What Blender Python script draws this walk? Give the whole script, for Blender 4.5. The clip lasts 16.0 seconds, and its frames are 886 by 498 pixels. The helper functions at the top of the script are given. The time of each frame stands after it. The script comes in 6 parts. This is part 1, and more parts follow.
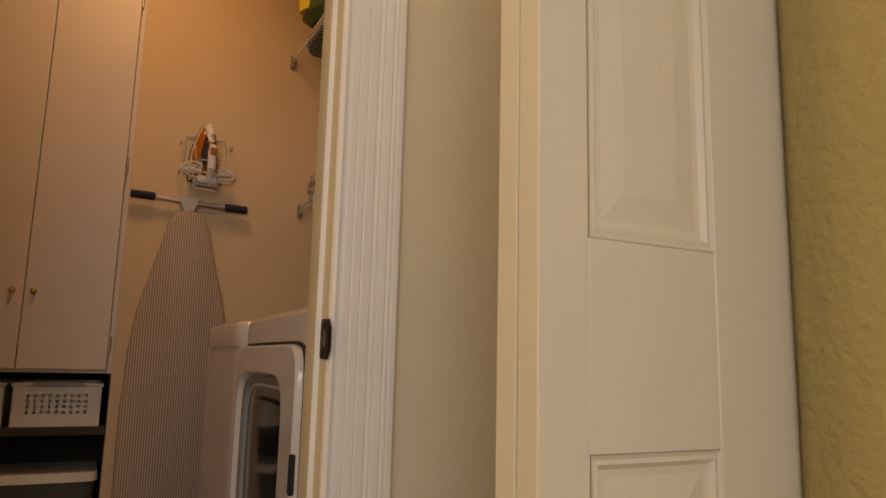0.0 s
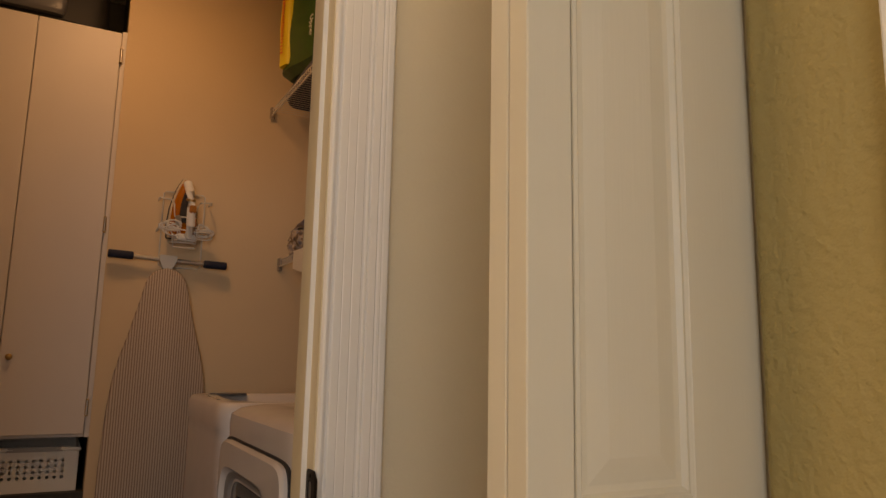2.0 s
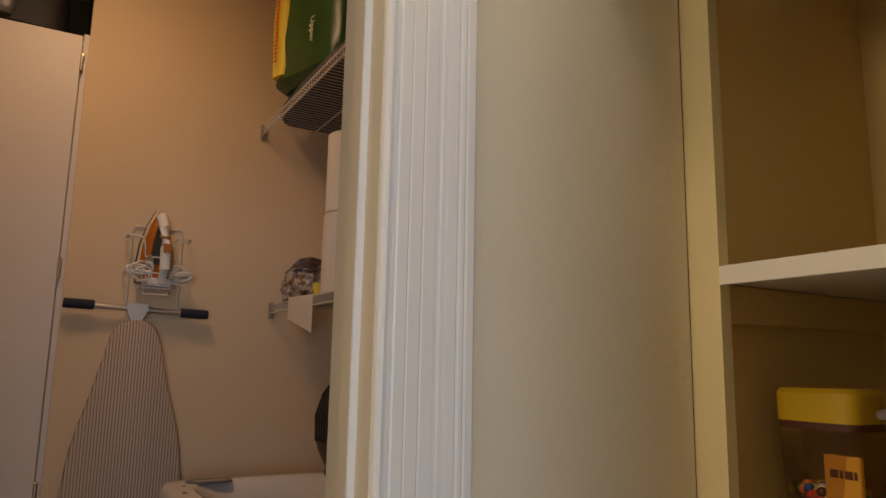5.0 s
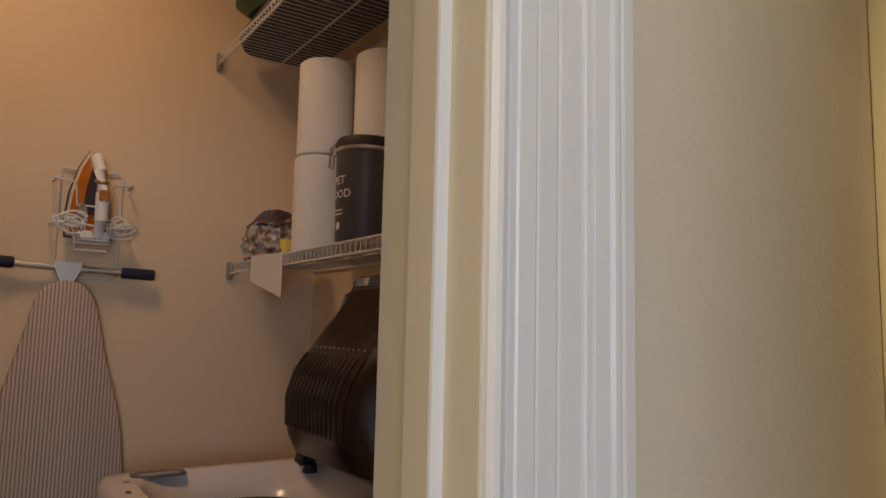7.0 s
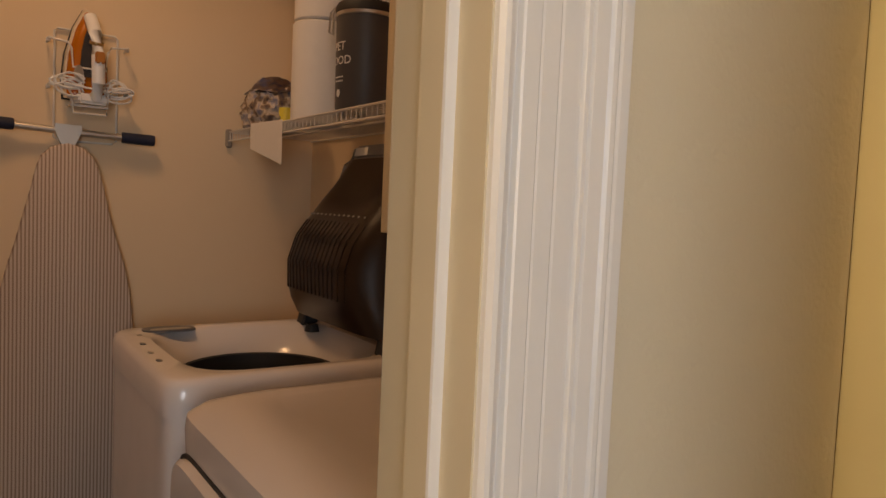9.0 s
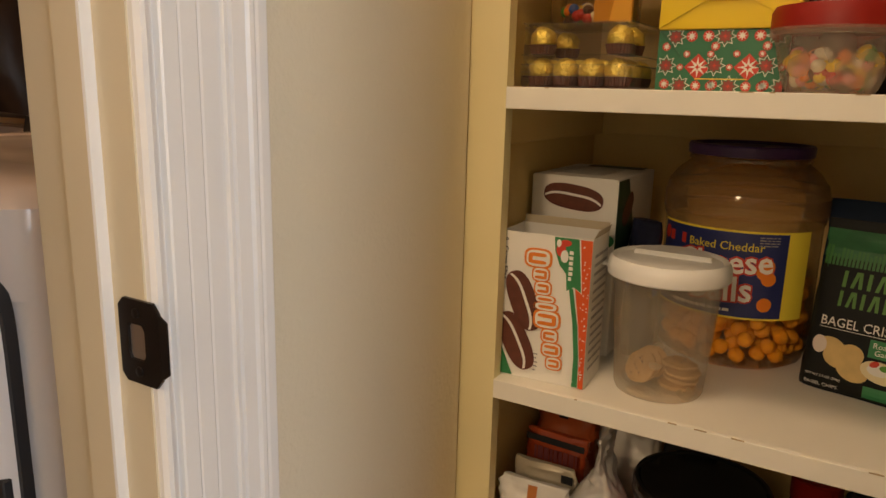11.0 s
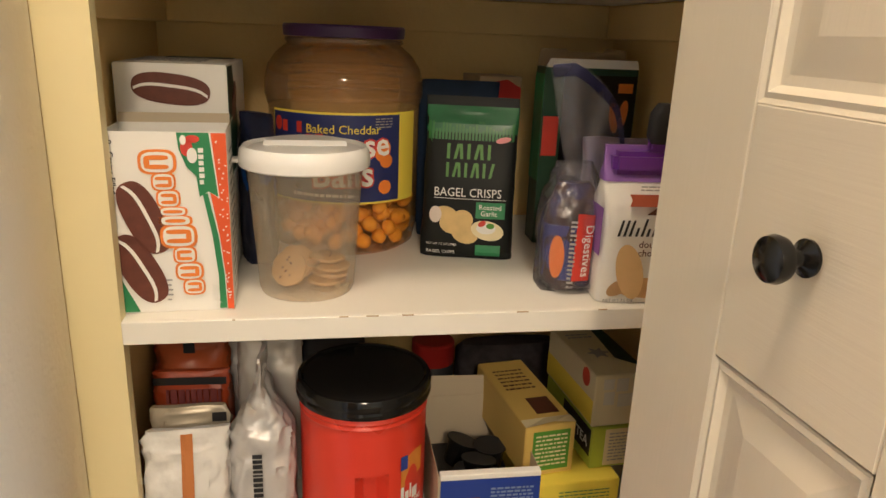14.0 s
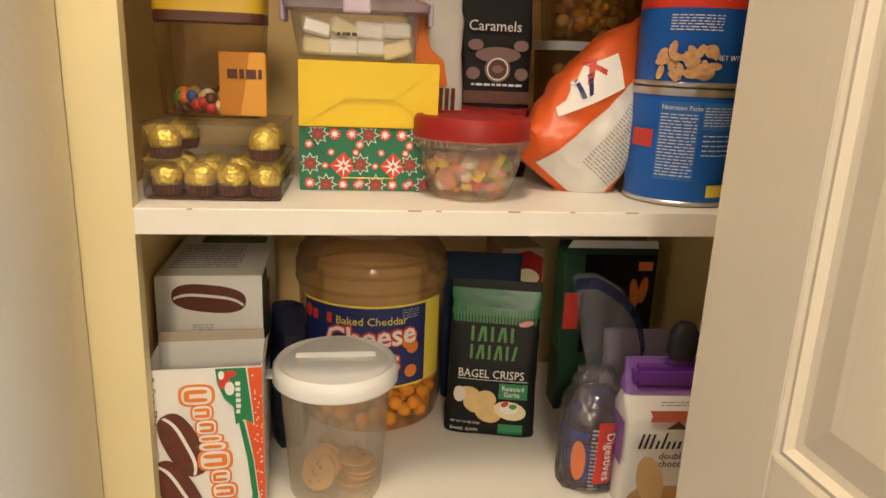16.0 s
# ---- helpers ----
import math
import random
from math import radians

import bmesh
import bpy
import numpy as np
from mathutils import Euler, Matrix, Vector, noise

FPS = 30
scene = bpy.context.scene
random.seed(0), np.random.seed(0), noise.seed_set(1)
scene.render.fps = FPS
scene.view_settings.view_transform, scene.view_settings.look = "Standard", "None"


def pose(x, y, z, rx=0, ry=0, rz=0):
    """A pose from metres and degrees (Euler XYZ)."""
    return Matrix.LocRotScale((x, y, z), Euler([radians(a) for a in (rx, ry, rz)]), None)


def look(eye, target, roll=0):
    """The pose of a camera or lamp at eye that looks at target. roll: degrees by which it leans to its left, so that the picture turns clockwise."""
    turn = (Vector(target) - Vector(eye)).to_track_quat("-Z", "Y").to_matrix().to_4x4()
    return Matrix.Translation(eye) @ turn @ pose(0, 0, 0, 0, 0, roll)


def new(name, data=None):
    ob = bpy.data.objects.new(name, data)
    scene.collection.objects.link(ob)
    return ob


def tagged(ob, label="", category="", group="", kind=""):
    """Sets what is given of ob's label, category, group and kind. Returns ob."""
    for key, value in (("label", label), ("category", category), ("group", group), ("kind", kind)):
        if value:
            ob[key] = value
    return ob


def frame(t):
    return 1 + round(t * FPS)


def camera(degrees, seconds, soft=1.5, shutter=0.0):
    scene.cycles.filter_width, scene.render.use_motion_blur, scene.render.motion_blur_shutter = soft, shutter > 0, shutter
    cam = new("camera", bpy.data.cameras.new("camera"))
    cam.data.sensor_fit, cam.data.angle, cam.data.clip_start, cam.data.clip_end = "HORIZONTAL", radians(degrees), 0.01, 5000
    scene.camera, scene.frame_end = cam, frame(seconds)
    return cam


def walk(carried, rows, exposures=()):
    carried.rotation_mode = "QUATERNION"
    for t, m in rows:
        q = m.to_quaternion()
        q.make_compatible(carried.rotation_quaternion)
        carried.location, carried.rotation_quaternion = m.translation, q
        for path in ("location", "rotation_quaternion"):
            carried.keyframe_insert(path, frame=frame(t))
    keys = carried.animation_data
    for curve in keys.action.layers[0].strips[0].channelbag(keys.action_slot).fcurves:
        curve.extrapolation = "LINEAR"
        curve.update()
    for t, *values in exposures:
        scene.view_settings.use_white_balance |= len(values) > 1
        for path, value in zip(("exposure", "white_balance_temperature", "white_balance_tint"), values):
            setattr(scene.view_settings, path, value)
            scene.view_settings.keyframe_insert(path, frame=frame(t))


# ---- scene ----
cam = camera(64.4, 16.0)
METRES, EYE, TILT, LEAN, TURN = 2.25, 0.93, 0.0, 0.0, -26.4
ROWS = [
    (0.0, 0.0, 0.0, 0.0, -0.23, 9.15, -1.42),
    (0.5, -0.0042, -0.0081, 0.0346, -1.98, 9.12, -1.01),
    (1.0, 0.0007, -0.0197, 0.0657, -2.25, 9.12, -0.93),
    (1.5, -0.002, -0.0255, 0.0902, -2.1, 9.15, -1.01),
    (2.0, -0.008, -0.0239, 0.1115, -2.0, 9.14, -1.13),
    (2.5, -0.0046, -0.0094, 0.1277, -2.07, 9.05, -1.12),
    (3.0, 0.0038, 0.0325, 0.1543, -2.22, 8.89, -1.17),
    (3.5, -0.0035, 0.0735, 0.1769, -2.42, 8.88, -1.24),
    (4.0, -0.0449, 0.0835, 0.2142, -2.33, 9.09, -1.38),
    (4.2, -0.0487, 0.0977, 0.2148, -1.8, 9.5, -1.23),
    (6.3, -0.1129, 0.3094, 0.2228, -7.65, 8.79, -1.4),
    (6.5, -0.1163, 0.3178, 0.2245, -7.89, 8.73, -1.48),
    (7.0, -0.1182, 0.3424, 0.2288, -7.51, 6.35, -1.31),
    (7.5, -0.1195, 0.3329, 0.2347, -6.85, -1.26, -1.66),
    (8.0, -0.1243, 0.3366, 0.2409, -4.99, -4.17, -1.86),
    (8.2, -0.1243, 0.3366, 0.2419, -4.24, -4.42, -1.8),
    (10.3, -0.1242, 0.2874, 0.133, -24.34, -6.03, -1.6),
    (10.5, -0.1242, 0.2854, 0.122, -27.33, -9.1, -1.63),
    (11.0, -0.1251, 0.2887, 0.0988, -33.24, -12.62, -1.51),
    (11.5, -0.1206, 0.2946, 0.0854, -37.83, -13.13, -1.33),
    (12.0, -0.1191, 0.3159, 0.0682, -43.18, -13.66, -1.44),
    (12.5, -0.1349, 0.339, 0.0584, -56.04, -16.37, -1.61),
    (13.0, -0.1404, 0.3532, 0.044, -67.64, -17.18, -1.75),
    (13.5, -0.1367, 0.3665, 0.0466, -72.17, -17.21, -2.0),
    (14.0, -0.1333, 0.3703, 0.068, -73.23, -17.0, -2.25),
    (14.5, -0.1277, 0.3816, 0.0987, -73.38, -16.57, -2.33),
    (15.0, -0.1263, 0.3878, 0.1248, -72.94, -16.34, -2.35),
    (15.5, -0.1265, 0.3832, 0.1474, -72.25, -15.89, -2.35),
    (16.0, -0.1203, 0.3832, 0.1727, -71.66, -15.48, -2.34),
]
EXPOSURES = [(0.0, -1.05, 9900, 24), (2.5, -1.3, 9800, 23), (4.0, -1.25, 8000, 19), (7.0, -0.9, 6450, 15), (8.0, -0.82, 7800, 20), (10.5, -0.72, 8300, 20), (11.5, -0.1, 7400, 19), (12.5, 0.15, 6500, 17), (13.0, 0.54, 6300, 16), (16.0, 0.43, 6250, 14)]
walk(cam, [(t, pose(0, 0, EYE, TILT, LEAN, TURN) @ pose(METRES * x, METRES * y, METRES * z, 90 + pitch, roll, yaw)) for t, x, y, z, yaw, pitch, roll in ROWS], EXPOSURES)

# ---- light ----


def area(name, m, sx, sy, power, colour):
    data = bpy.data.lights.new(name, "AREA")
    data.shape, data.size, data.size_y, data.energy, data.color = "RECTANGLE", sx, sy, power, colour
    ob = new(name, data)
    ob.matrix_world = m
    return ob


world = bpy.data.worlds.new("world")
scene.world = world
world.use_nodes = True
world.node_tree.nodes["Background"].inputs[0].default_value = (0.6, 0.7, 0.9, 1)
world.node_tree.nodes["Background"].inputs[1].default_value = 0.1
area("hall_lamp", look((0.15, 0.97, 2.96), (0.15, 0.97, 0)), 0.35, 0.35, 15, (1.0, 0.80, 0.55))
# added warm fill from the west, low enough to reach deep pantry items
area("kitchen_lamp", look((-1.9, 1.02, 2.2), (0.8, 0.7, 0.9)), 0.5, 0.5, 31, (1.0, 0.82, 0.58))
area("laundry_lamp", look((0.05, 2.45, 2.93), (0.10, 2.85, 1.2)), 0.30, 0.30, 13, (1.0, 0.64, 0.36))
area("window_light", look((-0.80, -2.12, 1.6), (0.2, 1.1, 1.3)), 1.8, 1.3, 112, (0.63, 0.80, 1.0))

from mathutils.bvhtree import BVHTree

# ---- materials ----


def mat(name, colour, rough=0.5, metal=0.0, var=0.06, scale=6.0, bump=0.0, bscale=60.0, spec=0.5, detail=3.0, coat=0.0):
    m = bpy.data.materials.new(name)
    m.use_nodes = True
    n, l = m.node_tree.nodes, m.node_tree.links
    p = n["Principled BSDF"]
    p.inputs["Roughness"].default_value, p.inputs["Metallic"].default_value = rough, metal
    p.inputs["Specular IOR Level"].default_value = spec
    p.inputs["Coat Weight"].default_value = coat
    c = n.new("ShaderNodeTexCoord")
    if var > 0:
        t = n.new("ShaderNodeTexNoise")
        t.inputs["Scale"].default_value, t.inputs["Detail"].default_value = scale, detail
        l.new(c.outputs["Object"], t.inputs["Vector"])
        r = n.new("ShaderNodeMix")
        r.data_type = "RGBA"
        r.inputs[6].default_value = (*[max(0, v * (1 - var)) for v in colour], 1)
        r.inputs[7].default_value = (*[min(1, v * (1 + var)) for v in colour], 1)
        l.new(t.outputs[0], r.inputs[0])
        l.new(r.outputs[2], p.inputs["Base Color"])
        q = n.new("ShaderNodeMapRange")
        q.inputs[3].default_value, q.inputs[4].default_value = max(0.02, rough - 0.08), min(1, rough + 0.08)
        l.new(t.outputs[0], q.inputs[0])
        l.new(q.outputs[0], p.inputs["Roughness"])
    else:
        p.inputs["Base Color"].default_value = (*colour, 1)
    if bump > 0:
        t = n.new("ShaderNodeTexNoise")
        t.inputs["Scale"].default_value, t.inputs["Detail"].default_value = bscale, 2.5
        l.new(c.outputs["Object"], t.inputs["Vector"])
        b = n.new("ShaderNodeBump")
        b.inputs["Strength"].default_value, b.inputs["Distance"].default_value = min(1, bump), 0.003
        l.new(t.outputs[0], b.inputs["Height"])
        l.new(b.outputs[0], p.inputs["Normal"])
    return m


def clear(name, colour=(0.97, 0.97, 0.97), haze=0.06, hazecol=(0.8, 0.8, 0.8), rough=0.08, gloss=0.6):
    """Thin clear plastic: mostly see-through, a little milky on both sides, with a gloss."""
    m = bpy.data.materials.new(name)
    m.use_nodes = True
    n, l = m.node_tree.nodes, m.node_tree.links
    n.remove(n["Principled BSDF"])
    df, tl, tr, g = (n.new("ShaderNodeBsdf" + k) for k in ("Diffuse", "Translucent", "Transparent", "Glossy"))
    df.inputs[0].default_value = tl.inputs[0].default_value = (*hazecol, 1)
    tr.inputs[0].default_value = (*colour, 1)
    g.inputs["Roughness"].default_value = rough
    milk, mx, m2 = n.new("ShaderNodeMixShader"), n.new("ShaderNodeMixShader"), n.new("ShaderNodeMixShader")
    l.new(df.outputs[0], milk.inputs[1])
    l.new(tl.outputs[0], milk.inputs[2])
    t = n.new("ShaderNodeTexNoise")
    t.inputs["Scale"].default_value = 30
    c = n.new("ShaderNodeTexCoord")
    l.new(c.outputs["Object"], t.inputs["Vector"])
    q = n.new("ShaderNodeMapRange")
    q.inputs[3].default_value, q.inputs[4].default_value = haze * 0.6, haze * 1.4
    l.new(t.outputs[0], q.inputs[0])
    l.new(q.outputs[0], mx.inputs[0])
    l.new(tr.outputs[0], mx.inputs[1])
    l.new(milk.outputs[0], mx.inputs[2])
    fr = n.new("ShaderNodeFresnel")
    fr.inputs[0].default_value = 1.4
    k = n.new("ShaderNodeMath")
    k.operation = "MULTIPLY"
    k.inputs[1].default_value = gloss
    l.new(fr.outputs[0], k.inputs[0])
    l.new(k.outputs[0], m2.inputs[0])
    l.new(mx.outputs[0], m2.inputs[1])
    l.new(g.outputs[0], m2.inputs[2])
    l.new(m2.outputs[0], n["Material Output"].inputs[0])
    return m


WALL = mat("wall_paint", (0.80, 0.715, 0.54), 0.75, var=0.05, scale=3, bump=0.4, bscale=140)
# darker, yellower copy of the wall paint: lamplit shade put into the colour
SHADEWALL = mat("shaded_wall_paint", (0.44, 0.335, 0.135), 0.7, var=0.08, scale=3, bump=1.0, bscale=85)
SMOOTH = mat("laundry_wall_paint", (0.78, 0.60, 0.39), 0.6, var=0.05, scale=2.5, bump=0.12, bscale=110)
SHADEWALL.node_tree.nodes["Bump"].inputs["Distance"].default_value = 0.0045
CEIL = mat("ceiling_paint", (0.75, 0.72, 0.66), 0.85, bump=0.4, bscale=70)
FLOOR = mat("floor_vinyl", (0.16, 0.11, 0.07), 0.45, var=0.2, scale=9, bump=0.1)
TRIM = mat("white_trim_paint", (0.86, 0.85, 0.83), 0.38, var=0.03, scale=14, bump=0.1, bscale=40)
DOORP = mat("door_paint", (0.76, 0.695, 0.56), 0.40, var=0.03, scale=5)
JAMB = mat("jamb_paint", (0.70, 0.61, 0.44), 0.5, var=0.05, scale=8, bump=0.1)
YELLOW_TRIM = mat("pantry_frame_paint", (0.80, 0.69, 0.39), 0.5, var=0.05, scale=8, bump=0.12)
PANTRYW = mat("pantry_wall_paint", (0.79, 0.58, 0.25), 0.7, var=0.05, scale=4, bump=0.25, bscale=80)
SHELF = mat("shelf_paint", (0.84, 0.81, 0.73), 0.42, var=0.03, scale=12, bump=0.06, bscale=30)
CABW = mat("cabinet_melamine", (0.76, 0.70, 0.66), 0.45, var=0.04, scale=4)
# near-black colour stands in for the shade inside the cupboard recess
DARKIN = mat("recess_shade", (0.05, 0.05, 0.045), 0.8, var=0.2)
BLACK = mat("black_gloss", (0.008, 0.008, 0.008), 0.14, var=0.1, spec=0.35)
BLACKM = mat("black_matt", (0.02, 0.02, 0.022), 0.6, var=0.2)
NAVY = mat("navy_rubber", (0.015, 0.02, 0.045), 0.75, var=0.2, scale=40)
BRONZE = mat("dark_bronze", (0.025, 0.02, 0.018), 0.4, metal=0.6, var=0.25, scale=60)
BRASS = mat("brass", (0.6, 0.42, 0.2), 0.3, metal=1.0)
STEEL = mat("steel", (0.6, 0.58, 0.55), 0.35, metal=0.9)
WIREW = mat("white_wire", (0.72, 0.68, 0.62), 0.4)
ENAMEL = mat("white_enamel", (0.80, 0.75, 0.72), 0.22, var=0.02, coat=0.4)
ENAMELG = mat("grey_enamel", (0.11, 0.115, 0.13), 0.35)
SMOKE = mat("smoked_plastic", (0.030, 0.018, 0.013), 0.34, var=0.2, spec=0.35)
DARKGLASS = mat("dark_glass", (0.02, 0.02, 0.022), 0.08)
DRUM = mat("drum_steel", (0.16, 0.13, 0.115), 0.45, metal=0.6)
PAPER = mat("white_paper", (0.82, 0.80, 0.76), 0.8, var=0.03, scale=30, bump=0.25, bscale=120)
CARD = mat("white_carton", (0.83, 0.81, 0.76), 0.55, var=0.03)
CARDBACK = mat("grey_carton", (0.50, 0.42, 0.30), 0.8, var=0.08)
KRAFT = mat("brown_carton", (0.40, 0.29, 0.17), 0.8, var=0.1)
PLASTW = mat("white_plastic", (0.84, 0.83, 0.80), 0.35, var=0.02)
RED = mat("red_print", (0.62, 0.05, 0.03), 0.45)
REDP = mat("red_plastic", (0.72, 0.05, 0.025), 0.3, var=0.05)
DKRED = mat("dark_red_lid", (0.30, 0.016, 0.012), 0.45, spec=0.3)
ORANGE = mat("orange_print", (0.80, 0.22, 0.03), 0.45)
ORANGEP = mat("orange_foil", (0.74, 0.12, 0.02), 0.33, var=0.30, scale=14, bump=0.9, bscale=22)
GREEN = mat("green_print", (0.02, 0.22, 0.08), 0.45)
DKGREEN = mat("dark_green_print", (0.015, 0.07, 0.03), 0.4, var=0.25, scale=30)
LIME = mat("lime_print", (0.42, 0.52, 0.06), 0.5)
LEAF = mat("leaf_green_print", (0.08, 0.28, 0.03), 0.5)
YELLOW = mat("yellow_wrap", (0.80, 0.55, 0.006), 0.45, var=0.08, bump=0.35, bscale=25)
YELLOWP = mat("yellow_print", (0.85, 0.68, 0.08), 0.5)
CREAM = mat("cream_print", (0.78, 0.68, 0.42), 0.55)
BROWN = mat("brown_print", (0.10, 0.03, 0.015), 0.5, var=0.3, scale=60)
CHOC = mat("chocolate_print", (0.13, 0.035, 0.02), 0.45, var=0.35, scale=90)
BISCUIT = mat("biscuit", (0.50, 0.30, 0.14), 0.75, var=0.2, scale=50, bump=0.2)
BLUE = mat("blue_print", (0.012, 0.12, 0.50), 0.45, spec=0.3)
DKBLUE = mat("dark_blue_print", (0.02, 0.03, 0.13), 0.4)
DEEPBLUE = mat("deep_blue_carton", (0.015, 0.05, 0.30), 0.4)
PURPLE = mat("purple_plastic", (0.16, 0.04, 0.30), 0.35)
PURPLEP = mat("purple_print", (0.26, 0.12, 0.42), 0.5)
PINK = mat("pink_print", (0.80, 0.30, 0.30), 0.5)
GOLD = mat("gold_foil", (0.95, 0.64, 0.13), 0.34, metal=0.75, var=0.25, scale=90, bump=1.0, bscale=230)
SILVER = mat("silver_foil", (0.66, 0.63, 0.58), 0.42, metal=0.35, var=0.12, bump=0.5, bscale=30)
FOILW = mat("white_foil", (0.70, 0.68, 0.64), 0.36, var=0.12, scale=18, bump=0.9, bscale=38)
CHEESE = mat("cheese_puff", (0.95, 0.36, 0.018), 0.8, var=0.15, scale=70, bump=0.4, bscale=120)
STRIPE = mat("ticking_cloth", (0.48, 0.38, 0.30), 0.9)
NUT = mat("peanut", (0.66, 0.40, 0.18), 0.6, var=0.2, scale=60)
BAGGREEN = mat("green_bag", (0.025, 0.085, 0.016), 0.35, var=0.35, scale=25)
GREY = mat("grey_print", (0.35, 0.34, 0.33), 0.5)
ZIPCLR = clear("zip_bag_film", (0.96, 0.96, 0.98), haze=0.11, hazecol=(0.72, 0.70, 0.78), rough=0.14, gloss=0.9)
CLEAR = clear("clear_plastic", haze=0.03)
TUBCLR = clear("cloudy_plastic", haze=0.25, hazecol=(1.0, 0.87, 0.66), rough=0.15, gloss=0.5)
JARCLR = clear("tinted_jar_plastic", (0.96, 0.88, 0.76), haze=0.24, hazecol=(1.0, 0.60, 0.28), rough=0.06, gloss=0.9)


def grain(m, sx, sz, strength=0.13):
    """Embossed wood grain under paint, drawn out along x or z."""
    n, l = m.node_tree.nodes, m.node_tree.links
    c, mp, t, bp = n.new("ShaderNodeTexCoord"), n.new("ShaderNodeMapping"), n.new("ShaderNodeTexNoise"), n.new("ShaderNodeBump")
    mp.inputs["Scale"].default_value = (sx, 40, sz)
    t.inputs["Scale"].default_value, t.inputs["Detail"].default_value = 1.0, 4
    bp.inputs["Strength"].default_value, bp.inputs["Distance"].default_value = strength, 0.002
    l.new(c.outputs["Object"], mp.inputs[0])
    l.new(mp.outputs[0], t.inputs["Vector"])
    l.new(t.outputs[0], bp.inputs["Height"])
    l.new(bp.outputs[0], n["Principled BSDF"].inputs["Normal"])
    return m


DOORV = grain(mat("door_paint_upright_grain", (0.76, 0.695, 0.56), 0.40, var=0.03, scale=5), 260, 9)
DOORH = grain(mat("door_paint_level_grain", (0.76, 0.695, 0.56), 0.40, var=0.03, scale=5), 9, 260)


def stripes(m):
    n, l = m.node_tree.nodes, m.node_tree.links
    c = n.new("ShaderNodeTexCoord")
    w = n.new("ShaderNodeTexWave")
    w.bands_direction = "X"
    w.inputs["Scale"].default_value = 31
    w.inputs["Distortion"].default_value = 0.4
    l.new(c.outputs["Object"], w.inputs["Vector"])
    r = n.new("ShaderNodeValToRGB")
    r.color_ramp.elements[0].position, r.color_ramp.elements[0].color = 0.25, (0.35, 0.245, 0.19, 1)
    r.color_ramp.elements[1].position, r.color_ramp.elements[1].color = 0.55, (0.64, 0.53, 0.43, 1)
    l.new(w.outputs[0], r.inputs[0])
    l.new(r.outputs[0], n["Principled BSDF"].inputs["Base Color"])


stripes(STRIPE)


def mottled(m, colours):
    """Printed film: small patches of several colours."""
    n, l = m.node_tree.nodes, m.node_tree.links
    c, t, r = n.new("ShaderNodeTexCoord"), n.new("ShaderNodeTexNoise"), n.new("ShaderNodeValToRGB")
    t.inputs["Scale"].default_value, t.inputs["Detail"].default_value = 26, 6
    for k, (p, col) in enumerate(colours):
        e = r.color_ramp.elements[k] if k < 2 else r.color_ramp.elements.new(p)
        e.position, e.color = p, (*col, 1)
    l.new(c.outputs["Object"], t.inputs["Vector"])
    l.new(t.outputs[0], r.inputs[0])
    l.new(r.outputs[0], n["Principled BSDF"].inputs["Base Color"])
    return m

# ---- building helpers ----


def finish(name, bm, material, smooth=False):
    me = bpy.data.meshes.new(name)
    bmesh.ops.recalc_face_normals(bm, faces=bm.faces)
    bm.to_mesh(me)
    bm.free()
    me.materials.append(material)
    if smooth:
        me.shade_smooth()
        me.set_sharp_from_angle(angle=radians(38))
    return me


def part(name, bm, material, parent, label="", smooth=False):
    ob = new(name, finish(name, bm, material, smooth))
    ob.parent = parent
    return tagged(ob, label)


def solid(name, bm, material, label="", category="", group="", kind="", smooth=False):
    return tagged(new(name, finish(name, bm, material, smooth)), label, category, group, kind)


def thing(name, x, y, z, label, category, turn=-90.0, group="", lean=0.0, tip=0.0):
    """An empty at a thing's base. Turned by -90 its own x runs along -y and its own y along +x."""
    ob = new(name)
    ob.empty_display_size = 0.05
    ob.matrix_world = pose(x, y, z, 0, 0, turn) @ pose(0, 0, 0, tip, lean, 0)
    return tagged(ob, label, category, group)


def box(x0, x1, y0, y1, z0, z1, bevel=0.0, seg=1, bm=None):
    b = bmesh.new()
    bmesh.ops.create_cube(b, size=1)
    for v in b.verts:
        v.co = Vector(((x0 + x1) / 2 + v.co.x * (x1 - x0), (y0 + y1) / 2 + v.co.y * (y1 - y0), (z0 + z1) / 2 + v.co.z * (z1 - z0)))
    if bevel:
        bmesh.ops.bevel(b, geom=b.edges[:], offset=bevel, segments=seg, affect="EDGES")
    return merge(bm, b) if bm else b


def merge(a, b):
    me = bpy.data.meshes.new("t")
    b.to_mesh(me)
    b.free()
    a.from_mesh(me)
    bpy.data.meshes.remove(me)
    return a


def shift(bm, m):
    bmesh.ops.transform(bm, matrix=m, verts=bm.verts)
    return bm


def skin(rings, cap=True, closed=True):
    bm = bmesh.new()
    rows = [[bm.verts.new(p) for p in r] for r in rings]
    n = len(rows[0])
    for a, b in zip(rows, rows[1:]):
        for i in range(n if closed else n - 1):
            j = (i + 1) % n
            bm.faces.new((a[i], a[j], b[j], b[i]))
    if cap:
        bm.faces.new(rows[0][::-1])
        bm.faces.new(rows[-1])
    return bm


def lathe(profile, seg=48, cap=True):
    return skin([[(r * math.cos(2 * math.pi * i / seg), r * math.sin(2 * math.pi * i / seg), z) for i in range(seg)] for r, z in profile], cap)


def sup(hw, hd, z, cx=0.0, cy=0.0, n=40, e=4.0):
    out = []
    for i in range(n):
        a = 2 * math.pi * i / n
        c, s = math.cos(a), math.sin(a)
        out.append((cx + hw * math.copysign(abs(c) ** (2 / e), c), cy + hd * math.copysign(abs(s) ** (2 / e), s), z))
    return out


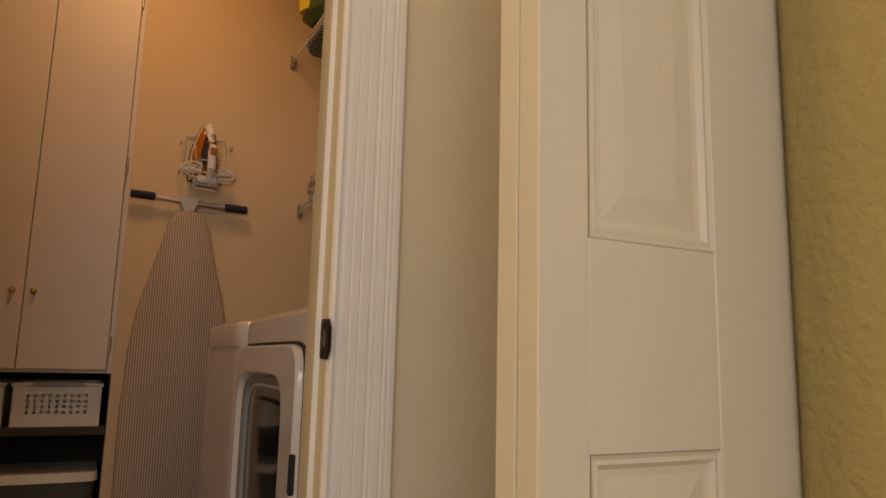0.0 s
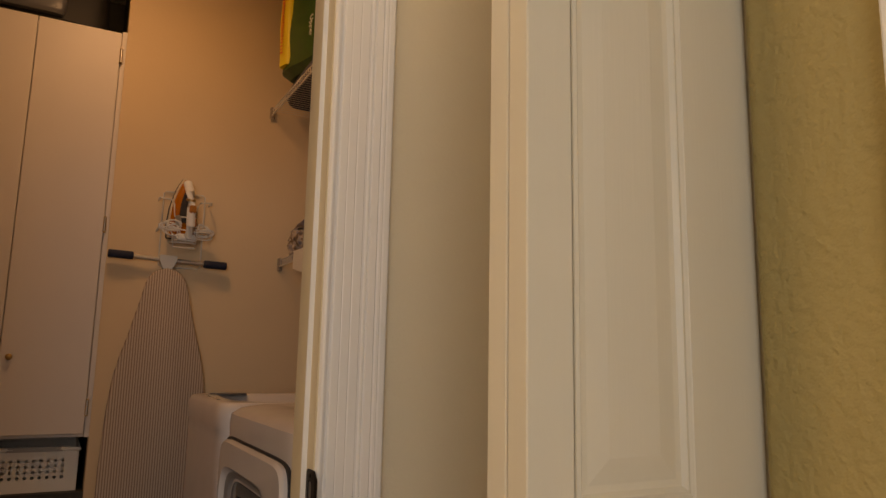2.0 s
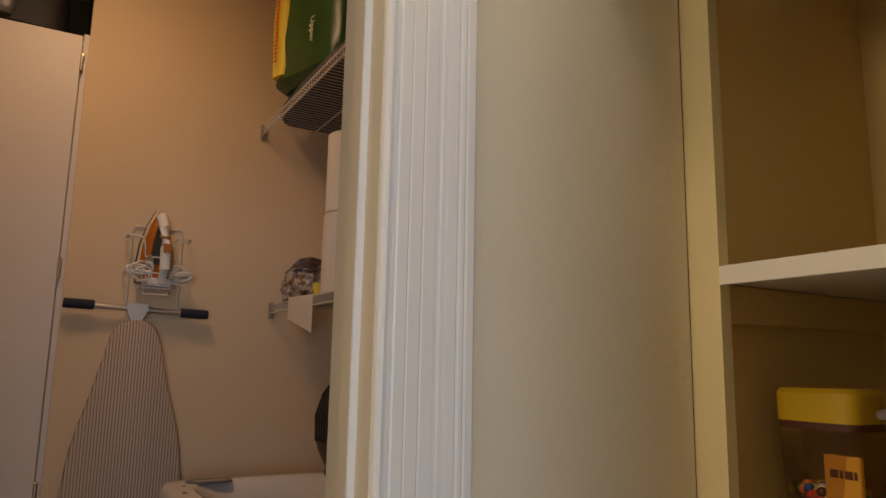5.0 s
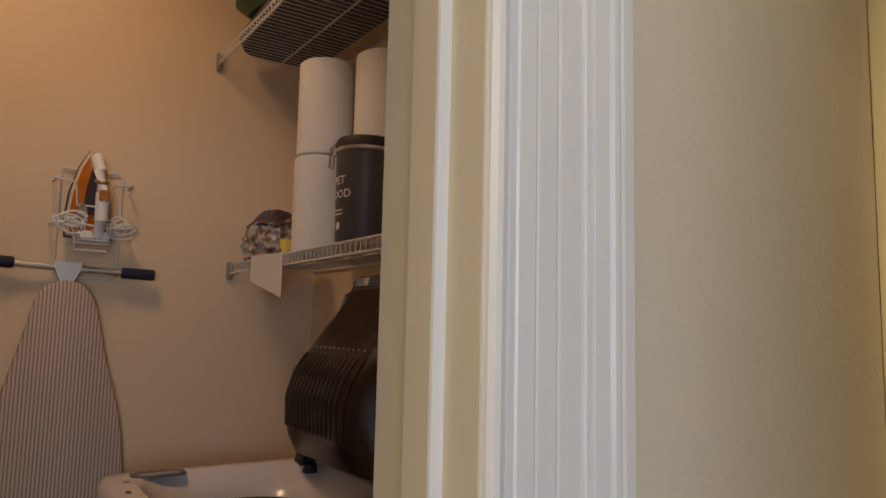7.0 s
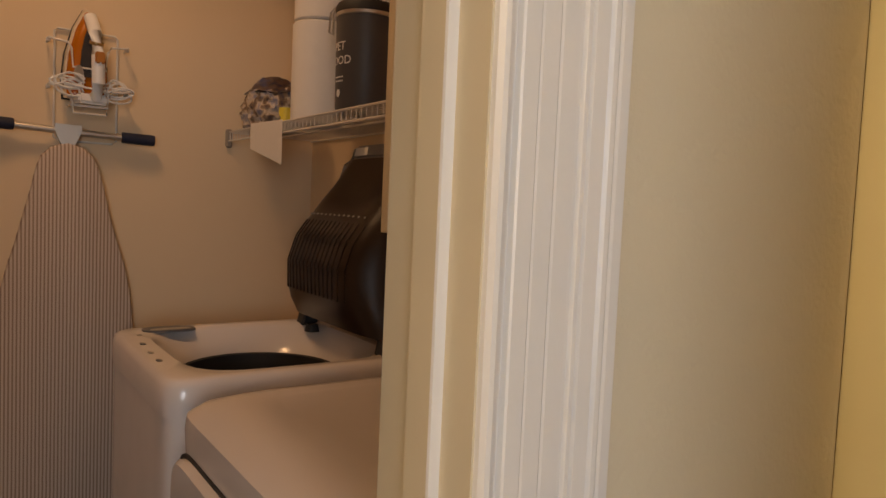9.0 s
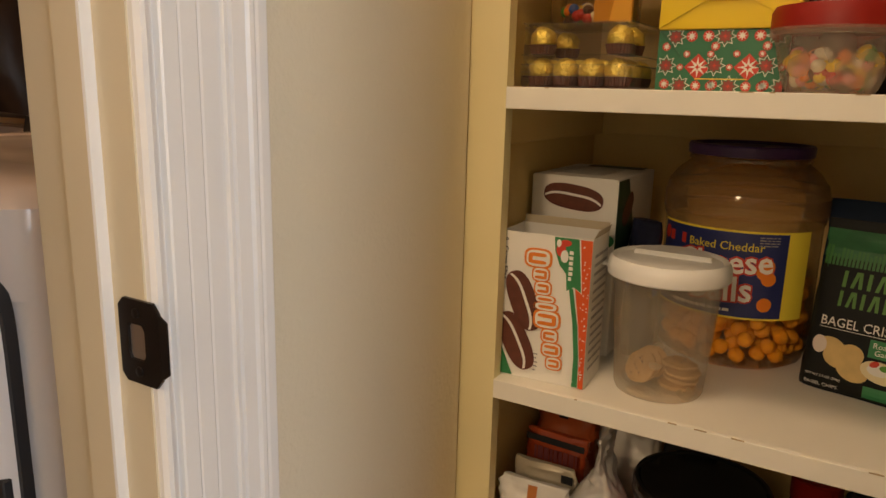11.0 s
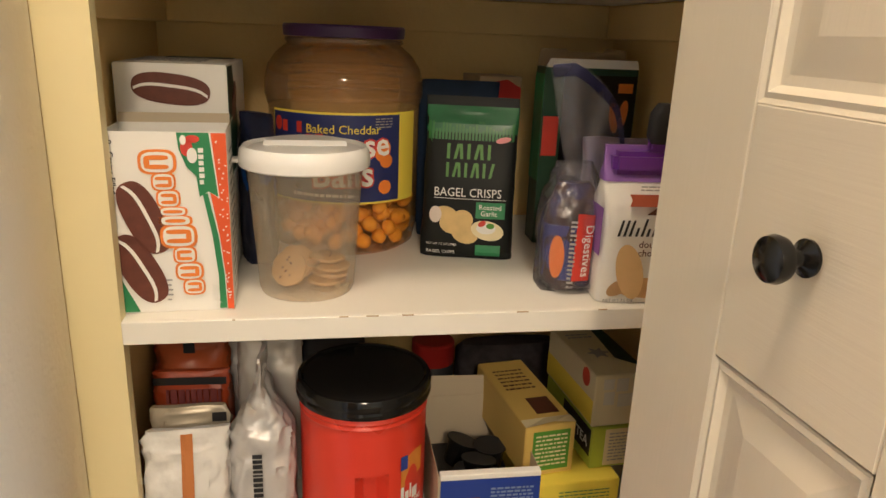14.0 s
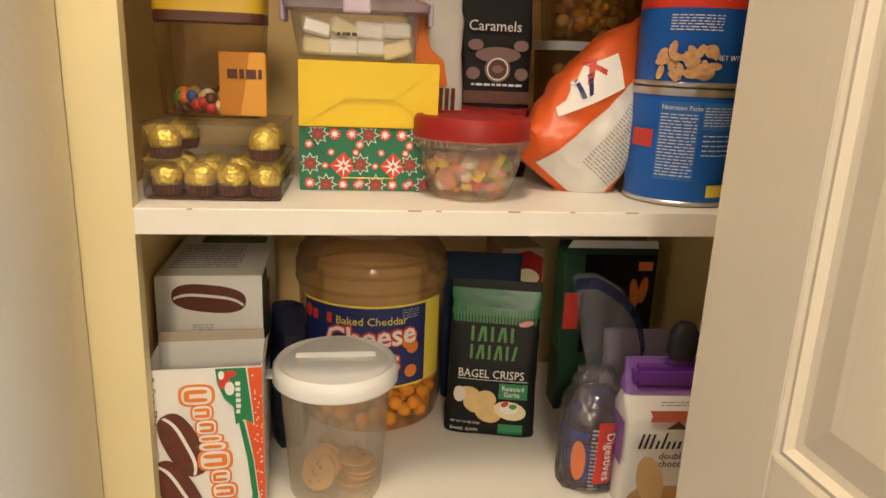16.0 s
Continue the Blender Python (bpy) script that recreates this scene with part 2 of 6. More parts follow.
def crumple(bm, amount, scale, seed=0.0):
    for v in bm.verts:
        v.co += noise.noise_vector(v.co * scale + Vector((seed, seed * 0.7, 3.1))) * amount
    return bm


def crease(bm, amount, scale, seed=0.0):
    """Sharp-edged dents, as in foil that has been handled."""
    for v in bm.verts:
        d = Vector((v.co.x, v.co.y, 0))
        if d.length > 0:
            a = abs(noise.noise(v.co * scale + Vector((seed, 2.3, seed * 0.4)))) + 0.5 * abs(noise.noise(v.co * scale * 2.1 + Vector((1.7, seed, 4.0))))
            v.co += d.normalized() * (0.28 - a) * amount
    return bm


def loft(sections, n=40, amount=0.0, scale=20.0, seed=0.0, steps=4):
    """sections: z, half width, half depth, squareness, shift in y."""
    rings = []
    for (z0, w0, d0, e0, y0), (z1, w1, d1, e1, y1) in zip(sections, sections[1:]):
        for k in range(steps):
            f = k / steps
            rings.append(sup(w0 + (w1 - w0) * f, d0 + (d1 - d0) * f, z0 + (z1 - z0) * f, 0, y0 + (y1 - y0) * f, n, e0 + (e1 - e0) * f))
    z, w, d, e, y = sections[-1]
    rings.append(sup(w, d, z, 0, y, n, e))
    return crease(crumple(skin(rings), amount * 0.45, scale * 0.7, seed), amount * 1.5, scale * 1.1, seed) if amount else skin(rings)


def prism(points, y0, y1):
    """A flat outline in x and z, from depth y0 to y1."""
    return skin([[(x, y0, z) for x, z in points], [(x, y1, z) for x, z in points]])


def column(points, z0, z1):
    """A flat outline in x and y, drawn up from z0 to z1."""
    return skin([[(x, y, z0) for x, y in points], [(x, y, z1) for x, y in points]])


def oval(cx, cz, rx, rz, n=24, turn=0.0):
    t = radians(turn)
    out = []
    for i in range(n):
        a = 2 * math.pi * i / n
        x, z = rx * math.cos(a), rz * math.sin(a)
        out.append((cx + x * math.cos(t) - z * math.sin(t), cz + x * math.sin(t) + z * math.cos(t)))
    return out


def flat(points, y=-0.0005, t=0.0004):
    return prism(points, y - t, y)


def rect(x0, x1, z0, z1, y=-0.0005, t=0.0004):
    return prism([(x0, z0), (x1, z0), (x1, z1), (x0, z1)], y - t, y)


def rod(points, r=0.003, seg=8, close=False):
    pts = [Vector(p) for p in points]
    rings = []
    for i, p in enumerate(pts):
        d = ((pts[(i + 1) % len(pts)] if close or i + 1 < len(pts) else p) - (pts[i - 1] if close or i > 0 else p)).normalized()
        u = d.cross(Vector((0, 0, 1)) if abs(d.z) < 0.9 else Vector((1, 0, 0))).normalized()
        w = d.cross(u)
        rings.append([tuple(p + (u * math.cos(2 * math.pi * k / seg) + w * math.sin(2 * math.pi * k / seg)) * r) for k in range(seg)])
    if close:
        rings.append(rings[0])
    return skin(rings, not close)


def lettering(text, x, z, size, y=-0.0012, turn=0.0, align="LEFT", wide=1.0, t=0.0003, fat=0.0):
    cu = bpy.data.curves.new("lettering", "FONT")
    cu.body, cu.size, cu.extrude, cu.align_x, cu.resolution_u, cu.offset = text, size, t, align, 2, fat
    ob = bpy.data.objects.new("lettering", cu)
    me = bpy.data.meshes.new_from_object(ob)
    bm = bmesh.new()
    bm.from_mesh(me)
    bpy.data.objects.remove(ob)
    bpy.data.curves.remove(cu)
    bpy.data.meshes.remove(me)
    return shift(bm, pose(x, y, z, 0, -turn, 0) @ pose(0, 0, 0, 90) @ Matrix.Diagonal((wide, 1, 1, 1)))


def bars(x0, x1, z0, z1, rows, fill=0.5, y=-0.0012, seed=1):
    rng = random.Random(seed)
    bm = bmesh.new()
    h = (z1 - z0) / rows
    for i in range(rows):
        z, x = z0 + h * (i + 0.25), x0
        while x < x1 - 0.002:
            w = min(x1 - x, rng.uniform(0.003, 0.010))
            merge(bm, rect(x, x + w, z, z + h * fill, y, 0.0002))
            x += w + 0.0018
    return bm


def wrap(bm, radius):
    """Bends a flat print round an upright cylinder whose axis stands at the origin."""
    for v in bm.verts:
        a, r = v.co.x / radius, radius - v.co.y
        v.co = Vector((r * math.sin(a), -r * math.cos(a), v.co.z))
    return bm


def strip(x0, x1, z0, z1, y=-0.0005, n=24):
    a = [(x0 + (x1 - x0) * i / n, z0) for i in range(n + 1)]
    b = [(x0 + (x1 - x0) * i / n, z1) for i in range(n + 1)]
    bm = bmesh.new()
    va, vb = [bm.verts.new((x, y, z)) for x, z in a], [bm.verts.new((x, y, z)) for x, z in b]
    for i in range(n):
        bm.faces.new((va[i], va[i + 1], vb[i + 1], vb[i]))
    return bm


def press(bm, target, lift=0.0006, cuts=3):
    """Presses a flat print on to the front of an uneven bag mesh."""
    bmesh.ops.triangulate(bm, faces=bm.faces)
    if cuts:
        bmesh.ops.subdivide_edges(bm, edges=bm.edges, cuts=cuts, use_grid_fill=True)
    tree = BVHTree.FromPolygons([v.co.copy() for v in target.vertices], [list(p.vertices) for p in target.polygons])
    for v in bm.verts:
        hit = tree.ray_cast(Vector((v.co.x, -1, v.co.z)), Vector((0, 1, 0)))[0]
        if hit is None:
            hit = tree.find_nearest(Vector((v.co.x, -0.05, v.co.z)))[0]
            v.co.x, v.co.z = hit.x, hit.z
        v.co.y = hit.y - lift + min(0, v.co.y) * 0.5
    return bm

# ---- structure ----
CEILING = 3.0
NORTH, INNER, PANTRY, PW, PE = 1.148, 1.262, 0.855, 1.13, 1.32


def wall(name, b, material):
    return solid(name, b, material, "", "wall", kind="structure")


solid("floor", box(-3.2, 1.5, -2.4, 3.9, -0.1, 0), FLOOR, "brown vinyl floor of hall and laundry", "floor", kind="structure")
solid("ceiling", box(-3.2, 1.5, -2.4, 3.9, CEILING, CEILING + 0.1), CEIL, "white painted ceiling", "ceiling", kind="structure")
wall("wall_west_hall", box(-3.1, -3.0, -2.3, NORTH, 0, CEILING), WALL)
wall("wall_south_hall", box(-3.0, 0.655, -2.3, -2.2, 0, CEILING), WALL)
b = column([(0.385, NORTH), (0.84, NORTH), (0.853, NORTH - 0.001), (0.853, INNER), (0.385, INNER)], 0, CEILING)
wall("wall_north_pier", b, WALL)
b = box(-3.1, -0.465, NORTH, INNER, 0, CEILING)
wall("wall_north_left", b, WALL)
wall("wall_north_header", box(-0.465, 0.385, NORTH, INNER, 2.09, CEILING), WALL)
# hall wall beside the pantry, with a soft rounded corner at the opening
r = 0.018
pts = [(0.655, -0.65), (0.655, 0.50 - r)] + [(0.655 + r - r * math.cos(a), 0.50 - r + r * math.sin(a)) for a in [radians(15 * k) for k in range(1, 7)]] + [(0.76, 0.50), (0.76, -0.65)]
# east walls carry the shaded copy, as no daylight reaches them
wall("wall_east_hall", column([(0.655, 0.206), *pts[1:-1], (0.76, 0.206)], 0, CEILING), SHADEWALL)
wall("wall_east_south", box(0.655, 0.853, -2.3, -0.62, 0, CEILING), SHADEWALL)
wall("wall_east_header", box(0.655, 0.853, -0.62, 0.206, 2.08, CEILING), SHADEWALL)
wall("pantry_header", box(0.655, 0.853, 0.50, NORTH, 2.05, CEILING), WALL)
# pantry shell
wall("pantry_wall_left", box(PANTRY + 0.02, 1.42, PW, PW + 0.12, 0, CEILING), PANTRYW)
wall("pantry_wall_back", box(PE, 1.42, 0.37, PW, 0, CEILING), PANTRYW)
wall("pantry_wall_right", box(0.765, 1.42, 0.27, 0.37, 0, CEILING), PANTRYW)
# laundry shell
wall("laundry_wall_east", box(1.16, 1.28, INNER, 3.9, 0, CEILING), SMOOTH)
wall("laundry_wall_back", box(0.10, 1.16, 3.25, 3.37, 0, CEILING), SMOOTH)
wall("laundry_wall_back_left", box(-1.5, -0.63, 3.25, 3.37, 0, CEILING), SMOOTH)
wall("laundry_wall_west", box(-1.6, -1.5, INNER, 3.37, 0, CEILING), SMOOTH)
# recess walls and shelf take the shade colour, not the laundry paint
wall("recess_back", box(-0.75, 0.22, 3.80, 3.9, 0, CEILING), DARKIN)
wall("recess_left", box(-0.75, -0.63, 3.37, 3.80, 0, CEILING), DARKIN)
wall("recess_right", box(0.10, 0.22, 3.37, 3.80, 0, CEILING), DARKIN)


def frame_strip(name, pts, z0, z1, m, label):
    return solid(name, column(pts, z0, z1), m, label, "trim", kind="structure")


def casing(x0, x1, y, d=1):
    """Fluted casing outline between x0 (door side) and x1, standing off a wall at y."""
    w = x1 - x0
    prof = [(0, 0), (0, 0.011), (0.02, 0.0155), (0.05, 0.0165), (0.085, 0.0155), (0.10, 0.0115), (0.125, 0.0115), (0.14, 0.0155), (0.155, 0.0165), (0.26, 0.0172), (0.27, 0.0167), (0.285, 0.0173), (0.40, 0.0180), (0.412, 0.0174), (0.43, 0.0181), (0.55, 0.0188), (0.565, 0.0160), (0.595, 0.0165), (0.61, 0.0192), (0.64, 0.0195), (0.655, 0.0165), (0.675, 0.0195), (0.78, 0.0205), (0.80, 0.0182), (0.825, 0.0205), (0.86, 0.0208), (0.875, 0.0201), (0.90, 0.0210), (0.975, 0.0210), (1, 0.0185), (1, 0)]
    return [(x0 + w * a, y - o * d) for a, o in prof]


frame_strip("door_trim_1", casing(0.357, 0.475, NORTH), 0, 2.16, TRIM, "white fluted door casing of the laundry")
frame_strip("door_trim_2", casing(-0.452, -0.572, NORTH), 0, 2.16, TRIM, "white fluted door casing of the laundry")
frame_strip("door_trim_head", [(-0.452, NORTH), (0.357, NORTH), (0.357, NORTH - 0.018), (-0.452, NORTH - 0.018)], 2.042, 2.16, TRIM, "white head casing of the laundry door")
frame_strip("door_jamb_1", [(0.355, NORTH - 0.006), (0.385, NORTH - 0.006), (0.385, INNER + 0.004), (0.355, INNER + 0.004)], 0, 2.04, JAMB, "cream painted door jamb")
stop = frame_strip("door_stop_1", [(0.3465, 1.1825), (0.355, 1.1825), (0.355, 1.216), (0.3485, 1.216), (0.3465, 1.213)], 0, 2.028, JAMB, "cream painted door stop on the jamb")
# thin white strip paints in the daylight on the stop's front face
part("nosing", column([(0.3466, 1.1795), (0.355, 1.1785), (0.355, 1.1823), (0.3462, 1.1823)], 0, 2.028), TRIM, stop, "front edge of the stop, coloured white as its daylit face")
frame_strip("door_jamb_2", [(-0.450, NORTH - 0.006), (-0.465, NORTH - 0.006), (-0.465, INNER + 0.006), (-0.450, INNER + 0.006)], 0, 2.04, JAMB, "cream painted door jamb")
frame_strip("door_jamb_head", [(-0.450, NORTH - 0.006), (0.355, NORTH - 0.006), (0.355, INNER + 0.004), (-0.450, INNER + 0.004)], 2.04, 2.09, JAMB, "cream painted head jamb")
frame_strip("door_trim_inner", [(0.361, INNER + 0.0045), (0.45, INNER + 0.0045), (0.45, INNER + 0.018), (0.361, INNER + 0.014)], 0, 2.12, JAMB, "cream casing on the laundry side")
# casing and closed door further along the hall wall
c = [(0.655 - (NORTH - y), 0.206 + (x - 0.372)) for x, y in casing(0.372, 0.492, NORTH)]
frame_strip("door_trim_3", c, 0, 2.16, TRIM, "white fluted door casing in the hall")
solid("door_1", box(0.70, 0.74, -0.62, 0.206, 0, 2.08), TRIM, "closed white hall door", "door", kind="structure")
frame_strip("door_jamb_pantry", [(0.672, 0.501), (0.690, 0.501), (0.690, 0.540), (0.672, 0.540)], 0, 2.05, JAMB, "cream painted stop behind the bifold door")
wall("pantry_return", box(0.765, 0.853, 0.37, 0.465, 0, CEILING), PANTRYW)
# yellow face frame of the pantry shelves
frame_strip("pantry_frame_left", [(PANTRY, 1.094), (PANTRY, NORTH - 0.001), (PANTRY + 0.02, NORTH - 0.001), (PANTRY + 0.02, 1.094)], 0, 2.05, YELLOW_TRIM, "pale yellow painted pantry face frame")
frame_strip("pantry_frame_right", [(PANTRY, 0.37), (PANTRY, 0.405), (PANTRY + 0.02, 0.405), (PANTRY + 0.02, 0.37)], 0, 2.05, YELLOW_TRIM, "pale yellow painted pantry face frame")


def pantry_shelf(z):
    ob = thing("pantry_shelf", PANTRY, 0.75, z, "cream white painted wooden pantry shelf", "shelf", group="pantry shelves")
    part("board", shift(box(-0.378, 0.378, 0.003, PE - PANTRY - 0.002, -0.020, 0, 0.0015), pose(0, 0.0, 0)), SHELF, ob)
    part("edge_strip", box(-0.344, 0.344, -0.002, 0.003, -0.0265, 0.0005, 0.001), SHELF, ob, "white front edging with small chips")
    rg_ = random.Random(int(z * 1000))
    for _ in range(6):
        x, w_ = rg_.uniform(-0.30, 0.28), rg_.uniform(0.004, 0.022)
        part("paint_chip", box(x, x + w_ * 0.7, -0.0023, -0.0012, -0.0006, 0.0007), KRAFT, ob, "worn spot on the edge")
    for x in (-0.378, 0.360):
        part("cleat", box(x, x + 0.018, 0.03, PE - PANTRY - 0.002, -0.075, -0.021, 0.002), PANTRYW, ob)
    part("cleat", box(-0.36, 0.36, PE - PANTRY - 0.02, PE - PANTRY - 0.002, -0.075, -0.021, 0.002), PANTRYW, ob)
    return ob


# the topmost board is out of view, added to shade the shelf below it
for z in (0.417, 0.770, 1.160, 1.560):
    pantry_shelf(z)

# ---- bifold door ----


def rail_box(parent, x0, x1, z0, z1, name):
    part(name, box(x0, x1, -0.016, 0.016, z0, z1, 0.0015), DOORH, parent)


def raised_panel(parent, x0, x1, z0, z1):
    bm = bmesh.new()
    for s in (-1, 1):
        rings = []
        for inset, depth in ((0, 0.0155), (0.004, 0.0135), (0.008, 0.0145), (0.013, 0.0095), (0.020, 0.0088), (0.045, 0.013), (0.048, 0.013)):
            y = s * depth
            rings.append([(x0 + inset, y, z0 + inset), (x1 - inset, y, z0 + inset), (x1 - inset, y, z1 - inset), (x0 + inset, y, z1 - inset)])
        b = skin(rings, cap=False)
        b.verts.ensure_lookup_table()
        b.faces.new(b.verts[-4:])
        merge(bm, b)
    part("panel", bm, DOORV, parent)


def bifold_leaf(door, m, outer_left, knob):
    w, outer, inner = 0.330, 0.115, 0.056
    core = part("leaf", box(0.002, w - 0.002, -0.005, 0.005, 0.02, 2.02), DOORP, door)
    core.matrix_local = m
    a, c = (outer, w - inner) if outer_left else (inner, w - outer)
    part("stile", box(0, a, -0.016, 0.016, 0.015, 2.03, 0.0015), DOORV, core)
    part("stile", box(c, w, -0.016, 0.016, 0.015, 2.03, 0.0015), DOORV, core)
    rails = ((0.015, 0.23), (0.853, 1.046), (1.718, 1.829), (1.950, 2.03))
    for z0, z1 in rails:
        rail_box(core, a, c, z0, z1, "rail")
    for (_, z0), (z1, _) in zip(rails, rails[1:]):
        raised_panel(core, a, c, z0, z1)
    if knob:
        prof = [(0.010, 0), (0.015, 0.001), (0.0155, 0.004), (0.012, 0.006), (0.007, 0.010), (0.0065, 0.016), (0.010, 0.020), (0.0175, 0.024), (0.0195, 0.030), (0.018, 0.036), (0.012, 0.040), (0.001, 0.0415)]
        part("knob", shift(lathe(prof, 32), pose(0.193, -0.016, 0.957, 90) @ Matrix.Diagonal((0.82, 0.82, 0.84, 1))), BLACK, core, "glossy black round knob", True)


bifold = thing("bifold_door", 0.67, 0.51, 0.0, "cream painted panelled bifold pantry door, folded open", "door", 0)
# the leading leaf, its knob side towards the laundry, and the pivoting leaf behind it
edge, apex = Vector((0.672, 0.568)), Vector((0.342, 0.555))
ang = math.degrees(math.atan2(apex.y - edge.y, apex.x - edge.x))
bifold_leaf(bifold, pose(edge.x - 0.67, edge.y - 0.51, 0, 0, 0, ang), True, True)
ang2 = math.degrees(math.atan2(0.518 - 0.522, 0.345 - 0.671))
bifold_leaf(bifold, pose(0.671 - 0.67, 0.522 - 0.51, 0, 0, 0, ang2), True, False)

# ---- strike plate ----
sp = thing("strike_plate", 0.355, 1.149, 0.964, "dark bronze strike plate set in the door jamb", "strike plate", 0)
outer = [(-0.024, -0.026), (-0.018, -0.033), (0.015, -0.033), (0.021, -0.027), (0.021, 0.027), (0.015, 0.033), (-0.018, 0.033), (-0.024, 0.026)]
inner = [(-0.008, -0.010), (-0.005, -0.014), (0.009, -0.014), (0.011, -0.010), (0.011, 0.010), (0.009, 0.014), (-0.005, 0.014), (-0.008, 0.010)]
part("plate", skin([[(x, y, z) for y, z in o] for x, o in ((-0.0003, outer), (-0.0028, outer), (-0.0030, inner), (-0.0003, inner))], cap=False), BRONZE, sp)
part("lip", skin([[(-0.0028, -0.023, z) for z in (-0.026, 0.026)] + [(-0.0008, -0.023, z) for z in (0.026, -0.026)], [(-0.0015, -0.031, z) for z in (-0.020, 0.020)] + [(0.0, -0.031, z) for z in (0.020, -0.020)]]), BRONZE, sp, "curved bronze lip")
part("latch_hole", box(-0.0007, -0.0002, -0.008, 0.011, -0.014, 0.014), STEEL, sp)
for z in (-0.023, 0.023):
    part("screw", shift(lathe([(0.004, 0), (0.004, 0.0012), (0.002, 0.0018)], 12), pose(-0.0028, 0.0, z, 0, -90, 0)), BRONZE, sp, smooth=True)

# ---- laundry room ----
# built-in cupboard flush with the back wall
cup = thing("wall_cupboard", -0.265, 3.25, 0.85, "white laminate built-in cupboard with two tall doors", "cupboard", 0)
part("frame", box(0.345, 0.365, -0.004, 0.10, 0, 1.76, 0.002), CABW, cup, "cream edge frame")
part("frame", box(-0.365, -0.345, -0.004, 0.10, 0, 1.76, 0.002), CABW, cup, "cream edge frame")
part("body", box(-0.345, 0.345, 0.02, 0.54, 0.0, 1.74), CABW, cup)
for x0, x1, k in ((0.0215, 0.342, 0.054), (-0.342, 0.0185, -0.020)):
    d = part("door", box(x0, x1, -0.018, 0.0, 0.015, 1.745, 0.002), CABW, cup)
    part("knob", shift(lathe([(0.006, 0), (0.005, 0.008), (0.012, 0.013), (0.0125, 0.019), (0.006, 0.024), (0.0005, 0.0245)], 20), pose(k, -0.018, 0.318, 90)), BRASS, d, "small brass knob", True)
for z in (0.12, 0.88, 1.64):
    h = part("hinge", box(0.340, 0.352, -0.024, -0.004, z - 0.035, z + 0.035, 0.002), BRASS, cup, "dull metal hinge")
    part("pin", shift(lathe([(0.004, 0), (0.004, 0.06)], 10), pose(0.346, -0.025, z - 0.03)), STEEL, h, smooth=True)
solid("recess_shelf", box(-0.63, 0.10, 3.26, 3.80, 0.605, 0.635), DARKIN, "shelf below the cupboard, coloured dark for the recess shade", "shelf")


def bag_on_cupboard():
    ob = thing("travel_bag", -0.30, 3.52, 2.611, "black soft travel bag on top of the cupboard", "bag", 0)
    part("body", loft([(0, 0.30, 0.2, 6, 0), (0.02, 0.325, 0.22, 6, 0), (0.28, 0.32, 0.21, 6, 0), (0.32, 0.29, 0.18, 6, 0)], amount=0.01, scale=9), BLACKM, ob, smooth=True)
    part("pocket", loft([(0.03, 0.14, 0.03, 5, -0.22), (0.05, 0.15, 0.035, 5, -0.22), (0.18, 0.15, 0.03, 5, -0.22), (0.20, 0.13, 0.02, 5, -0.22)]), ENAMELG, ob, "grey front pocket with a maker's badge", True)
    part("badge", shift(flat(oval(0, 0.1, 0.035, 0.01)), pose(0.06, -0.256, 0)), GREY, ob)


bag_on_cupboard()


def laundry_basket(x):
    ob = thing("laundry_basket", x, 3.30, 0.6355, "white plastic laundry basket with round holes", "basket", 0, "laundry baskets")
    w, h = 0.158, 0.165
    body = bmesh.new()
    # front wall with real holes: a grid of cells, each with an octagonal opening
    nx, nz, x0, z0, cw, ch = 9, 4, -0.117, 0.045, 0.026, 0.022
    for i in range(nx):
        for j in range(nz):
            cx, cz = x0 + (i + 0.5) * cw, z0 + (j + 0.5) * ch
            sq = [(cx + cw / 2 * a, cz + ch / 2 * c) for a, c in ((1, 0), (1, 1), (0, 1), (-1, 1), (-1, 0), (-1, -1), (0, -1), (1, -1))]
            ho = oval(cx, cz, 0.007, 0.0068, 8)
            merge(body, skin([[(a, 0.0, c) for a, c in sq], [(a, 0.0, c) for a, c in ho], [(a, 0.006, c) for a, c in ho]], cap=False))
    x1, z1 = x0 + nx * cw, z0 + nz * ch
    for q in (((-w, 0), (w - 0.003, 0), (w, z0), (-w, z0)), ((-w, z1), (w, z1), (w, h), (-w, h)), ((-w, z0), (x0, z0), (x0, z1), (-w, z1)), ((x1, z0), (w, z0), (w, z1), (x1, z1))):
        merge(body, flat(q, 0.003, 0.003))
    for s in (-1, 1):
        merge(body, box(s * w - 0.0015, s * w + 0.0015, 0, 0.40, 0, h))
    merge(body, box(-w, w, 0.397, 0.40, 0, h))
    merge(body, box(-w, w, 0.003, 0.40, 0.0, 0.004))
    part("body", body, PLASTW, ob)
    part("rim", rod([(-w, -0.004, h), (-w * 0.5, -0.008, h + 0.003), (w * 0.5, -0.008, h + 0.003), (w, -0.004, h), (w, 0.40, h), (-w, 0.40, h)], 0.008, 8, True), PLASTW, ob, "rolled white rim", True)
    part("handle", loft([(h - 0.006, 0.10, 0.010, 4, -0.008), (h + 0.010, 0.095, 0.008, 4, -0.008)]), GREY, ob, "grey grip on the rim", True)
    return ob


laundry_basket(-0.088)
laundry_basket(-0.435)
bn = thing("storage_bin", -0.12, 3.45, 0.0, "dark green-grey plastic storage bin under the shelf", "bin", 0)
part("body", loft([(0, 0.18, 0.15, 7, 0), (0.42, 0.20, 0.17, 7, 0)]), mat("bin_plastic", (0.10, 0.11, 0.09), 0.5), bn, smooth=True)
part("lid", loft([(0.42, 0.21, 0.18, 7, 0), (0.455, 0.205, 0.175, 7, 0)]), PLASTW, bn, "pale lid", True)

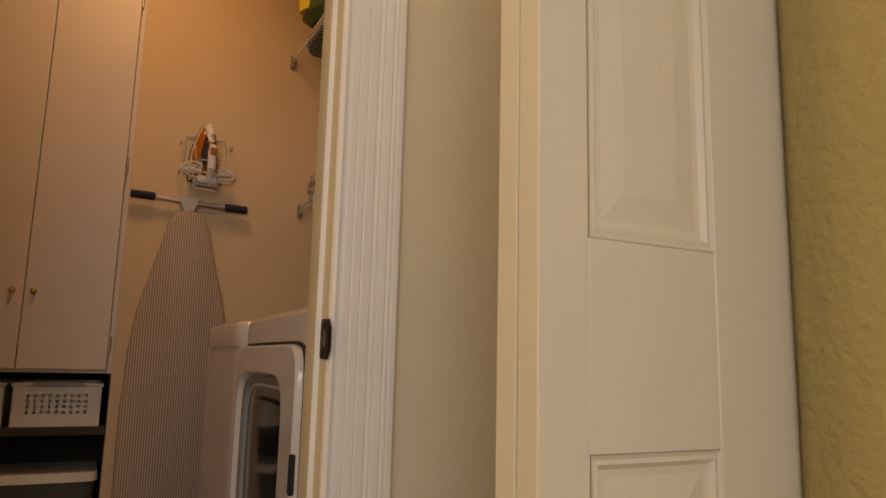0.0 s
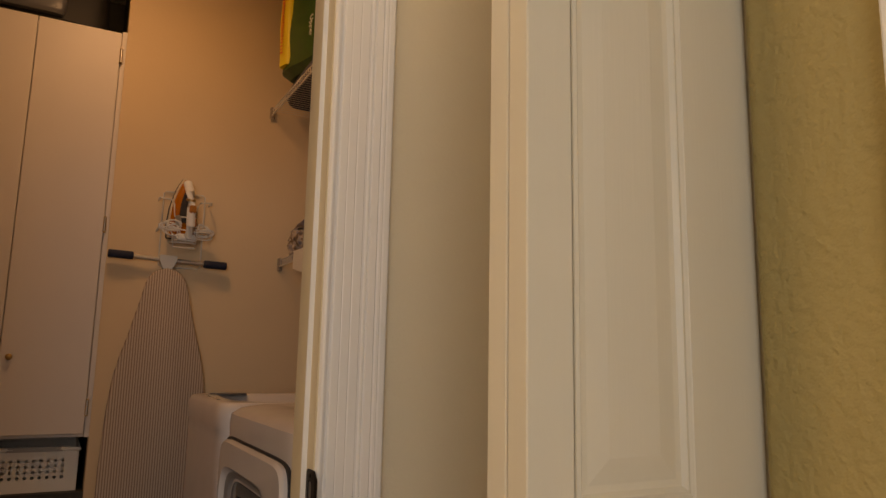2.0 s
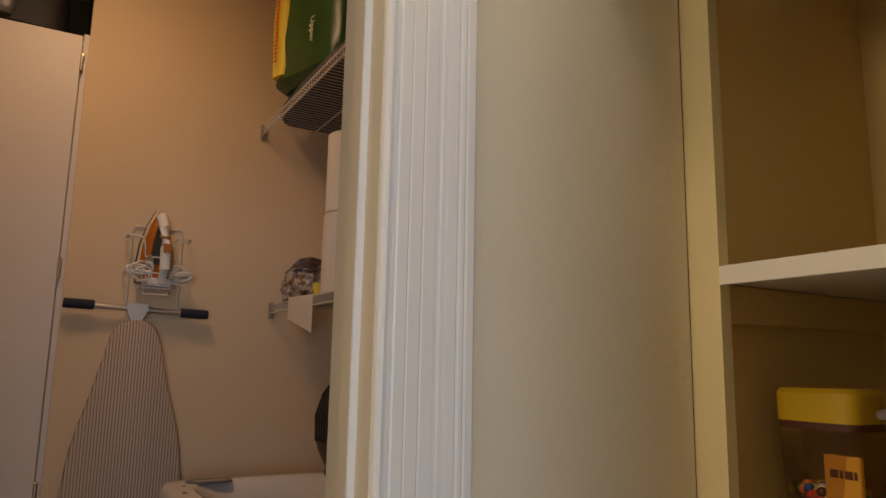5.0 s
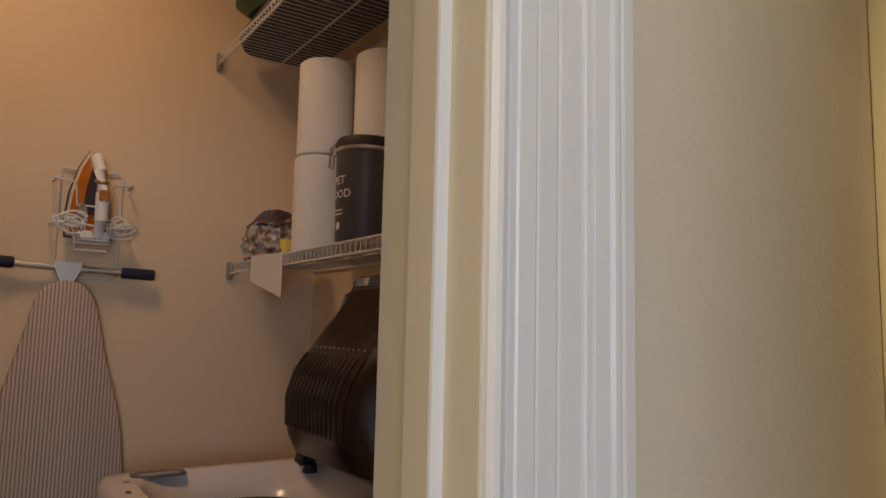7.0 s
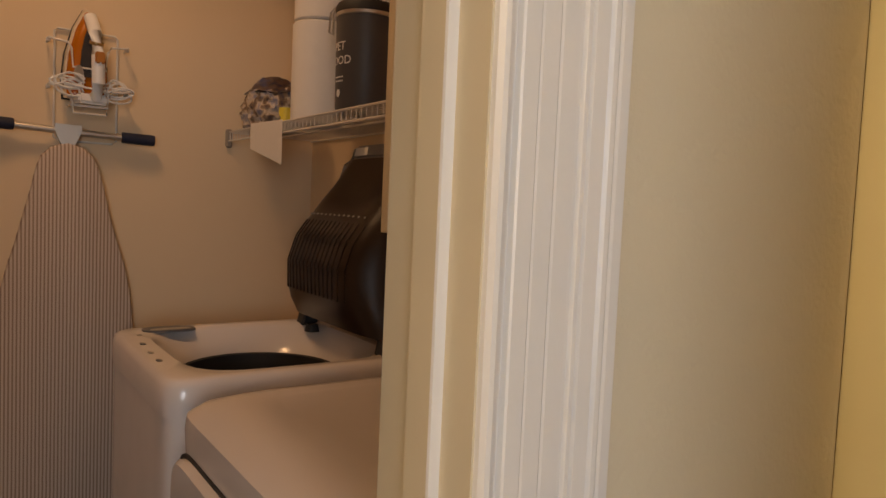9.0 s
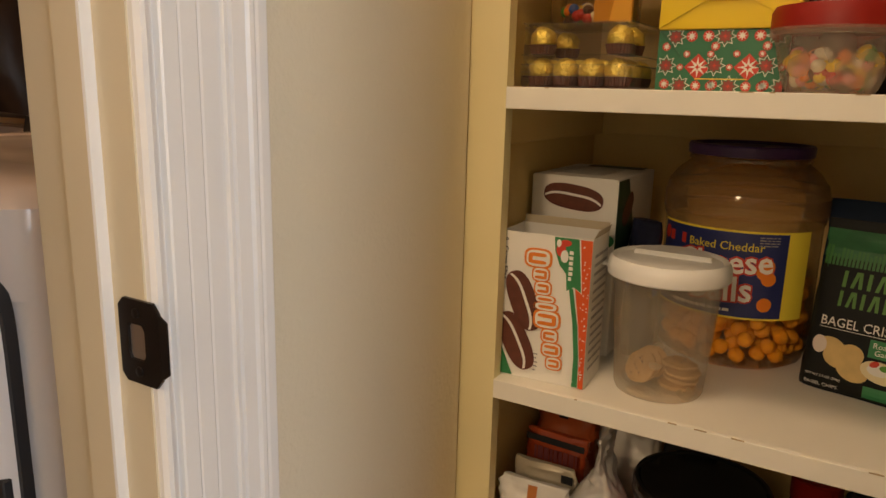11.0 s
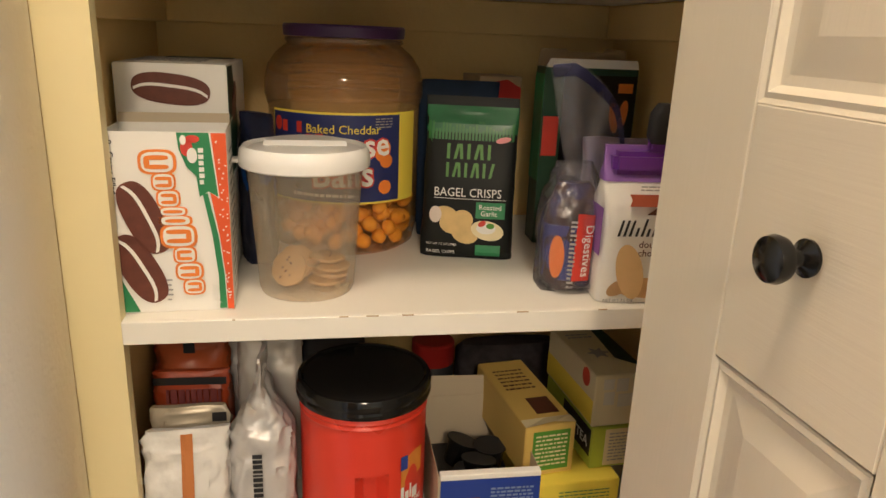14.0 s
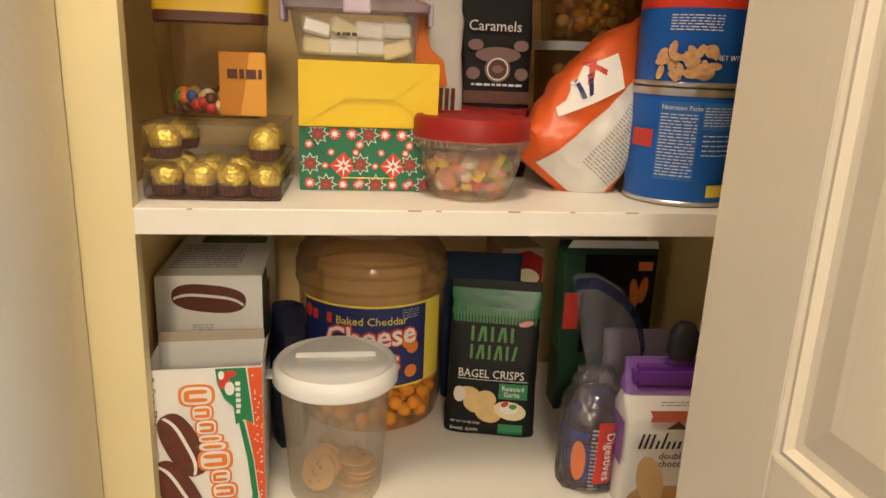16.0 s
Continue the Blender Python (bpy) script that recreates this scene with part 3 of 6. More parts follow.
# ironing board hung by its foot
ib = thing("ironing_board", 0.343, 3.215, 0.16, "ironing board with striped ticking cover hung on the wall", "ironing board", 0)
outline = [(-0.12, 0), (0.12, 0), (0.175, 0.02), (0.196, 0.08), (0.200, 0.55), (0.197, 0.72), (0.190, 0.82), (0.179, 0.94), (0.160, 1.03), (0.140, 1.10), (0.119, 1.18), (0.099, 1.27), (0.088, 1.32), (0.074, 1.357), (0.044, 1.387), (0, 1.398)]
full = outline + [(-x, z) for x, z in outline[::-1][1:] if (x, z) not in ((0.12, 0),)]
rings = []
for y, s in ((0.012, 0.97), (0.004, 1.0), (-0.012, 1.0), (-0.020, 0.985), (-0.023, 0.95)):
    rings.append([(x * s, y, 0.7 + (z - 0.7) * (1 - (1 - s) * 0.25)) for x, z in full])
part("cover", crumple(skin(rings), 0.006, 7), STRIPE, ib, "grey and cream striped cotton cover", True)
part("foot_bar", rod([(-0.235, -0.005, 1.447), (0.0, 0.0, 1.437), (0.24, -0.005, 1.43)], 0.010, 12), STEEL, ib, "grey metal foot bar", True)
for x0, x1, z0, z1 in ((-0.24, -0.145, 1.4475, 1.4435), (0.15, 0.245, 1.432, 1.429)):
    part("rubber_foot", shift(lathe([(0.012, 0), (0.017, 0.002), (0.0175, 0.09), (0.0165, 0.098), (0.01, 0.1)], 20), pose(x0, -0.006, z0, 0, 91.5, 0)), NAVY, ib, "navy rubber foot", True)
part("leg_socket", prism([(-0.016, 1.392), (0.016, 1.392), (0.026, 1.412), (0.038, 1.44), (0.036, 1.456), (-0.036, 1.458), (-0.038, 1.442), (-0.026, 1.412)], -0.016, 0.012), STEEL, ib, "grey moulded socket")

# iron in its wire holder
hd = thing("iron_holder", 0.395, 3.248, 1.60, "wire wall rack holding an iron", "wire rack", 0)
part("frame", rod([(-0.088, -0.006, -0.02), (-0.088, -0.006, 0.30), (-0.080, -0.006, 0.308), (0.080, -0.006, 0.308), (0.088, -0.006, 0.30), (0.088, -0.006, -0.02), (0.075, -0.006, -0.03), (-0.075, -0.006, -0.03)], 0.0034, 8, True), WIREW, hd, smooth=True)
for z, dpt in ((0.125, 0.085), (0.262, 0.07)):
    part("hoop", rod([(-0.108, -0.006, z), (-0.108, -dpt, z + 0.004), (-0.098, -dpt - 0.008, z), (-0.06, -dpt - 0.008, z - 0.004), (-0.05, -dpt - 0.008, z - 0.02), (-0.045, -dpt - 0.008, z - 0.075), (0.045, -dpt - 0.008, z - 0.075), (0.05, -dpt - 0.008, z - 0.02), (0.06, -dpt - 0.008, z - 0.004), (0.098, -dpt - 0.008, z), (0.108, -dpt, z + 0.004), (0.108, -0.006, z)], 0.0034, 8), WIREW, hd, smooth=True)
part("rest", rod([(-0.05, -0.006, 0.078), (-0.05, -0.085, 0.073), (0.05, -0.085, 0.073), (0.05, -0.006, 0.078)], 0.0034, 8), WIREW, hd, smooth=True)
for x in (-0.108, 0.108):
    for z in (0.125, 0.262):
        part("end_curl", shift(lathe([(0.004, -0.006), (0.0065, -0.004), (0.0065, 0.004), (0.004, 0.006)], 12), pose(x, -0.05, z, 0, 90)), WIREW, hd, smooth=True)
ir = thing("steam_iron", 0.392, 3.205, 1.692, "white and orange steam iron stored point upwards", "iron", 14)
sole = [(-0.062, 0), (0.062, 0), (0.066, 0.06), (0.058, 0.135), (0.036, 0.215), (0.008, 0.272), (0.0, 0.276), (-0.008, 0.272), (-0.036, 0.215), (-0.058, 0.135), (-0.066, 0.06)]
part("soleplate", prism([(x * 1.05, z * 1.015) for x, z in sole], 0.016, 0.023), BLACKM, ir, "dark edged soleplate")
part("trim", skin([[(x * s, y, 0.004 + z * s2) for x, z in sole] for y, s, s2 in ((0.016, 1.0, 1.0), (0.004, 0.99, 0.99), (0.002, 0.93, 0.955))]), mat("cream_plastic", (0.70, 0.58, 0.42), 0.35), ir, "cream edge band", True)
part("skirt", skin([[(x * s, y, 0.008 + z * s2) for x, z in sole] for y, s, s2 in ((0.003, 0.92, 0.95), (-0.010, 0.88, 0.92), (-0.020, 0.72, 0.84), (-0.024, 0.55, 0.72))]), mat("amber_plastic", (0.44, 0.13, 0.012), 0.22, var=0.2, scale=30), ir, "translucent orange body", True)
part("handle", rod([(0.004, -0.02, 0.004), (0.004, -0.055, 0.01), (0.003, -0.078, 0.05), (0.0, -0.080, 0.13), (0, -0.058, 0.20), (0, -0.020, 0.252)], 0.0185, 14), PLASTW, ir, "white handle", True)
part("collar", shift(lathe([(0.0195, -0.005), (0.0205, -0.003), (0.0205, 0.003), (0.0195, 0.005)], 20, False), pose(0, -0.069, 0.168, 18)), BRASS, ir, "brassy collar", True)
part("heel", box(-0.045, 0.045, -0.06, 0.014, -0.012, 0.018, 0.008, 2), PLASTW, ir, "white heel rest", True)
part("dial", box(-0.014, 0.014, -0.101, -0.088, 0.105, 0.14, 0.004, 2), mat("tan_plastic", (0.50, 0.20, 0.05), 0.4), ir, "orange-tan control", True)
part("button", shift(lathe([(0.012, 0), (0.012, 0.006)], 16), pose(-0.036, -0.030, 0.075, 90) @ Matrix.Diagonal((1.1, 2.2, 1, 1))), STEEL, ir, smooth=True)
part("tank", skin([[(x * 0.42 - 0.002, y, 0.07 + z * 0.58) for x, z in sole] for y in (-0.0245, -0.030)]), mat("smoked_tank", (0.06, 0.055, 0.055), 0.25), ir, "smoky water tank")
cord = []
for k in range(170):
    a = k * 0.42
    side_ = -1 if k < 85 else 1
    cord.append((side_ * (0.070 + 0.005 * math.sin(a * 0.31)) + (0.036 + 0.012 * math.sin(a * 0.29)) * math.cos(a), -0.050 + 0.010 * math.sin(a * 0.51), 0.036 + 0.020 * math.sin(a + 0.4 * math.sin(a * 0.19)) + 0.016 * math.sin(a * 0.23)))
part("cord", rod(cord, 0.0032, 6), PLASTW, ir, "coiled pale cord", True)


# washer with its lid up, and the dryer beside it
def washer():
    ob = thing("washing_machine", 0.415, 2.55, 0.008, "white top-loading washing machine with smoked lid open", "washing machine", -90)
    part("body", skin([sup(0.325, 0.33, z, 0, 0.33, 64, 14) for z in (0.02, 0.5, 0.96)], cap=False), ENAMEL, ob, smooth=True)
    # top deck with the round tub opening
    n, rings = 64, []
    for z, w, d in ((0.955, 0.327, 0.334), (0.985, 0.329, 0.336), (1.016, 0.326, 0.334), (1.030, 0.319, 0.328), (1.035, 0.309, 0.319)):
        rings.append(sup(w, d, z, 0, 0.33, n, 13))
    for z, w, d, y, e in ((1.034, 0.280, 0.255, 0.32, 4.5), (1.024, 0.268, 0.245, 0.32, 4), (0.990, 0.236, 0.225, 0.32, 2.8), (0.962, 0.216, 0.208, 0.315, 2.3), (0.935, 0.211, 0.204, 0.31, 2.1)):
        rings.append(sup(w, d, z, 0, y, n, e))
    part("top_deck", skin(rings, cap=False), ENAMEL, ob, "white moulded top with round opening", True)
    part("tub", skin([sup(0.212, 0.205, 0.935, 0, 0.31, 48, 2), sup(0.212, 0.205, 0.915, 0, 0.31, 48, 2), sup(0.195, 0.19, 0.91, 0, 0.31, 48, 2), sup(0.195, 0.19, 0.5, 0, 0.31, 48, 2), sup(0.02, 0.02, 0.49, 0, 0.31, 48, 2)], cap=False), DRUM, ob, "steel drum", True)
    part("tub_ring", skin([sup(0.214, 0.207, 0.962, 0, 0.31, 48, 2), sup(0.204, 0.197, 0.960, 0, 0.31, 48, 2), sup(0.196, 0.191, 0.895, 0, 0.31, 48, 2)], cap=False), BLACKM, ob, "black ring round the drum", True)
    part("dispenser", loft([(1.0325, 0.040, 0.072, 3, 0.12), (1.0375, 0.038, 0.069, 3, 0.12), (1.0385, 0.033, 0.062, 3, 0.12)]), ENAMELG, ob, "grey softener dispenser", True).location = (-0.262, 0.02, 0)
    part("dispenser_flap", loft([(1.0388, 0.014, 0.054, 3, 0.12), (1.0402, 0.012, 0.050, 3, 0.12)]), STEEL, ob, "pale flap", True).location = (-0.244, 0.02, 0)
    part("sticker", shift(bars(0, 0.045, 0, 0.028, 3, 0.4, 0), pose(-0.03, 0.588, 1.0352, -90)), GREY, ob, "small printed notice")
    part("sticker", shift(bars(0, 0.03, 0, 0.02, 2, 0.4, 0), pose(0.06, 0.590, 1.0352, -90)), GREY, ob)
    part("lock", loft([(1.02, 0.022, 0.02, 3, 0), (1.042, 0.018, 0.016, 3, 0)]), BLACKM, ob, smooth=True).location = (-0.17, 0.53, 0)
    for i, (x, y) in enumerate(((-0.2, 0.05), (-0.08, 0.035), (0.03, 0.03), (0.12, 0.03))):
        part("key", loft([(1.0345, 0.012, 0.007, 3, 0), (1.0365, 0.011, 0.006, 3, 0)]), ENAMELG if i % 2 else STEEL, ob, smooth=True).location = (x, y, 0)
    # the lid: smoked shell, domed, standing on the rear hinge
    lid_rings = []
    for k in range(13):
        f = k / 12
        z = 0.02 + 0.49 * f
        w = 0.27 * (1 - 0.10 * f - 0.30 * max(0, f - 0.75) ** 1.2)
        bulge = float(np.interp(f, (0, 0.12, 0.3, 0.45, 0.65, 0.85, 1), (0.06, 0.12, 0.148, 0.142, 0.10, 0.05, 0.02)))
        ring = []
        for i in range(25):
            a = -1 + 2 * i / 24
            ring.append((a * w, -bulge * (1 - abs(a) ** 7) - 0.012, z))
        ring += [(w, 0.012, z), (-w, 0.012, z)]
        lid_rings.append(ring)
    tilt = pose(0, 0.555, 1.04, -14, 0, 0)
    lid = part("lid", skin(lid_rings), SMOKE, ob, "smoked dark plastic lid, raised", True)
    lid.matrix_local = tilt
    rim = rod([(-0.285, 0.0, 0.0), (-0.285, 0.0, 0.36), (-0.262, 0.0, 0.50), (-0.22, 0, 0.545), (0.22, 0, 0.545), (0.262, 0, 0.50), (0.285, 0, 0.36), (0.285, 0, 0.0)], 0.013, 10)
    part("lid_frame", rim, GREY, lid, "grey lid frame", True)
    part("lid_grip", box(-0.20, 0.20, -0.02, 0.014, 0.515, 0.56, 0.008, 2), GREY, lid, "grey grip with a label", True)
    part("sticker", rect(-0.19, -0.11, 0.525, 0.55, -0.021), PLASTW, lid)
    def bulge_at(f, x):
        d = float(np.interp(f, (0, 0.12, 0.3, 0.45, 0.65, 0.85, 1), (0.06, 0.12, 0.148, 0.142, 0.10, 0.05, 0.02)))
        return -d * (1 - (abs(x) / 0.26) ** 7) - 0.0125
    for i in range(13):
        x = -0.17 + 0.028 * i
        part("slot", shift(box(-0.004, 0.004, -0.0015, 0.001, -0.003, 0.003, 0.001), pose(x, bulge_at(0.60, x), 0.314, -25)), GREY, lid)
    for i in range(16):
        x = -0.19 + 0.025 * i
        part("rib", rod([(x, bulge_at(f, x), 0.02 + 0.49 * f) for f in (0.14, 0.22, 0.30, 0.38, 0.45, 0.52, 0.56)], 0.0022, 6), SMOKE, lid)
    for x in (-0.25, 0.25):
        part("hinge", box(x - 0.025, x + 0.025, -0.03, 0.02, -0.02, 0.05, 0.006), BLACKM, lid)


washer()


def dryer():
    ob = thing("clothes_dryer", 0.405, 1.75, 0.0, "white front-loading clothes dryer with dark glass door", "dryer", -90)
    part("body", loft([(0.02, 0.342, 0.33, 14, 0.335), (0.975, 0.342, 0.33, 14, 0.335)], n=64, steps=1), ENAMEL, ob, smooth=True)
    part("top", skin([sup(w, d, z, 0, y, 64, e) for z, w, d, y, e in ((0.930, 0.344, 0.334, 0.335, 14), (1.000, 0.346, 0.338, 0.335, 14), (1.026, 0.344, 0.336, 0.335, 13), (1.042, 0.335, 0.324, 0.345, 11), (1.050, 0.318, 0.298, 0.365, 10), (1.052, 0.300, 0.270, 0.385, 9), (1.047, 0.282, 0.250, 0.395, 9))]), ENAMEL, ob, "white rounded top with a dished middle", True)

    def ring(cx, hw, hh, y, e=12, cz=0.684):
        return [(cx + p[0], y, cz + p[1]) for p in sup(hw, hh, 0, 0, 0, 56, e)]

    door = part("door", skin([ring(0, 0.315, 0.277, 0.012), ring(0, 0.315, 0.277, -0.012), ring(0, 0.309, 0.271, -0.020), ring(-0.040, 0.252, 0.212, -0.021, 6), ring(-0.042, 0.245, 0.205, -0.012, 6), ring(-0.043, 0.238, 0.198, 0.006, 6)], cap=False), ENAMEL, ob, "white door frame", True)
    part("bezel", skin([ring(-0.043, 0.2375, 0.1975, -0.008, 6), ring(-0.043, 0.222, 0.184, -0.002, 6), ring(-0.043, 0.218, 0.180, 0.008, 6)], cap=False), mat("grey_bezel", (0.30, 0.29, 0.28), 0.4), door, "grey plastic bezel", True)
    part("glass", skin([ring(-0.043, 0.2175, 0.1795, 0.007, 6), ring(-0.043, 0.205, 0.168, 0.003, 6), ring(-0.043, 0.15, 0.12, 0.0, 5)]), DARKGLASS, door, "dark glass window", True)
    part("gasket", skin([ring(0, 0.322, 0.284, 0.008), ring(0, 0.322, 0.284, -0.004), ring(0, 0.314, 0.276, -0.004)], cap=False), BLACKM, ob, "black seal round the door", True)
    part("latch", box(0.300, 0.316, -0.0215, -0.010, 0.66, 0.74, 0.002), BLACKM, door, "dark latch plate", True)
    part("kick_plate", box(-0.33, 0.33, -0.004, 0.02, 0.03, 0.10, 0.004), ENAMEL, ob)


dryer()


def wire_shelf(z, x_front, y0):
    ob = thing("wire_shelf", 1.16, y0, z, "white coated wire wall shelf above the washer", "wire shelf", 0, "wire shelves")
    d, L = x_front - 1.16, 3.248 - y0
    k = int(L / 0.026)
    me = finish("cross_wire", rod([(-0.004, 0, 0), (d, 0, 0), (d - 0.003, 0, -0.004), (d - 0.003, 0, -0.030)], 0.0016, 5), WIREW)
    for i in range(k + 1):
        w = new("cross_wire", me)
        w.parent, w.location = ob, (0, i * L / k, 0)
    for x, dz in ((d, 0.002), (d - 0.003, -0.030), (d * 0.5, -0.004), (-0.006, -0.004)):
        part("rail", rod([(x, 0, dz), (x, L, dz)], 0.0032, 8), WIREW, ob, smooth=True)
    part("end_bracket", box(d - 0.013, d + 0.010, L - 0.014, L, -0.052, 0.012, 0.005), mat("bracket_grey", (0.30, 0.25, 0.20), 0.5), ob, "dull end bracket")
    return ob


wire_shelf(1.642, 0.845, 2.07)
wire_shelf(2.375, 0.768, 2.07)

# wall cupboard above the dryer, seen past the jamb
wc = thing("wall_cabinet", 1.155, 1.68, 1.36, "pale wood-edged wall cabinet above the dryer", "cabinet", 0)
part("body", box(-0.345, 0, -0.38, 0.37, 0, 1.2, 0.003), CABW, wc)
part("door", box(-0.365, -0.347, -0.375, -0.005, 0.0, 1.2, 0.002), JAMB, wc)
part("door", box(-0.365, -0.347, -0.002, 0.37, 0.0, 1.2, 0.002), JAMB, wc)


def towel_roll(x, y, z, group="paper towel rolls"):
    ob = thing("paper_towel_roll", x, y, z, "white wrapped paper towel roll standing on the wire shelf", "paper towel", 0, group)
    part("roll", crumple(lathe([(0.02, 0), (0.078, 0.001), (0.083, 0.006), (0.0835, 0.147), (0.083, 0.287), (0.078, 0.292), (0.021, 0.293)], 40), 0.0012, 25, z), PAPER, ob, smooth=True)
    part("core", lathe([(0.020, 0.288), (0.020, 0.2935), (0.016, 0.2935)], 20), KRAFT, ob)
    return ob


for x, y in ((0.955, 2.745), (1.06, 2.575)):
    towel_roll(x, y, 1.6445)
    towel_roll(x + 0.003, y - 0.002, 1.6445 + 0.2945)


def pet_canister():
    ob = thing("storage_canister", 0.925, 2.40, 1.6445, "dark grey lidded pet food canister with white lettering", "canister", -30)
    part("body", lathe([(0.05, 0), (0.070, 0.003), (0.074, 0.012), (0.077, 0.235), (0.077, 0.24)], 48), mat("canister_grey", (0.075, 0.072, 0.075), 0.45), ob, smooth=True)
    part("lid", lathe([(0.0795, 0.246), (0.0795, 0.262), (0.074, 0.272), (0.03, 0.276)], 48), BLACKM, ob, "dark lid", True)
    part("rim", lathe([(0.0775, 0.236), (0.0800, 0.238), (0.0800, 0.245), (0.0775, 0.247)], 48, False), STEEL, ob, "metal rim", True)
    part("clasp", rod([(-0.080, -0.005, 0.262), (-0.091, -0.008, 0.25), (-0.094, -0.008, 0.20), (-0.083, -0.006, 0.195), (-0.086, 0.008, 0.25), (-0.080, 0.008, 0.262)], 0.003, 6), STEEL, ob, "wire clasp", True)
    for word, z, h in (("PET", 0.150, 0.030), ("FOOD", 0.115, 0.030)):
        part("lettering", shift(wrap(lettering(word, -0.012, z, h, -0.0008, align="CENTER"), 0.076), pose(0, 0, 0, 0, 0, -48)), PLASTW, ob)
    part("print", shift(wrap(flat(oval(-0.012, 0.045, 0.008, 0.010), -0.0008), 0.0752), pose(0, 0, 0, 0, 0, -48)), PLASTW, ob)
    part("print", shift(wrap(bars(-0.03, 0.006, 0.07, 0.09, 2, 0.4, -0.0008), 0.0756), pose(0, 0, 0, 0, 0, -48)), PLASTW, ob)


pet_canister()
pk = thing("plastic_bag", 0.945, 3.07, 1.6445, "crumpled clear plastic bag with coloured print", "bag", 0)
FILMPRINT = mottled(mat("printed_film", (0.7, 0.6, 0.5), 0.28, bump=0.8, bscale=30), [(0.30, (0.05, 0.05, 0.08)), (0.80, (0.62, 0.54, 0.45)), (0.42, (0.22, 0.15, 0.10)), (0.50, (0.58, 0.48, 0.38)), (0.60, (0.24, 0.24, 0.32)), (0.68, (0.60, 0.52, 0.44))])
part("bag", loft([(0, 0.09, 0.10, 3, 0), (0.05, 0.105, 0.115, 2.5, 0), (0.12, 0.09, 0.10, 2.5, 0), (0.165, 0.05, 0.05, 2, 0.01)], n=56, amount=0.024, scale=22, seed=2, steps=8), FILMPRINT, pk, smooth=True)
part("print", crumple(loft([(0.118, 0.094, 0.104, 2.5, 0), (0.150, 0.068, 0.070, 2, 0.006), (0.172, 0.046, 0.045, 2, 0.01)], n=48, steps=6), 0.012, 30, 5), mottled(mat("dark_film_print", (0.1, 0.1, 0.2), 0.3), [(0.35, (0.012, 0.016, 0.05)), (0.70, (0.04, 0.06, 0.16)), (0.50, (0.10, 0.06, 0.04))]), pk, "dark printed end", True)
part("print", loft([(0.02, 0.03, 0.02, 2, -0.1), (0.07, 0.028, 0.02, 2, -0.105)], amount=0.006, scale=30), YELLOWP, pk, smooth=True)
cd = thing("paper_card", 0.838, 2.86, 1.53, "white paper card hung on the wire shelf front", "card", -90)
part("card", skin([[(x, y, z) for x, z in ((-0.135, 0.045), (0.135, -0.012), (0.135, 0.118), (-0.135, 0.125))] for y in (-0.003, -0.0022)]), PAPER, cd)


def green_bag():
    ob = thing("litter_bag", 0.858, 2.83, 2.437, "green and orange printed plastic bag on the upper wire shelf", "bag", -76)
    part("bag", loft([(0, 0.19, 0.05, 4, 0), (0.03, 0.225, 0.085, 4, 0), (0.25, 0.235, 0.09, 4, 0), (0.46, 0.22, 0.08, 4, 0), (0.52, 0.20, 0.03, 4, 0)], amount=0.014, scale=11, seed=4), BAGGREEN, ob, smooth=True)
    part("print", crumple(loft([(0.05, 0.045, 0.092, 6, 0), (0.25, 0.05, 0.096, 6, 0), (0.47, 0.045, 0.088, 6, 0)]), 0.003, 12), YELLOWP, ob, "orange yellow stripe down the bag", True).location = (-0.155, -0.004, 0)
    part("print", shift(bars(-0.012, 0.012, 0.10, 0.42, 20, 0.6, 0), pose(-0.155, -0.106, 0)), RED, ob)
    part("lettering", lettering("Upper", 0.085, 0.20, 0.038, -0.108, -90), PLASTW, ob)
    part("barcode", shift(bars(0.05, 0.11, 0.36, 0.42, 8, 0.5, 0), pose(0, -0.104, 0)), PLASTW, ob)


green_bag()
tr = thing("toilet_roll", 0.845, 2.33, 2.452, "white toilet paper roll lying on the upper wire shelf", "toilet paper", 0)
part("roll", shift(lathe([(0.022, 0), (0.055, 0.0), (0.058, 0.004), (0.058, 0.096), (0.055, 0.1), (0.022, 0.1)], 32), pose(0, 0, -0.017, 0, 90, -25)), PAPER, tr, smooth=True)
part("core", shift(lathe([(0.021, -0.001), (0.021, 0.101)], 20), pose(0, 0, -0.017, 0, 90, -25)), KRAFT, tr)
fb = thing("folded_blanket", 0.945, 2.75, 2.377, "dark patterned folded cloth on the upper wire shelf", "cloth", 0)
part("cloth", loft([(0, 0.15, 0.42, 6, 0), (0.03, 0.16, 0.44, 6, 0), (0.06, 0.15, 0.42, 5, 0)], amount=0.006, scale=12), mat("patterned_cloth", (0.08, 0.085, 0.11), 0.9, var=0.7, scale=22), fb, smooth=True)

# ---- pantry, middle shelf ----
S1, S2, S3 = 1.1605, 0.7705, 0.4175


def carton(name, x, y, z, w, d, h, material, label, category="box", turn=-90.0, group="", open_top=False):
    """A printed carton whose front left lower corner stands at (x, y, z); its own x runs to the right, its own y to the back."""
    ob = thing(name, x, y, z, label, category, turn, group)
    if open_top:
        t = 0.0008
        sq = lambda e, z: [(e, e, z), (w - e, e, z), (w - e, d - e, z), (e, d - e, z)]
        b = skin([sq(0, 0), sq(0, h), sq(t, h), sq(t, t)])
        part("body", b, material, ob)
    else:
        part("body", box(0, w, 0, d, 0, h, 0.0012, 2), material, ob)
    return ob


def side(bm, w):
    """Turns a flat print so that it lies on the right side of a carton of that width."""
    return shift(bm, pose(w, 0, 0, 0, 0, 90))


def lidded(bm, d, h):
    """Lays a flat print on the top of a carton."""
    return shift(bm, pose(0, 0, h, -90, 0, 0))


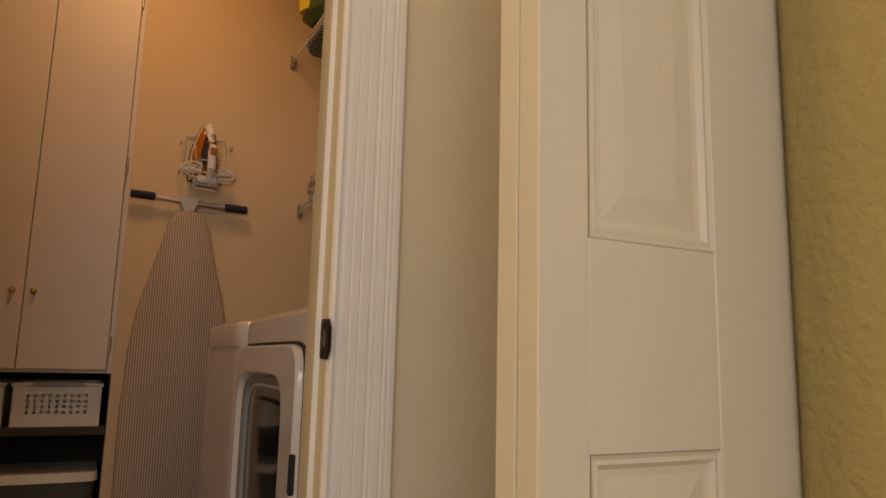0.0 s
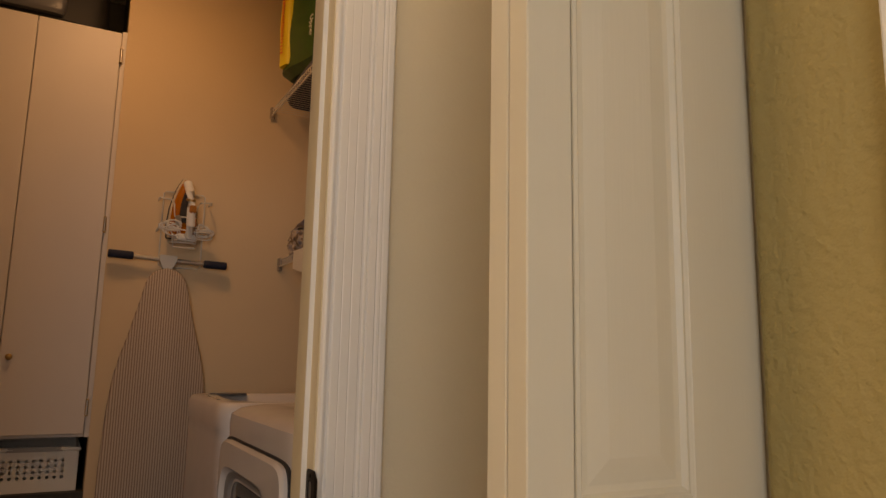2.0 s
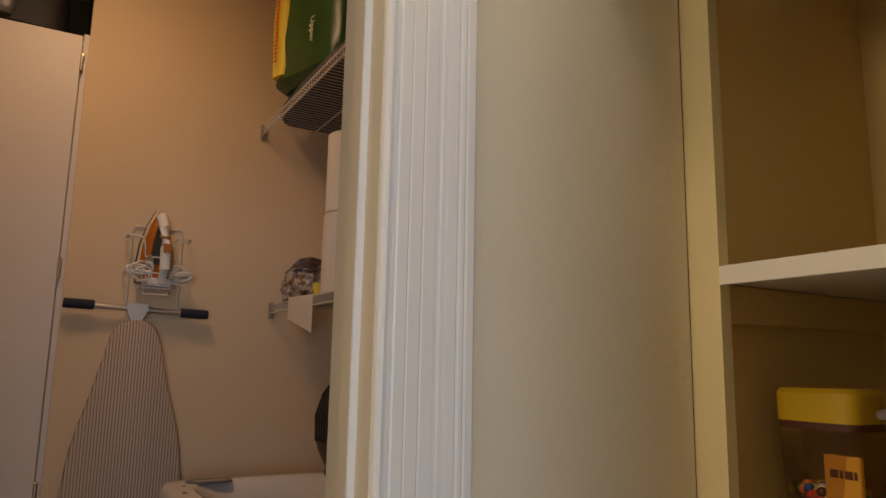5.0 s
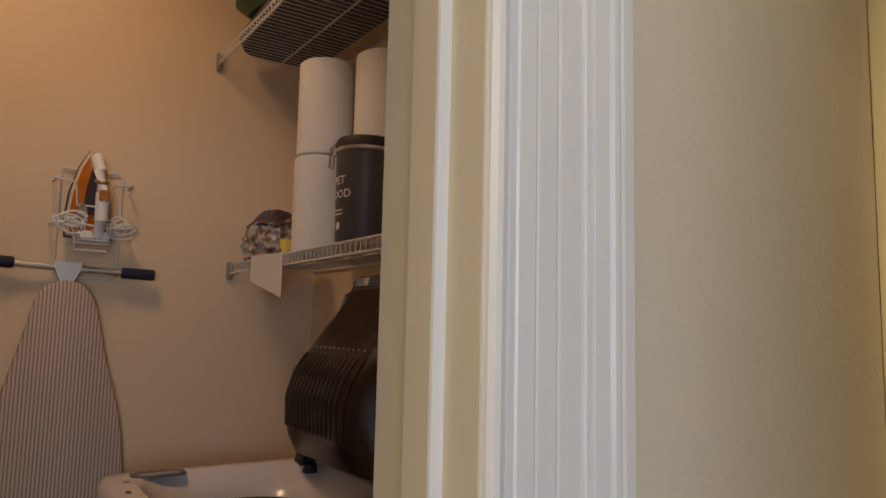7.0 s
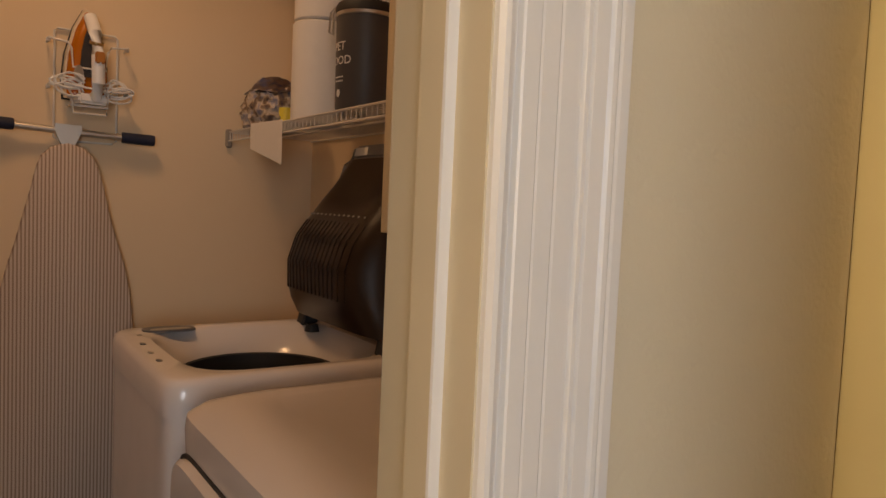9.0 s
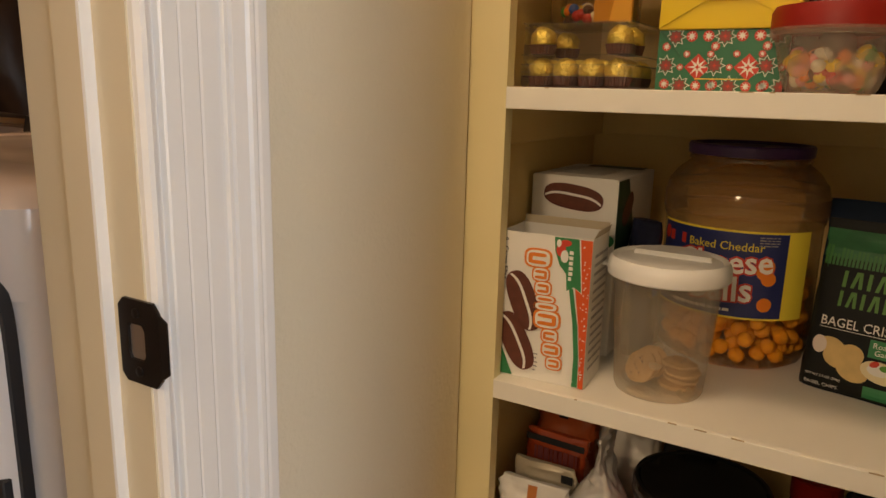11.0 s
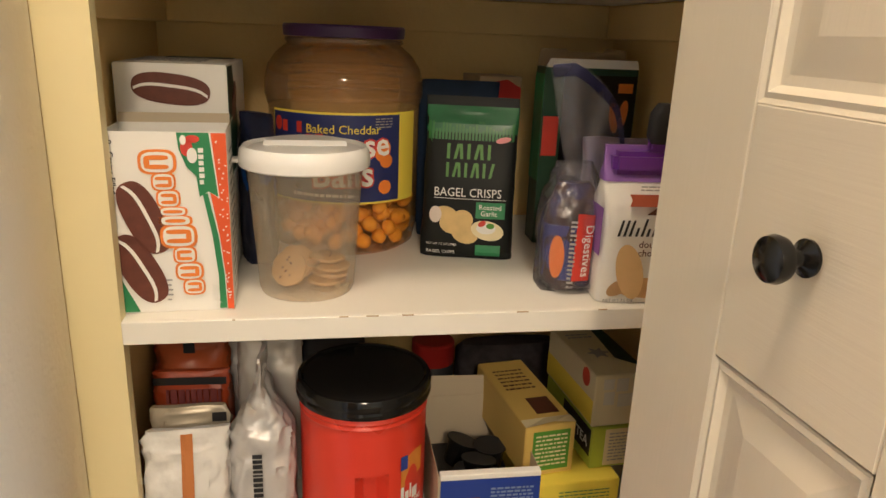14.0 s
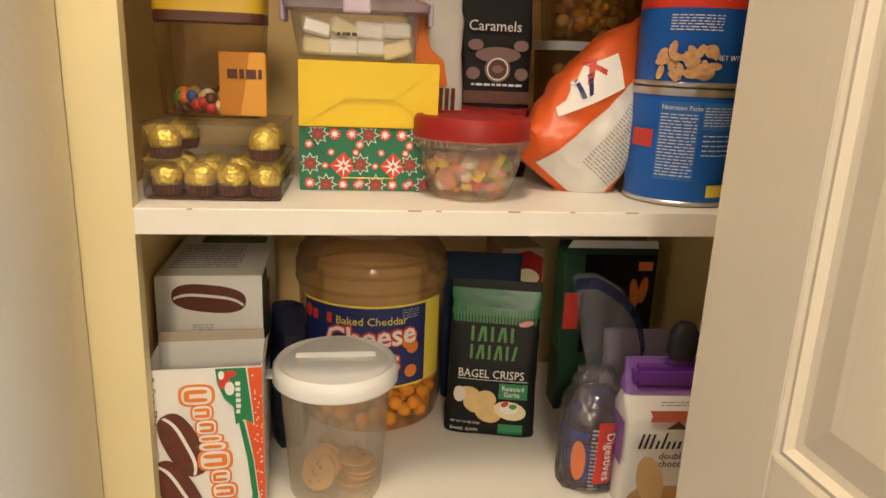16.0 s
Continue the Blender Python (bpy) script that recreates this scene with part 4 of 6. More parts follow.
def cake(cx, cz, rx, rz, turn, y=-0.0014):
    """A printed chocolate cake: a dark body with a thin cream line along it."""
    t = radians(turn)
    ux, uz = math.cos(t), math.sin(t)
    dark = flat([(p[0] * ux - p[1] * uz + cx, p[0] * uz + p[1] * ux + cz) for p in sup(rx, rz, 0, 0, 0, 36, 2.6)], y)
    line = []
    for k in range(13):
        f = -1 + k / 6
        line.append((f * rx * 0.94, -rz * 0.30 + rz * 0.42 * f * f * f * f))
    pts = line + [(x, z + rz * 0.20) for x, z in line[::-1]]
    cream = flat([(x * ux - z * uz + cx, x * uz + z * ux + cz) for x, z in pts], y - 0.0008)
    return dark, cream


bx = carton("snack_cake_box", 0.880, 1.102, S2, 0.118, 0.080, 0.196, CARD, "open white snack cake box with printed chocolate cakes", turn=-87, open_top=True)
part("flap", skin([[(0.001, y, z) for y, z in ((0.079, 0.196), (0.084, 0.206), (0.0848, 0.206), (0.0798, 0.196))], [(0.117, y, z) for y, z in ((0.079, 0.196), (0.084, 0.206), (0.0848, 0.206), (0.0798, 0.196))]]), CARDBACK, bx, "raised grey card flap")
part("flap", skin([[(x, y, 0.1955) for x, y in ((0.117, 0.004), (0.118, 0.076))], [(x, y, 0.207) for x, y in ((0.122, 0.008), (0.123, 0.07))]], cap=False, closed=False), CARDBACK, bx)
for cx, cz, a in ((0.033, 0.106, 112), (0.025, 0.050, 116)):
    dk, cr = cake(cx, cz, 0.041, 0.0185, a)
    part("picture", dk, CHOC, bx, "printed chocolate cake")
    part("picture", cr, CARD, bx)
# slanted title drawn as plain rounded strokes
title, inner = bmesh.new(), bmesh.new()
z_, f = 0.176, 0.0
for k, (h, w) in enumerate(((0.031, 0.022), (0.020, 0.017), (0.020, 0.017), (0.024, 0.009), (0.028, 0.010), (0.031, 0.023), (0.020, 0.017), (0.024, 0.018), (0.019, 0.016))):
    cx = 0.0500 + 0.033 * (0.176 - z_) / 0.165
    merge(title, flat([(x, z) for x, z, _ in [(p[0], p[1], 0) for p in sup(h * 0.60, w * 0.60, 0, cx, z_ - w / 2, 20, 3.2)]], -0.0012 - 0.00005 * k))
    merge(inner, flat([(p[0], p[1]) for p in sup(h * 0.50, w * 0.48, 0, cx, z_ - w / 2, 20, 3.2)], -0.0018))
    for m_ in ((-0.22, 0.22) if w > 0.010 else (0,)):
        merge(title, flat([(p[0], p[1]) for p in sup(h * (0.40 if k % 2 else 0.36), w * (0.11 if w > 0.010 else 0.2), 0, cx, z_ - w / 2 + m_ * w, 14, 3.0)], -0.0024))
    if w > 0.010:
        merge(title, flat([(p[0], p[1]) for p in sup(h * 0.09, w * 0.30, 0, cx + h * (0.32 if k % 3 else -0.32), z_ - w / 2, 12, 3.0)], -0.0027))
    z_ -= w * 1.05
part("title_print", title, ORANGE, bx, "orange rounded title shape")
part("title_print", inner, CARD, bx)
badge = [(0.070, 0.1955), (0.101, 0.1955), (0.104, 0.165), (0.1075, 0.128), (0.098, 0.134), (0.089, 0.128), (0.087, 0.150), (0.078, 0.160), (0.0715, 0.178)]
part("ribbon_print", flat([(0.0885 + (x - 0.0885) * 1.07, min(0.1955, 0.165 + (z - 0.165) * 1.06)) for x, z in badge], -0.0010), CARD, bx)
part("ribbon_print", flat(badge, -0.0016), GREEN, bx, "green ribbon badge")
part("ribbon_print", flat([(0.092, 0.131), (0.097, 0.132), (0.1055, 0.085), (0.1095, 0.040), (0.1105, 0.002), (0.103, 0.002), (0.1035, 0.040), (0.0995, 0.085)], -0.0013), GREEN, bx, "green ribbon band")
part("ribbon_print", bars(0.090, 0.095, 0.140, 0.180, 6, 0.7, -0.0022), CARD, bx)
part("badge_print", merge(flat(oval(0.079, 0.180, 0.006, 0.009), -0.0020), flat(oval(0.085, 0.189, 0.007, 0.004), -0.0020)), RED, bx)
part("badge_print", merge(flat(oval(0.084, 0.172, 0.005, 0.008), -0.0023), flat(oval(0.076, 0.188, 0.003, 0.005), -0.0023)), CARD, bx)
part("edge_print", flat([(0.103, 0.195), (0.1178, 0.195), (0.1178, 0.001), (0.1113, 0.001), (0.1107, 0.040), (0.1068, 0.085), (0.0995, 0.1325), (0.1085, 0.1265), (0.1055, 0.165)], -0.0012), mat("orange_red_print", (0.75, 0.10, 0.02), 0.5), bx, "orange red border with white dots")
dots = bmesh.new()
rng = random.Random(7)
for _ in range(46):
    z = rng.uniform(0.01, 0.19)
    merge(dots, flat(oval(rng.uniform(0.112 - 0.005 * min(1, z / 0.13), 0.1165), z, 0.0009, 0.0009, 6), -0.0018))
part("dots_print", dots, CARD, bx)
part("corner_print", flat([(0.001, 0.050), (0.022, 0.0015), (0.001, 0.0015)], -0.0012), GREEN, bx, "green corner flash")
part("lettering", lettering("$2.99", 0.1035, 0.006, 0.011, -0.002, 90), CARD, bx)
part("lettering", lettering("8", 0.002, 0.188, 0.010, -0.0012, -90), BLACKM, bx)
part("lettering", lettering("Creme Filled", 0.0035, 0.176, 0.0085, -0.0012, -90), BLACKM, bx)
part("fine_print", bars(0.050, 0.056, 0.012, 0.04, 5, 0.3), GREY, bx)
part("side_print", side(bars(0.01, 0.07, 0.02, 0.18, 14, 0.35), 0.118), GREY, bx)

bx.scale = (1.05, 1, 1.035)

lo = carton("snack_cake_box", 1.024, 1.120, S2, 0.130, 0.20, 0.128, CARD, "white snack cake box lying under another", turn=-90, group="snack cake boxes")
up = carton("snack_cake_box", 1.022, 1.123, S2 + 0.1285, 0.132, 0.20, 0.137, CARD, "white snack cake box stacked on its side, printed upside down", turn=-90, group="snack cake boxes")
dk, cr = cake(0.066, 0.107, 0.046, 0.0185, 174)
part("picture", dk, CHOC, up, "printed chocolate cake")
part("picture", cr, CARD, up)
part("code_print", rect(0.004, 0.032, 0.038, 0.062), GREY, up)
part("title_print", merge(rect(0.040, 0.062, 0.047, 0.060, -0.0012), rect(0.064, 0.088, 0.049, 0.062, -0.0012)), mat("faded_orange_print", (0.80, 0.32, 0.18), 0.5), up)
part("fine_print", bars(0.044, 0.07, 0.064, 0.073, 3, 0.4), GREY, up)
part("ribbon_print", flat(oval(0.110, 0.046, 0.022, 0.012, 18, 8), -0.0012), GREEN, up)
part("side_print", side(merge(rect(0.0, 0.05, 0.002, 0.135), flat([(0.05, 0.002), (0.09, 0.06), (0.05, 0.134)])), 0.132), DKGREEN, up)
dk, cr = cake(0.05, 0.09, 0.03, 0.016, 40, -0.002)
part("side_print", side(dk, 0.132), CHOC, up)
part("top_print", lidded(bars(0.01, 0.10, 0.03, 0.15, 12, 0.35), 0.2, 0.137), GREY, up)
part("top_print", lidded(rect(0.03, 0.122, 0.16, 0.195), 0.2, 0.137), DKGREEN, up)
sk = thing("snack_bag", 1.10, 0.965, S2, "crumpled blue and dark foil snack bag", "bag", -80)
part("bag", loft([(0, 0.022, 0.05, 3, 0), (0.04, 0.026, 0.06, 3, 0), (0.17, 0.022, 0.05, 3, 0), (0.20, 0.020, 0.01, 3, 0)], amount=0.008, scale=30), mat("night_foil", (0.012, 0.016, 0.04), 0.35, var=0.5, scale=40), sk, smooth=True)
part("print", loft([(0.09, 0.0215, 0.052, 3, 0), (0.13, 0.023, 0.054, 3, 0)], amount=0.006, scale=22), BLUE, sk, smooth=True)


def cookie_tub():
    ob = thing("plastic_tub", 0.951, 0.8965, S2, "cloudy plastic tub with white snap lid and cookies inside", "food tub", -90)
    wall_ = [(0.001, 0.0035), (0.050, 0.0035), (0.0555, 0.002), (0.058, 0.008), (0.060, 0.04), (0.0685, 0.158), (0.0705, 0.168)]
    part("body", lathe(wall_, 56, False), TUBCLR, ob, "cloudy clear body", True).visible_shadow = False
    part("lid", lathe([(0.0745, 0.156), (0.0770, 0.158), (0.0775, 0.166), (0.0760, 0.176), (0.0720, 0.181), (0.0685, 0.1795), (0.0660, 0.1775), (0.001, 0.1775)], 64), PLASTW, ob, "white snap lid", True)
    half = [(0.050 * math.cos(a), 0.012 + 0.050 * math.sin(a)) for a in [math.pi * k / 20 for k in range(21)]]
    part("lid_ridge", skin([[(x, y, 0.1772) for x, y in half], [(x * 0.97, y * 0.98, 0.1840) for x, y in half]]), PLASTW, ob)
    part("lid_tab", box(-0.086, -0.074, -0.012, 0.012, 0.160, 0.164, 0.0015), PLASTW, ob)
    return ob


tub = cookie_tub()


def cookie(x, y, z, rx, rz, seed):
    ob = thing("cookie", x, y, z, "brown chocolate chip cookie in the tub", "cookie", rz, "cookies in the tub")
    ob.matrix_world = pose(x, y, z, rx, 0, rz) @ Matrix.Diagonal((0.88, 0.88, 0.85, 1))
    part("biscuit", crumple(lathe([(0.001, -0.005), (0.020, -0.005), (0.026, -0.002), (0.026, 0.002), (0.018, 0.006), (0.001, 0.0065)], 22), 0.0022, 70, seed), BISCUIT, ob, smooth=True)
    rg = random.Random(seed)
    for _ in range(8):
        a, q = rg.uniform(0, 6.28), rg.uniform(0.004, 0.019)
        b = bmesh.new()
        bmesh.ops.create_icosphere(b, subdivisions=1, radius=0.0019)
        part("chip", shift(b, pose(q * math.cos(a), q * math.sin(a), 0.006)), BROWN, ob)


for i in range(4):
    cookie(0.955 + 0.003 * (i % 2), 0.872 - 0.003 * (i % 3), S2 + 0.010 + 0.0092 * i, 5 * (i % 2), 20 * i, 3 + i)
for i in range(3):
    cookie(0.94 + 0.012 * i, 0.918 - 0.004 * i, S2 + 0.030, 58, -118 + 8 * i, 13 + i)


def snack_jar():
    ob = thing("snack_jar", 1.175, 0.842, S2, "large clear plastic jar of cheese balls with purple lid", "jar", -100)
    prof = [(0.001, 0.004), (0.070, 0.004), (0.094, 0.001), (0.105, 0.008), (0.110, 0.03), (0.1105, 0.085), (0.1105, 0.205), (0.113, 0.212), (0.1155, 0.225), (0.1155, 0.240), (0.111, 0.260), (0.100, 0.278), (0.087, 0.289), (0.082, 0.293), (0.082, 0.300)]
    part("body", lathe(prof[:7], 64, False), clear("jar_plastic", (0.985, 0.96, 0.92), haze=0.07, hazecol=(0.95, 0.6, 0.28), gloss=0.7), ob, "clear plastic body", True).visible_shadow = False
    part("shoulder", lathe(prof[6:], 64, False), JARCLR, ob, "dusty clear plastic shoulder", True).visible_shadow = False
    part("lid", lathe([(0.0835, 0.302), (0.0865, 0.303), (0.0875, 0.316), (0.0855, 0.319), (0.080, 0.319), (0.077, 0.314), (0.001, 0.314)], 64), mat("lid_purple", (0.07, 0.03, 0.12), 0.35), ob, "dark purple screw lid", True)
    part("neck_ring", lathe([(0.0825, 0.294), (0.0850, 0.2955), (0.0850, 0.2995), (0.0825, 0.301)], 64, False), TUBCLR, ob, smooth=True)
    for z_ in (0.222, 0.246, 0.262):
        r_ = float(np.interp(z_, [p[1] for p in prof[6:]], [p[0] for p in prof[6:]]))
        part("moulded_ring", lathe([(r_ - 0.001, z_ - 0.003), (r_ + 0.0012, z_), (r_ - 0.001, z_ + 0.003)], 64, False), JARCLR, ob, smooth=True)
    R = 0.1108
    part("label", wrap(strip(-0.103, 0.136, 0.080, 0.206, -0.0006, 40), R), YELLOWP, ob, "yellow bordered label")
    part("label", wrap(strip(-0.100, 0.098, 0.083, 0.203, -0.0012, 40), R), DKBLUE, ob, "dark blue label field")
    part("title_outline", wrap(lettering("Cheese", -0.052, 0.140, 0.046, -0.0014, 4, wide=0.95, fat=0.0032), R), RED, ob)
    part("title_outline", wrap(lettering("Balls", -0.030, 0.104, 0.050, -0.0014, 2, wide=0.95, fat=0.0032), R), RED, ob)
    part("title_print", wrap(lettering("Cheese", -0.052, 0.140, 0.046, -0.0024, 4, wide=0.95, fat=0.0008), R), CARD, ob)
    part("title_print", wrap(lettering("Balls", -0.030, 0.104, 0.050, -0.0024, 2, wide=0.95, fat=0.0008), R), CARD, ob)
    part("lettering", wrap(lettering("Baked Cheddar", -0.038, 0.178, 0.0165, -0.0018), R), YELLOWP, ob)
    part("brand_print", wrap(merge(rect(-0.078, -0.044, 0.177, 0.192, -0.0018), flat(oval(-0.087, 0.187, 0.007, 0.010), -0.0018)), R), RED, ob, "red brand shape")
    for cx, cz in ((0.072, 0.158), (0.075, 0.140), (0.068, 0.149), (0.073, 0.103)):
        part("picture", wrap(flat(oval(cx, cz, 0.010, 0.010), -0.0016), R), ORANGE, ob)
    part("fine_print", wrap(bars(0.058, 0.085, 0.185, 0.200, 4, 0.4), R), GREY, ob)
    part("fine_print", wrap(bars(-0.06, 0.03, 0.088, 0.095, 1, 0.6), R), CARD, ob)
    puffs, rg = bmesh.new(), random.Random(5)
    placed = []
    for k in range(900):
        a, q, z = rg.uniform(0, 6.28), 0.096 * math.sqrt(rg.uniform(0.2, 1)), rg.uniform(0.018, 0.105)
        p = Vector((q * math.cos(a), q * math.sin(a), z))
        if all((p - o).length > 0.0185 for o in placed):
            placed.append(p)
            b = bmesh.new()
            bmesh.ops.create_icosphere(b, subdivisions=2, radius=0.0115)
            merge(puffs, shift(crumple(b, 0.002, 90, k), Matrix.Translation(p)))
    tagged(part("cheese_balls", puffs, CHEESE, ob, "orange cheese balls filling the lower jar", True), kind="stuff")


snack_jar()


def strokes(x0, x1, z0, z1, n):
    """A row of alternating leaning strokes, in place of a brand name."""
    b, w = bmesh.new(), (x1 - x0) / n
    for i in range(n):
        x, k = x0 + w * i, (0.25 if i % 3 == 1 else -0.1 if i % 3 == 2 else 0.0) * w * 2
        merge(b, flat([(x, z0), (x + w * 0.45, z0), (x + w * 0.45 + k, z1), (x + k, z1)], -0.003 - 0.0003 * (i % 2)))
    return b


def crisps_bag():
    ob = thing("bagel_crisps_bag", 1.093, 0.664, S2, "black and green stand-up bag of bagel crisps", "snack bag", -104)
    h, w = 0.228, 0.068
    bag = part("bag", loft([(0, w, 0.030, 6, 0), (0.012, w, 0.034, 6, 0), (0.10, w - 0.002, 0.028, 5, 0.006), (0.19, w - 0.002, 0.010, 5, 0.016), (0.214, w - 0.001, 0.003, 6, 0.020), (h, w, 0.0012, 8, 0.022)], n=48, amount=0.0022, scale=26), mat("black_foil", (0.010, 0.011, 0.0105), 0.5, var=0.3, scale=30, spec=0.2), ob, smooth=True)

    def put(name, bm, m, label=""):
        part(name, press(bm, bag.data, 0.0004, 0 if name in ("lettering", "brand_print", "skyline_print") else 2), m, ob, label)

    top = strip(-0.066, 0.066, 0.178, 0.215, -0.002, 14)
    bmesh.ops.subdivide_edges(top, edges=top.edges, cuts=2)
    put("top_band", top, mat("green_foil", (0.012, 0.13, 0.045), 0.35, var=0.3, scale=40), "green band with a printed skyline")
    sky, rg = bmesh.new(), random.Random(2)
    for i in range(26):
        x = -0.062 + 0.0048 * i
        merge(sky, rect(x, x + 0.0034, 0.168, 0.180 + rg.uniform(0.002, 0.014), -0.0026))
    put("skyline_print", sky, mat("skyline_green", (0.03, 0.17, 0.04), 0.45))
    put("brand_print", merge(strokes(-0.034, 0.034, 0.142, 0.163, 7), strokes(-0.034, 0.036, 0.117, 0.137, 8)), mat("bright_green_print", (0.08, 0.24, 0.04), 0.5), "green brand shapes")
    put("lettering", lettering("BAGEL CRISPS", -0.050, 0.090, 0.0175, -0.003, wide=0.9), CARD)
    put("lettering", lettering("Roasted", 0.016, 0.073, 0.0100, -0.004), CARD)
    put("lettering", lettering("Garlic", 0.019, 0.064, 0.0100, -0.004), CARD)
    put("flash_print", rect(0.012, 0.054, 0.060, 0.083, -0.002), GREEN)
    put("flash_print", rect(0.014, 0.050, 0.006, 0.022, -0.003), GREEN)
    put("lettering", lettering("BAGEL CHIPS", -0.058, 0.007, 0.0072, -0.003), CARD)
    put("lettering", lettering("NET WT 7.2 OZ (204g)", -0.058, 0.019, 0.0045, -0.003), CARD)
    put("rule_print", rect(-0.050, 0.054, 0.0865, 0.0872, -0.003), CARD)
    put("badge_print", flat(oval(0.046, 0.170, 0.011, 0.004, 16, 12), -0.003), PINK)
    for cx, cz, rx, rz in ((-0.030, 0.065, 0.016, 0.010), (-0.022, 0.050, 0.018, 0.014), (-0.006, 0.058, 0.015, 0.013), (-0.002, 0.038, 0.020, 0.015)):
        put("picture", flat(oval(cx, cz, rx, rz, 20, -14), -0.003 - 0.0003 * (cz < 0.045)), mat("crisp_print", (0.68, 0.48, 0.20), 0.6, var=0.2, scale=60), "printed golden crisps")
    put("picture", flat(oval(0.030, 0.043, 0.024, 0.014, 20, -10), -0.0042), CREAM)
    put("picture", flat(oval(0.028, 0.046, 0.014, 0.008, 16), -0.0048), CARD)
    put("picture", flat(oval(0.034, 0.050, 0.006, 0.004, 12), -0.0054), LEAF)
    put("picture", flat(oval(0.022, 0.053, 0.006, 0.004, 12, 30), -0.0054), RED)
    put("picture", flat(oval(-0.046, 0.063, 0.009, 0.012, 16), -0.0042), mat("garlic_print", (0.72, 0.62, 0.55), 0.6), "printed garlic bulb")


crisps_bag()


def zip_bag():
    ob = thing("zip_bag_of_biscuits", 0.935, 0.562, S2, "clear zip bag holding an opened biscuit packet", "zip bag", -92)
    part("packet", loft([(0.002, 0.026, 0.020, 2.4, 0), (0.012, 0.036, 0.030, 2.4, 0), (0.10, 0.036, 0.030, 2.4, 0), (0.122, 0.030, 0.016, 2.4, 0), (0.14, 0.022, 0.006, 2.4, 0.004)], n=56, amount=0.005, scale=34, seed=3, steps=7), mottled(mat("biscuit_packet", (0.05, 0.025, 0.02), 0.3), [(0.35, (0.012, 0.010, 0.012)), (0.72, (0.16, 0.05, 0.03)), (0.50, (0.05, 0.02, 0.016)), (0.60, (0.02, 0.025, 0.10))]), ob, "dark printed biscuit packet", True)
    part("packet_band", loft([(0.02, 0.0365, 0.0305, 2.4, 0), (0.09, 0.0365, 0.0305, 2.4, 0)], amount=0.003, scale=30, seed=3), mat("packet_blue", (0.04, 0.05, 0.22), 0.35, var=0.3), ob, "blue packet band", True)
    part("packet_label", shift(wrap(merge(flat([(-0.012, 0.02), (0.012, 0.02), (0.014, 0.105), (-0.010, 0.108)], -0.001), rect(-0.01, 0.012, 0.09, 0.10, -0.0012)), 0.036), pose(0, 0, 0, 0, 0, 10)), RED, ob, "red name panel")
    part("lettering", shift(wrap(lettering("Digestives", 0.002, 0.094, 0.0165, -0.003, -92), 0.036), pose(0, 0, 0, 0, 0, 8)), CARD, ob)
    part("packet_label", shift(wrap(flat(oval(0, 0.05, 0.010, 0.028), -0.001), 0.036), pose(0, 0, 0, 0, 0, -42)), ORANGE, ob)
    part("packet_print", shift(wrap(bars(-0.004, 0.004, 0.01, 0.10, 16, 0.5, -0.001), 0.037), pose(0, 0, 0, 0, 0, -12)), GREY, ob)
    film = loft([(0.0, 0.036, 0.012, 2.5, -0.005), (0.008, 0.042, 0.034, 2.5, 0), (0.10, 0.044, 0.036, 2.5, 0), (0.135, 0.036, 0.022, 2.5, 0.002), (0.165, 0.024, 0.010, 2.5, 0.006)], n=56, amount=0.005, scale=40, seed=9, steps=8)
    part("film", film, ZIPCLR, ob, "clear crumpled film", True).visible_shadow = False

    def fan(f0, f1, rows, lift=0.0):
        """The flat gathered mouth of the bag, pleated round its neck."""
        rings = []
        for i in range(rows + 1):
            f, ring = f0 + (f1 - f0) * i / rows, []
            for k in range(29):
                a = radians(102 - 84 * k / 28)
                r = f * float(np.interp(math.degrees(a), (18, 42, 67, 93, 102), (0.058, 0.085, 0.137, 0.178, 0.178)))
                ring.append((r * math.cos(a), 0.008 + lift + 0.010 * f + 0.007 * math.sin(k * 0.95 + 1.3 * f) * f * (1.1 - 0.7 * f), 0.110 + r * math.sin(a)))
            rings.append(ring)
        return skin(rings, cap=False, closed=False)

    for lift, sd in ((0.0, 3), (0.006, 8)):
        part("film_mouth", crumple(fan(0.2, 1.0, 10, lift), 0.003, 45, sd), ZIPCLR, ob, "pleated loose mouth of the bag", True).visible_shadow = False
    part("zip_strip", fan(0.90, 0.985, 2, -0.003), clear("zip_blue", (0.22, 0.24, 0.42), haze=0.35, hazecol=(0.10, 0.10, 0.26), rough=0.3), ob, "blue zip closure", True)


zip_bag()


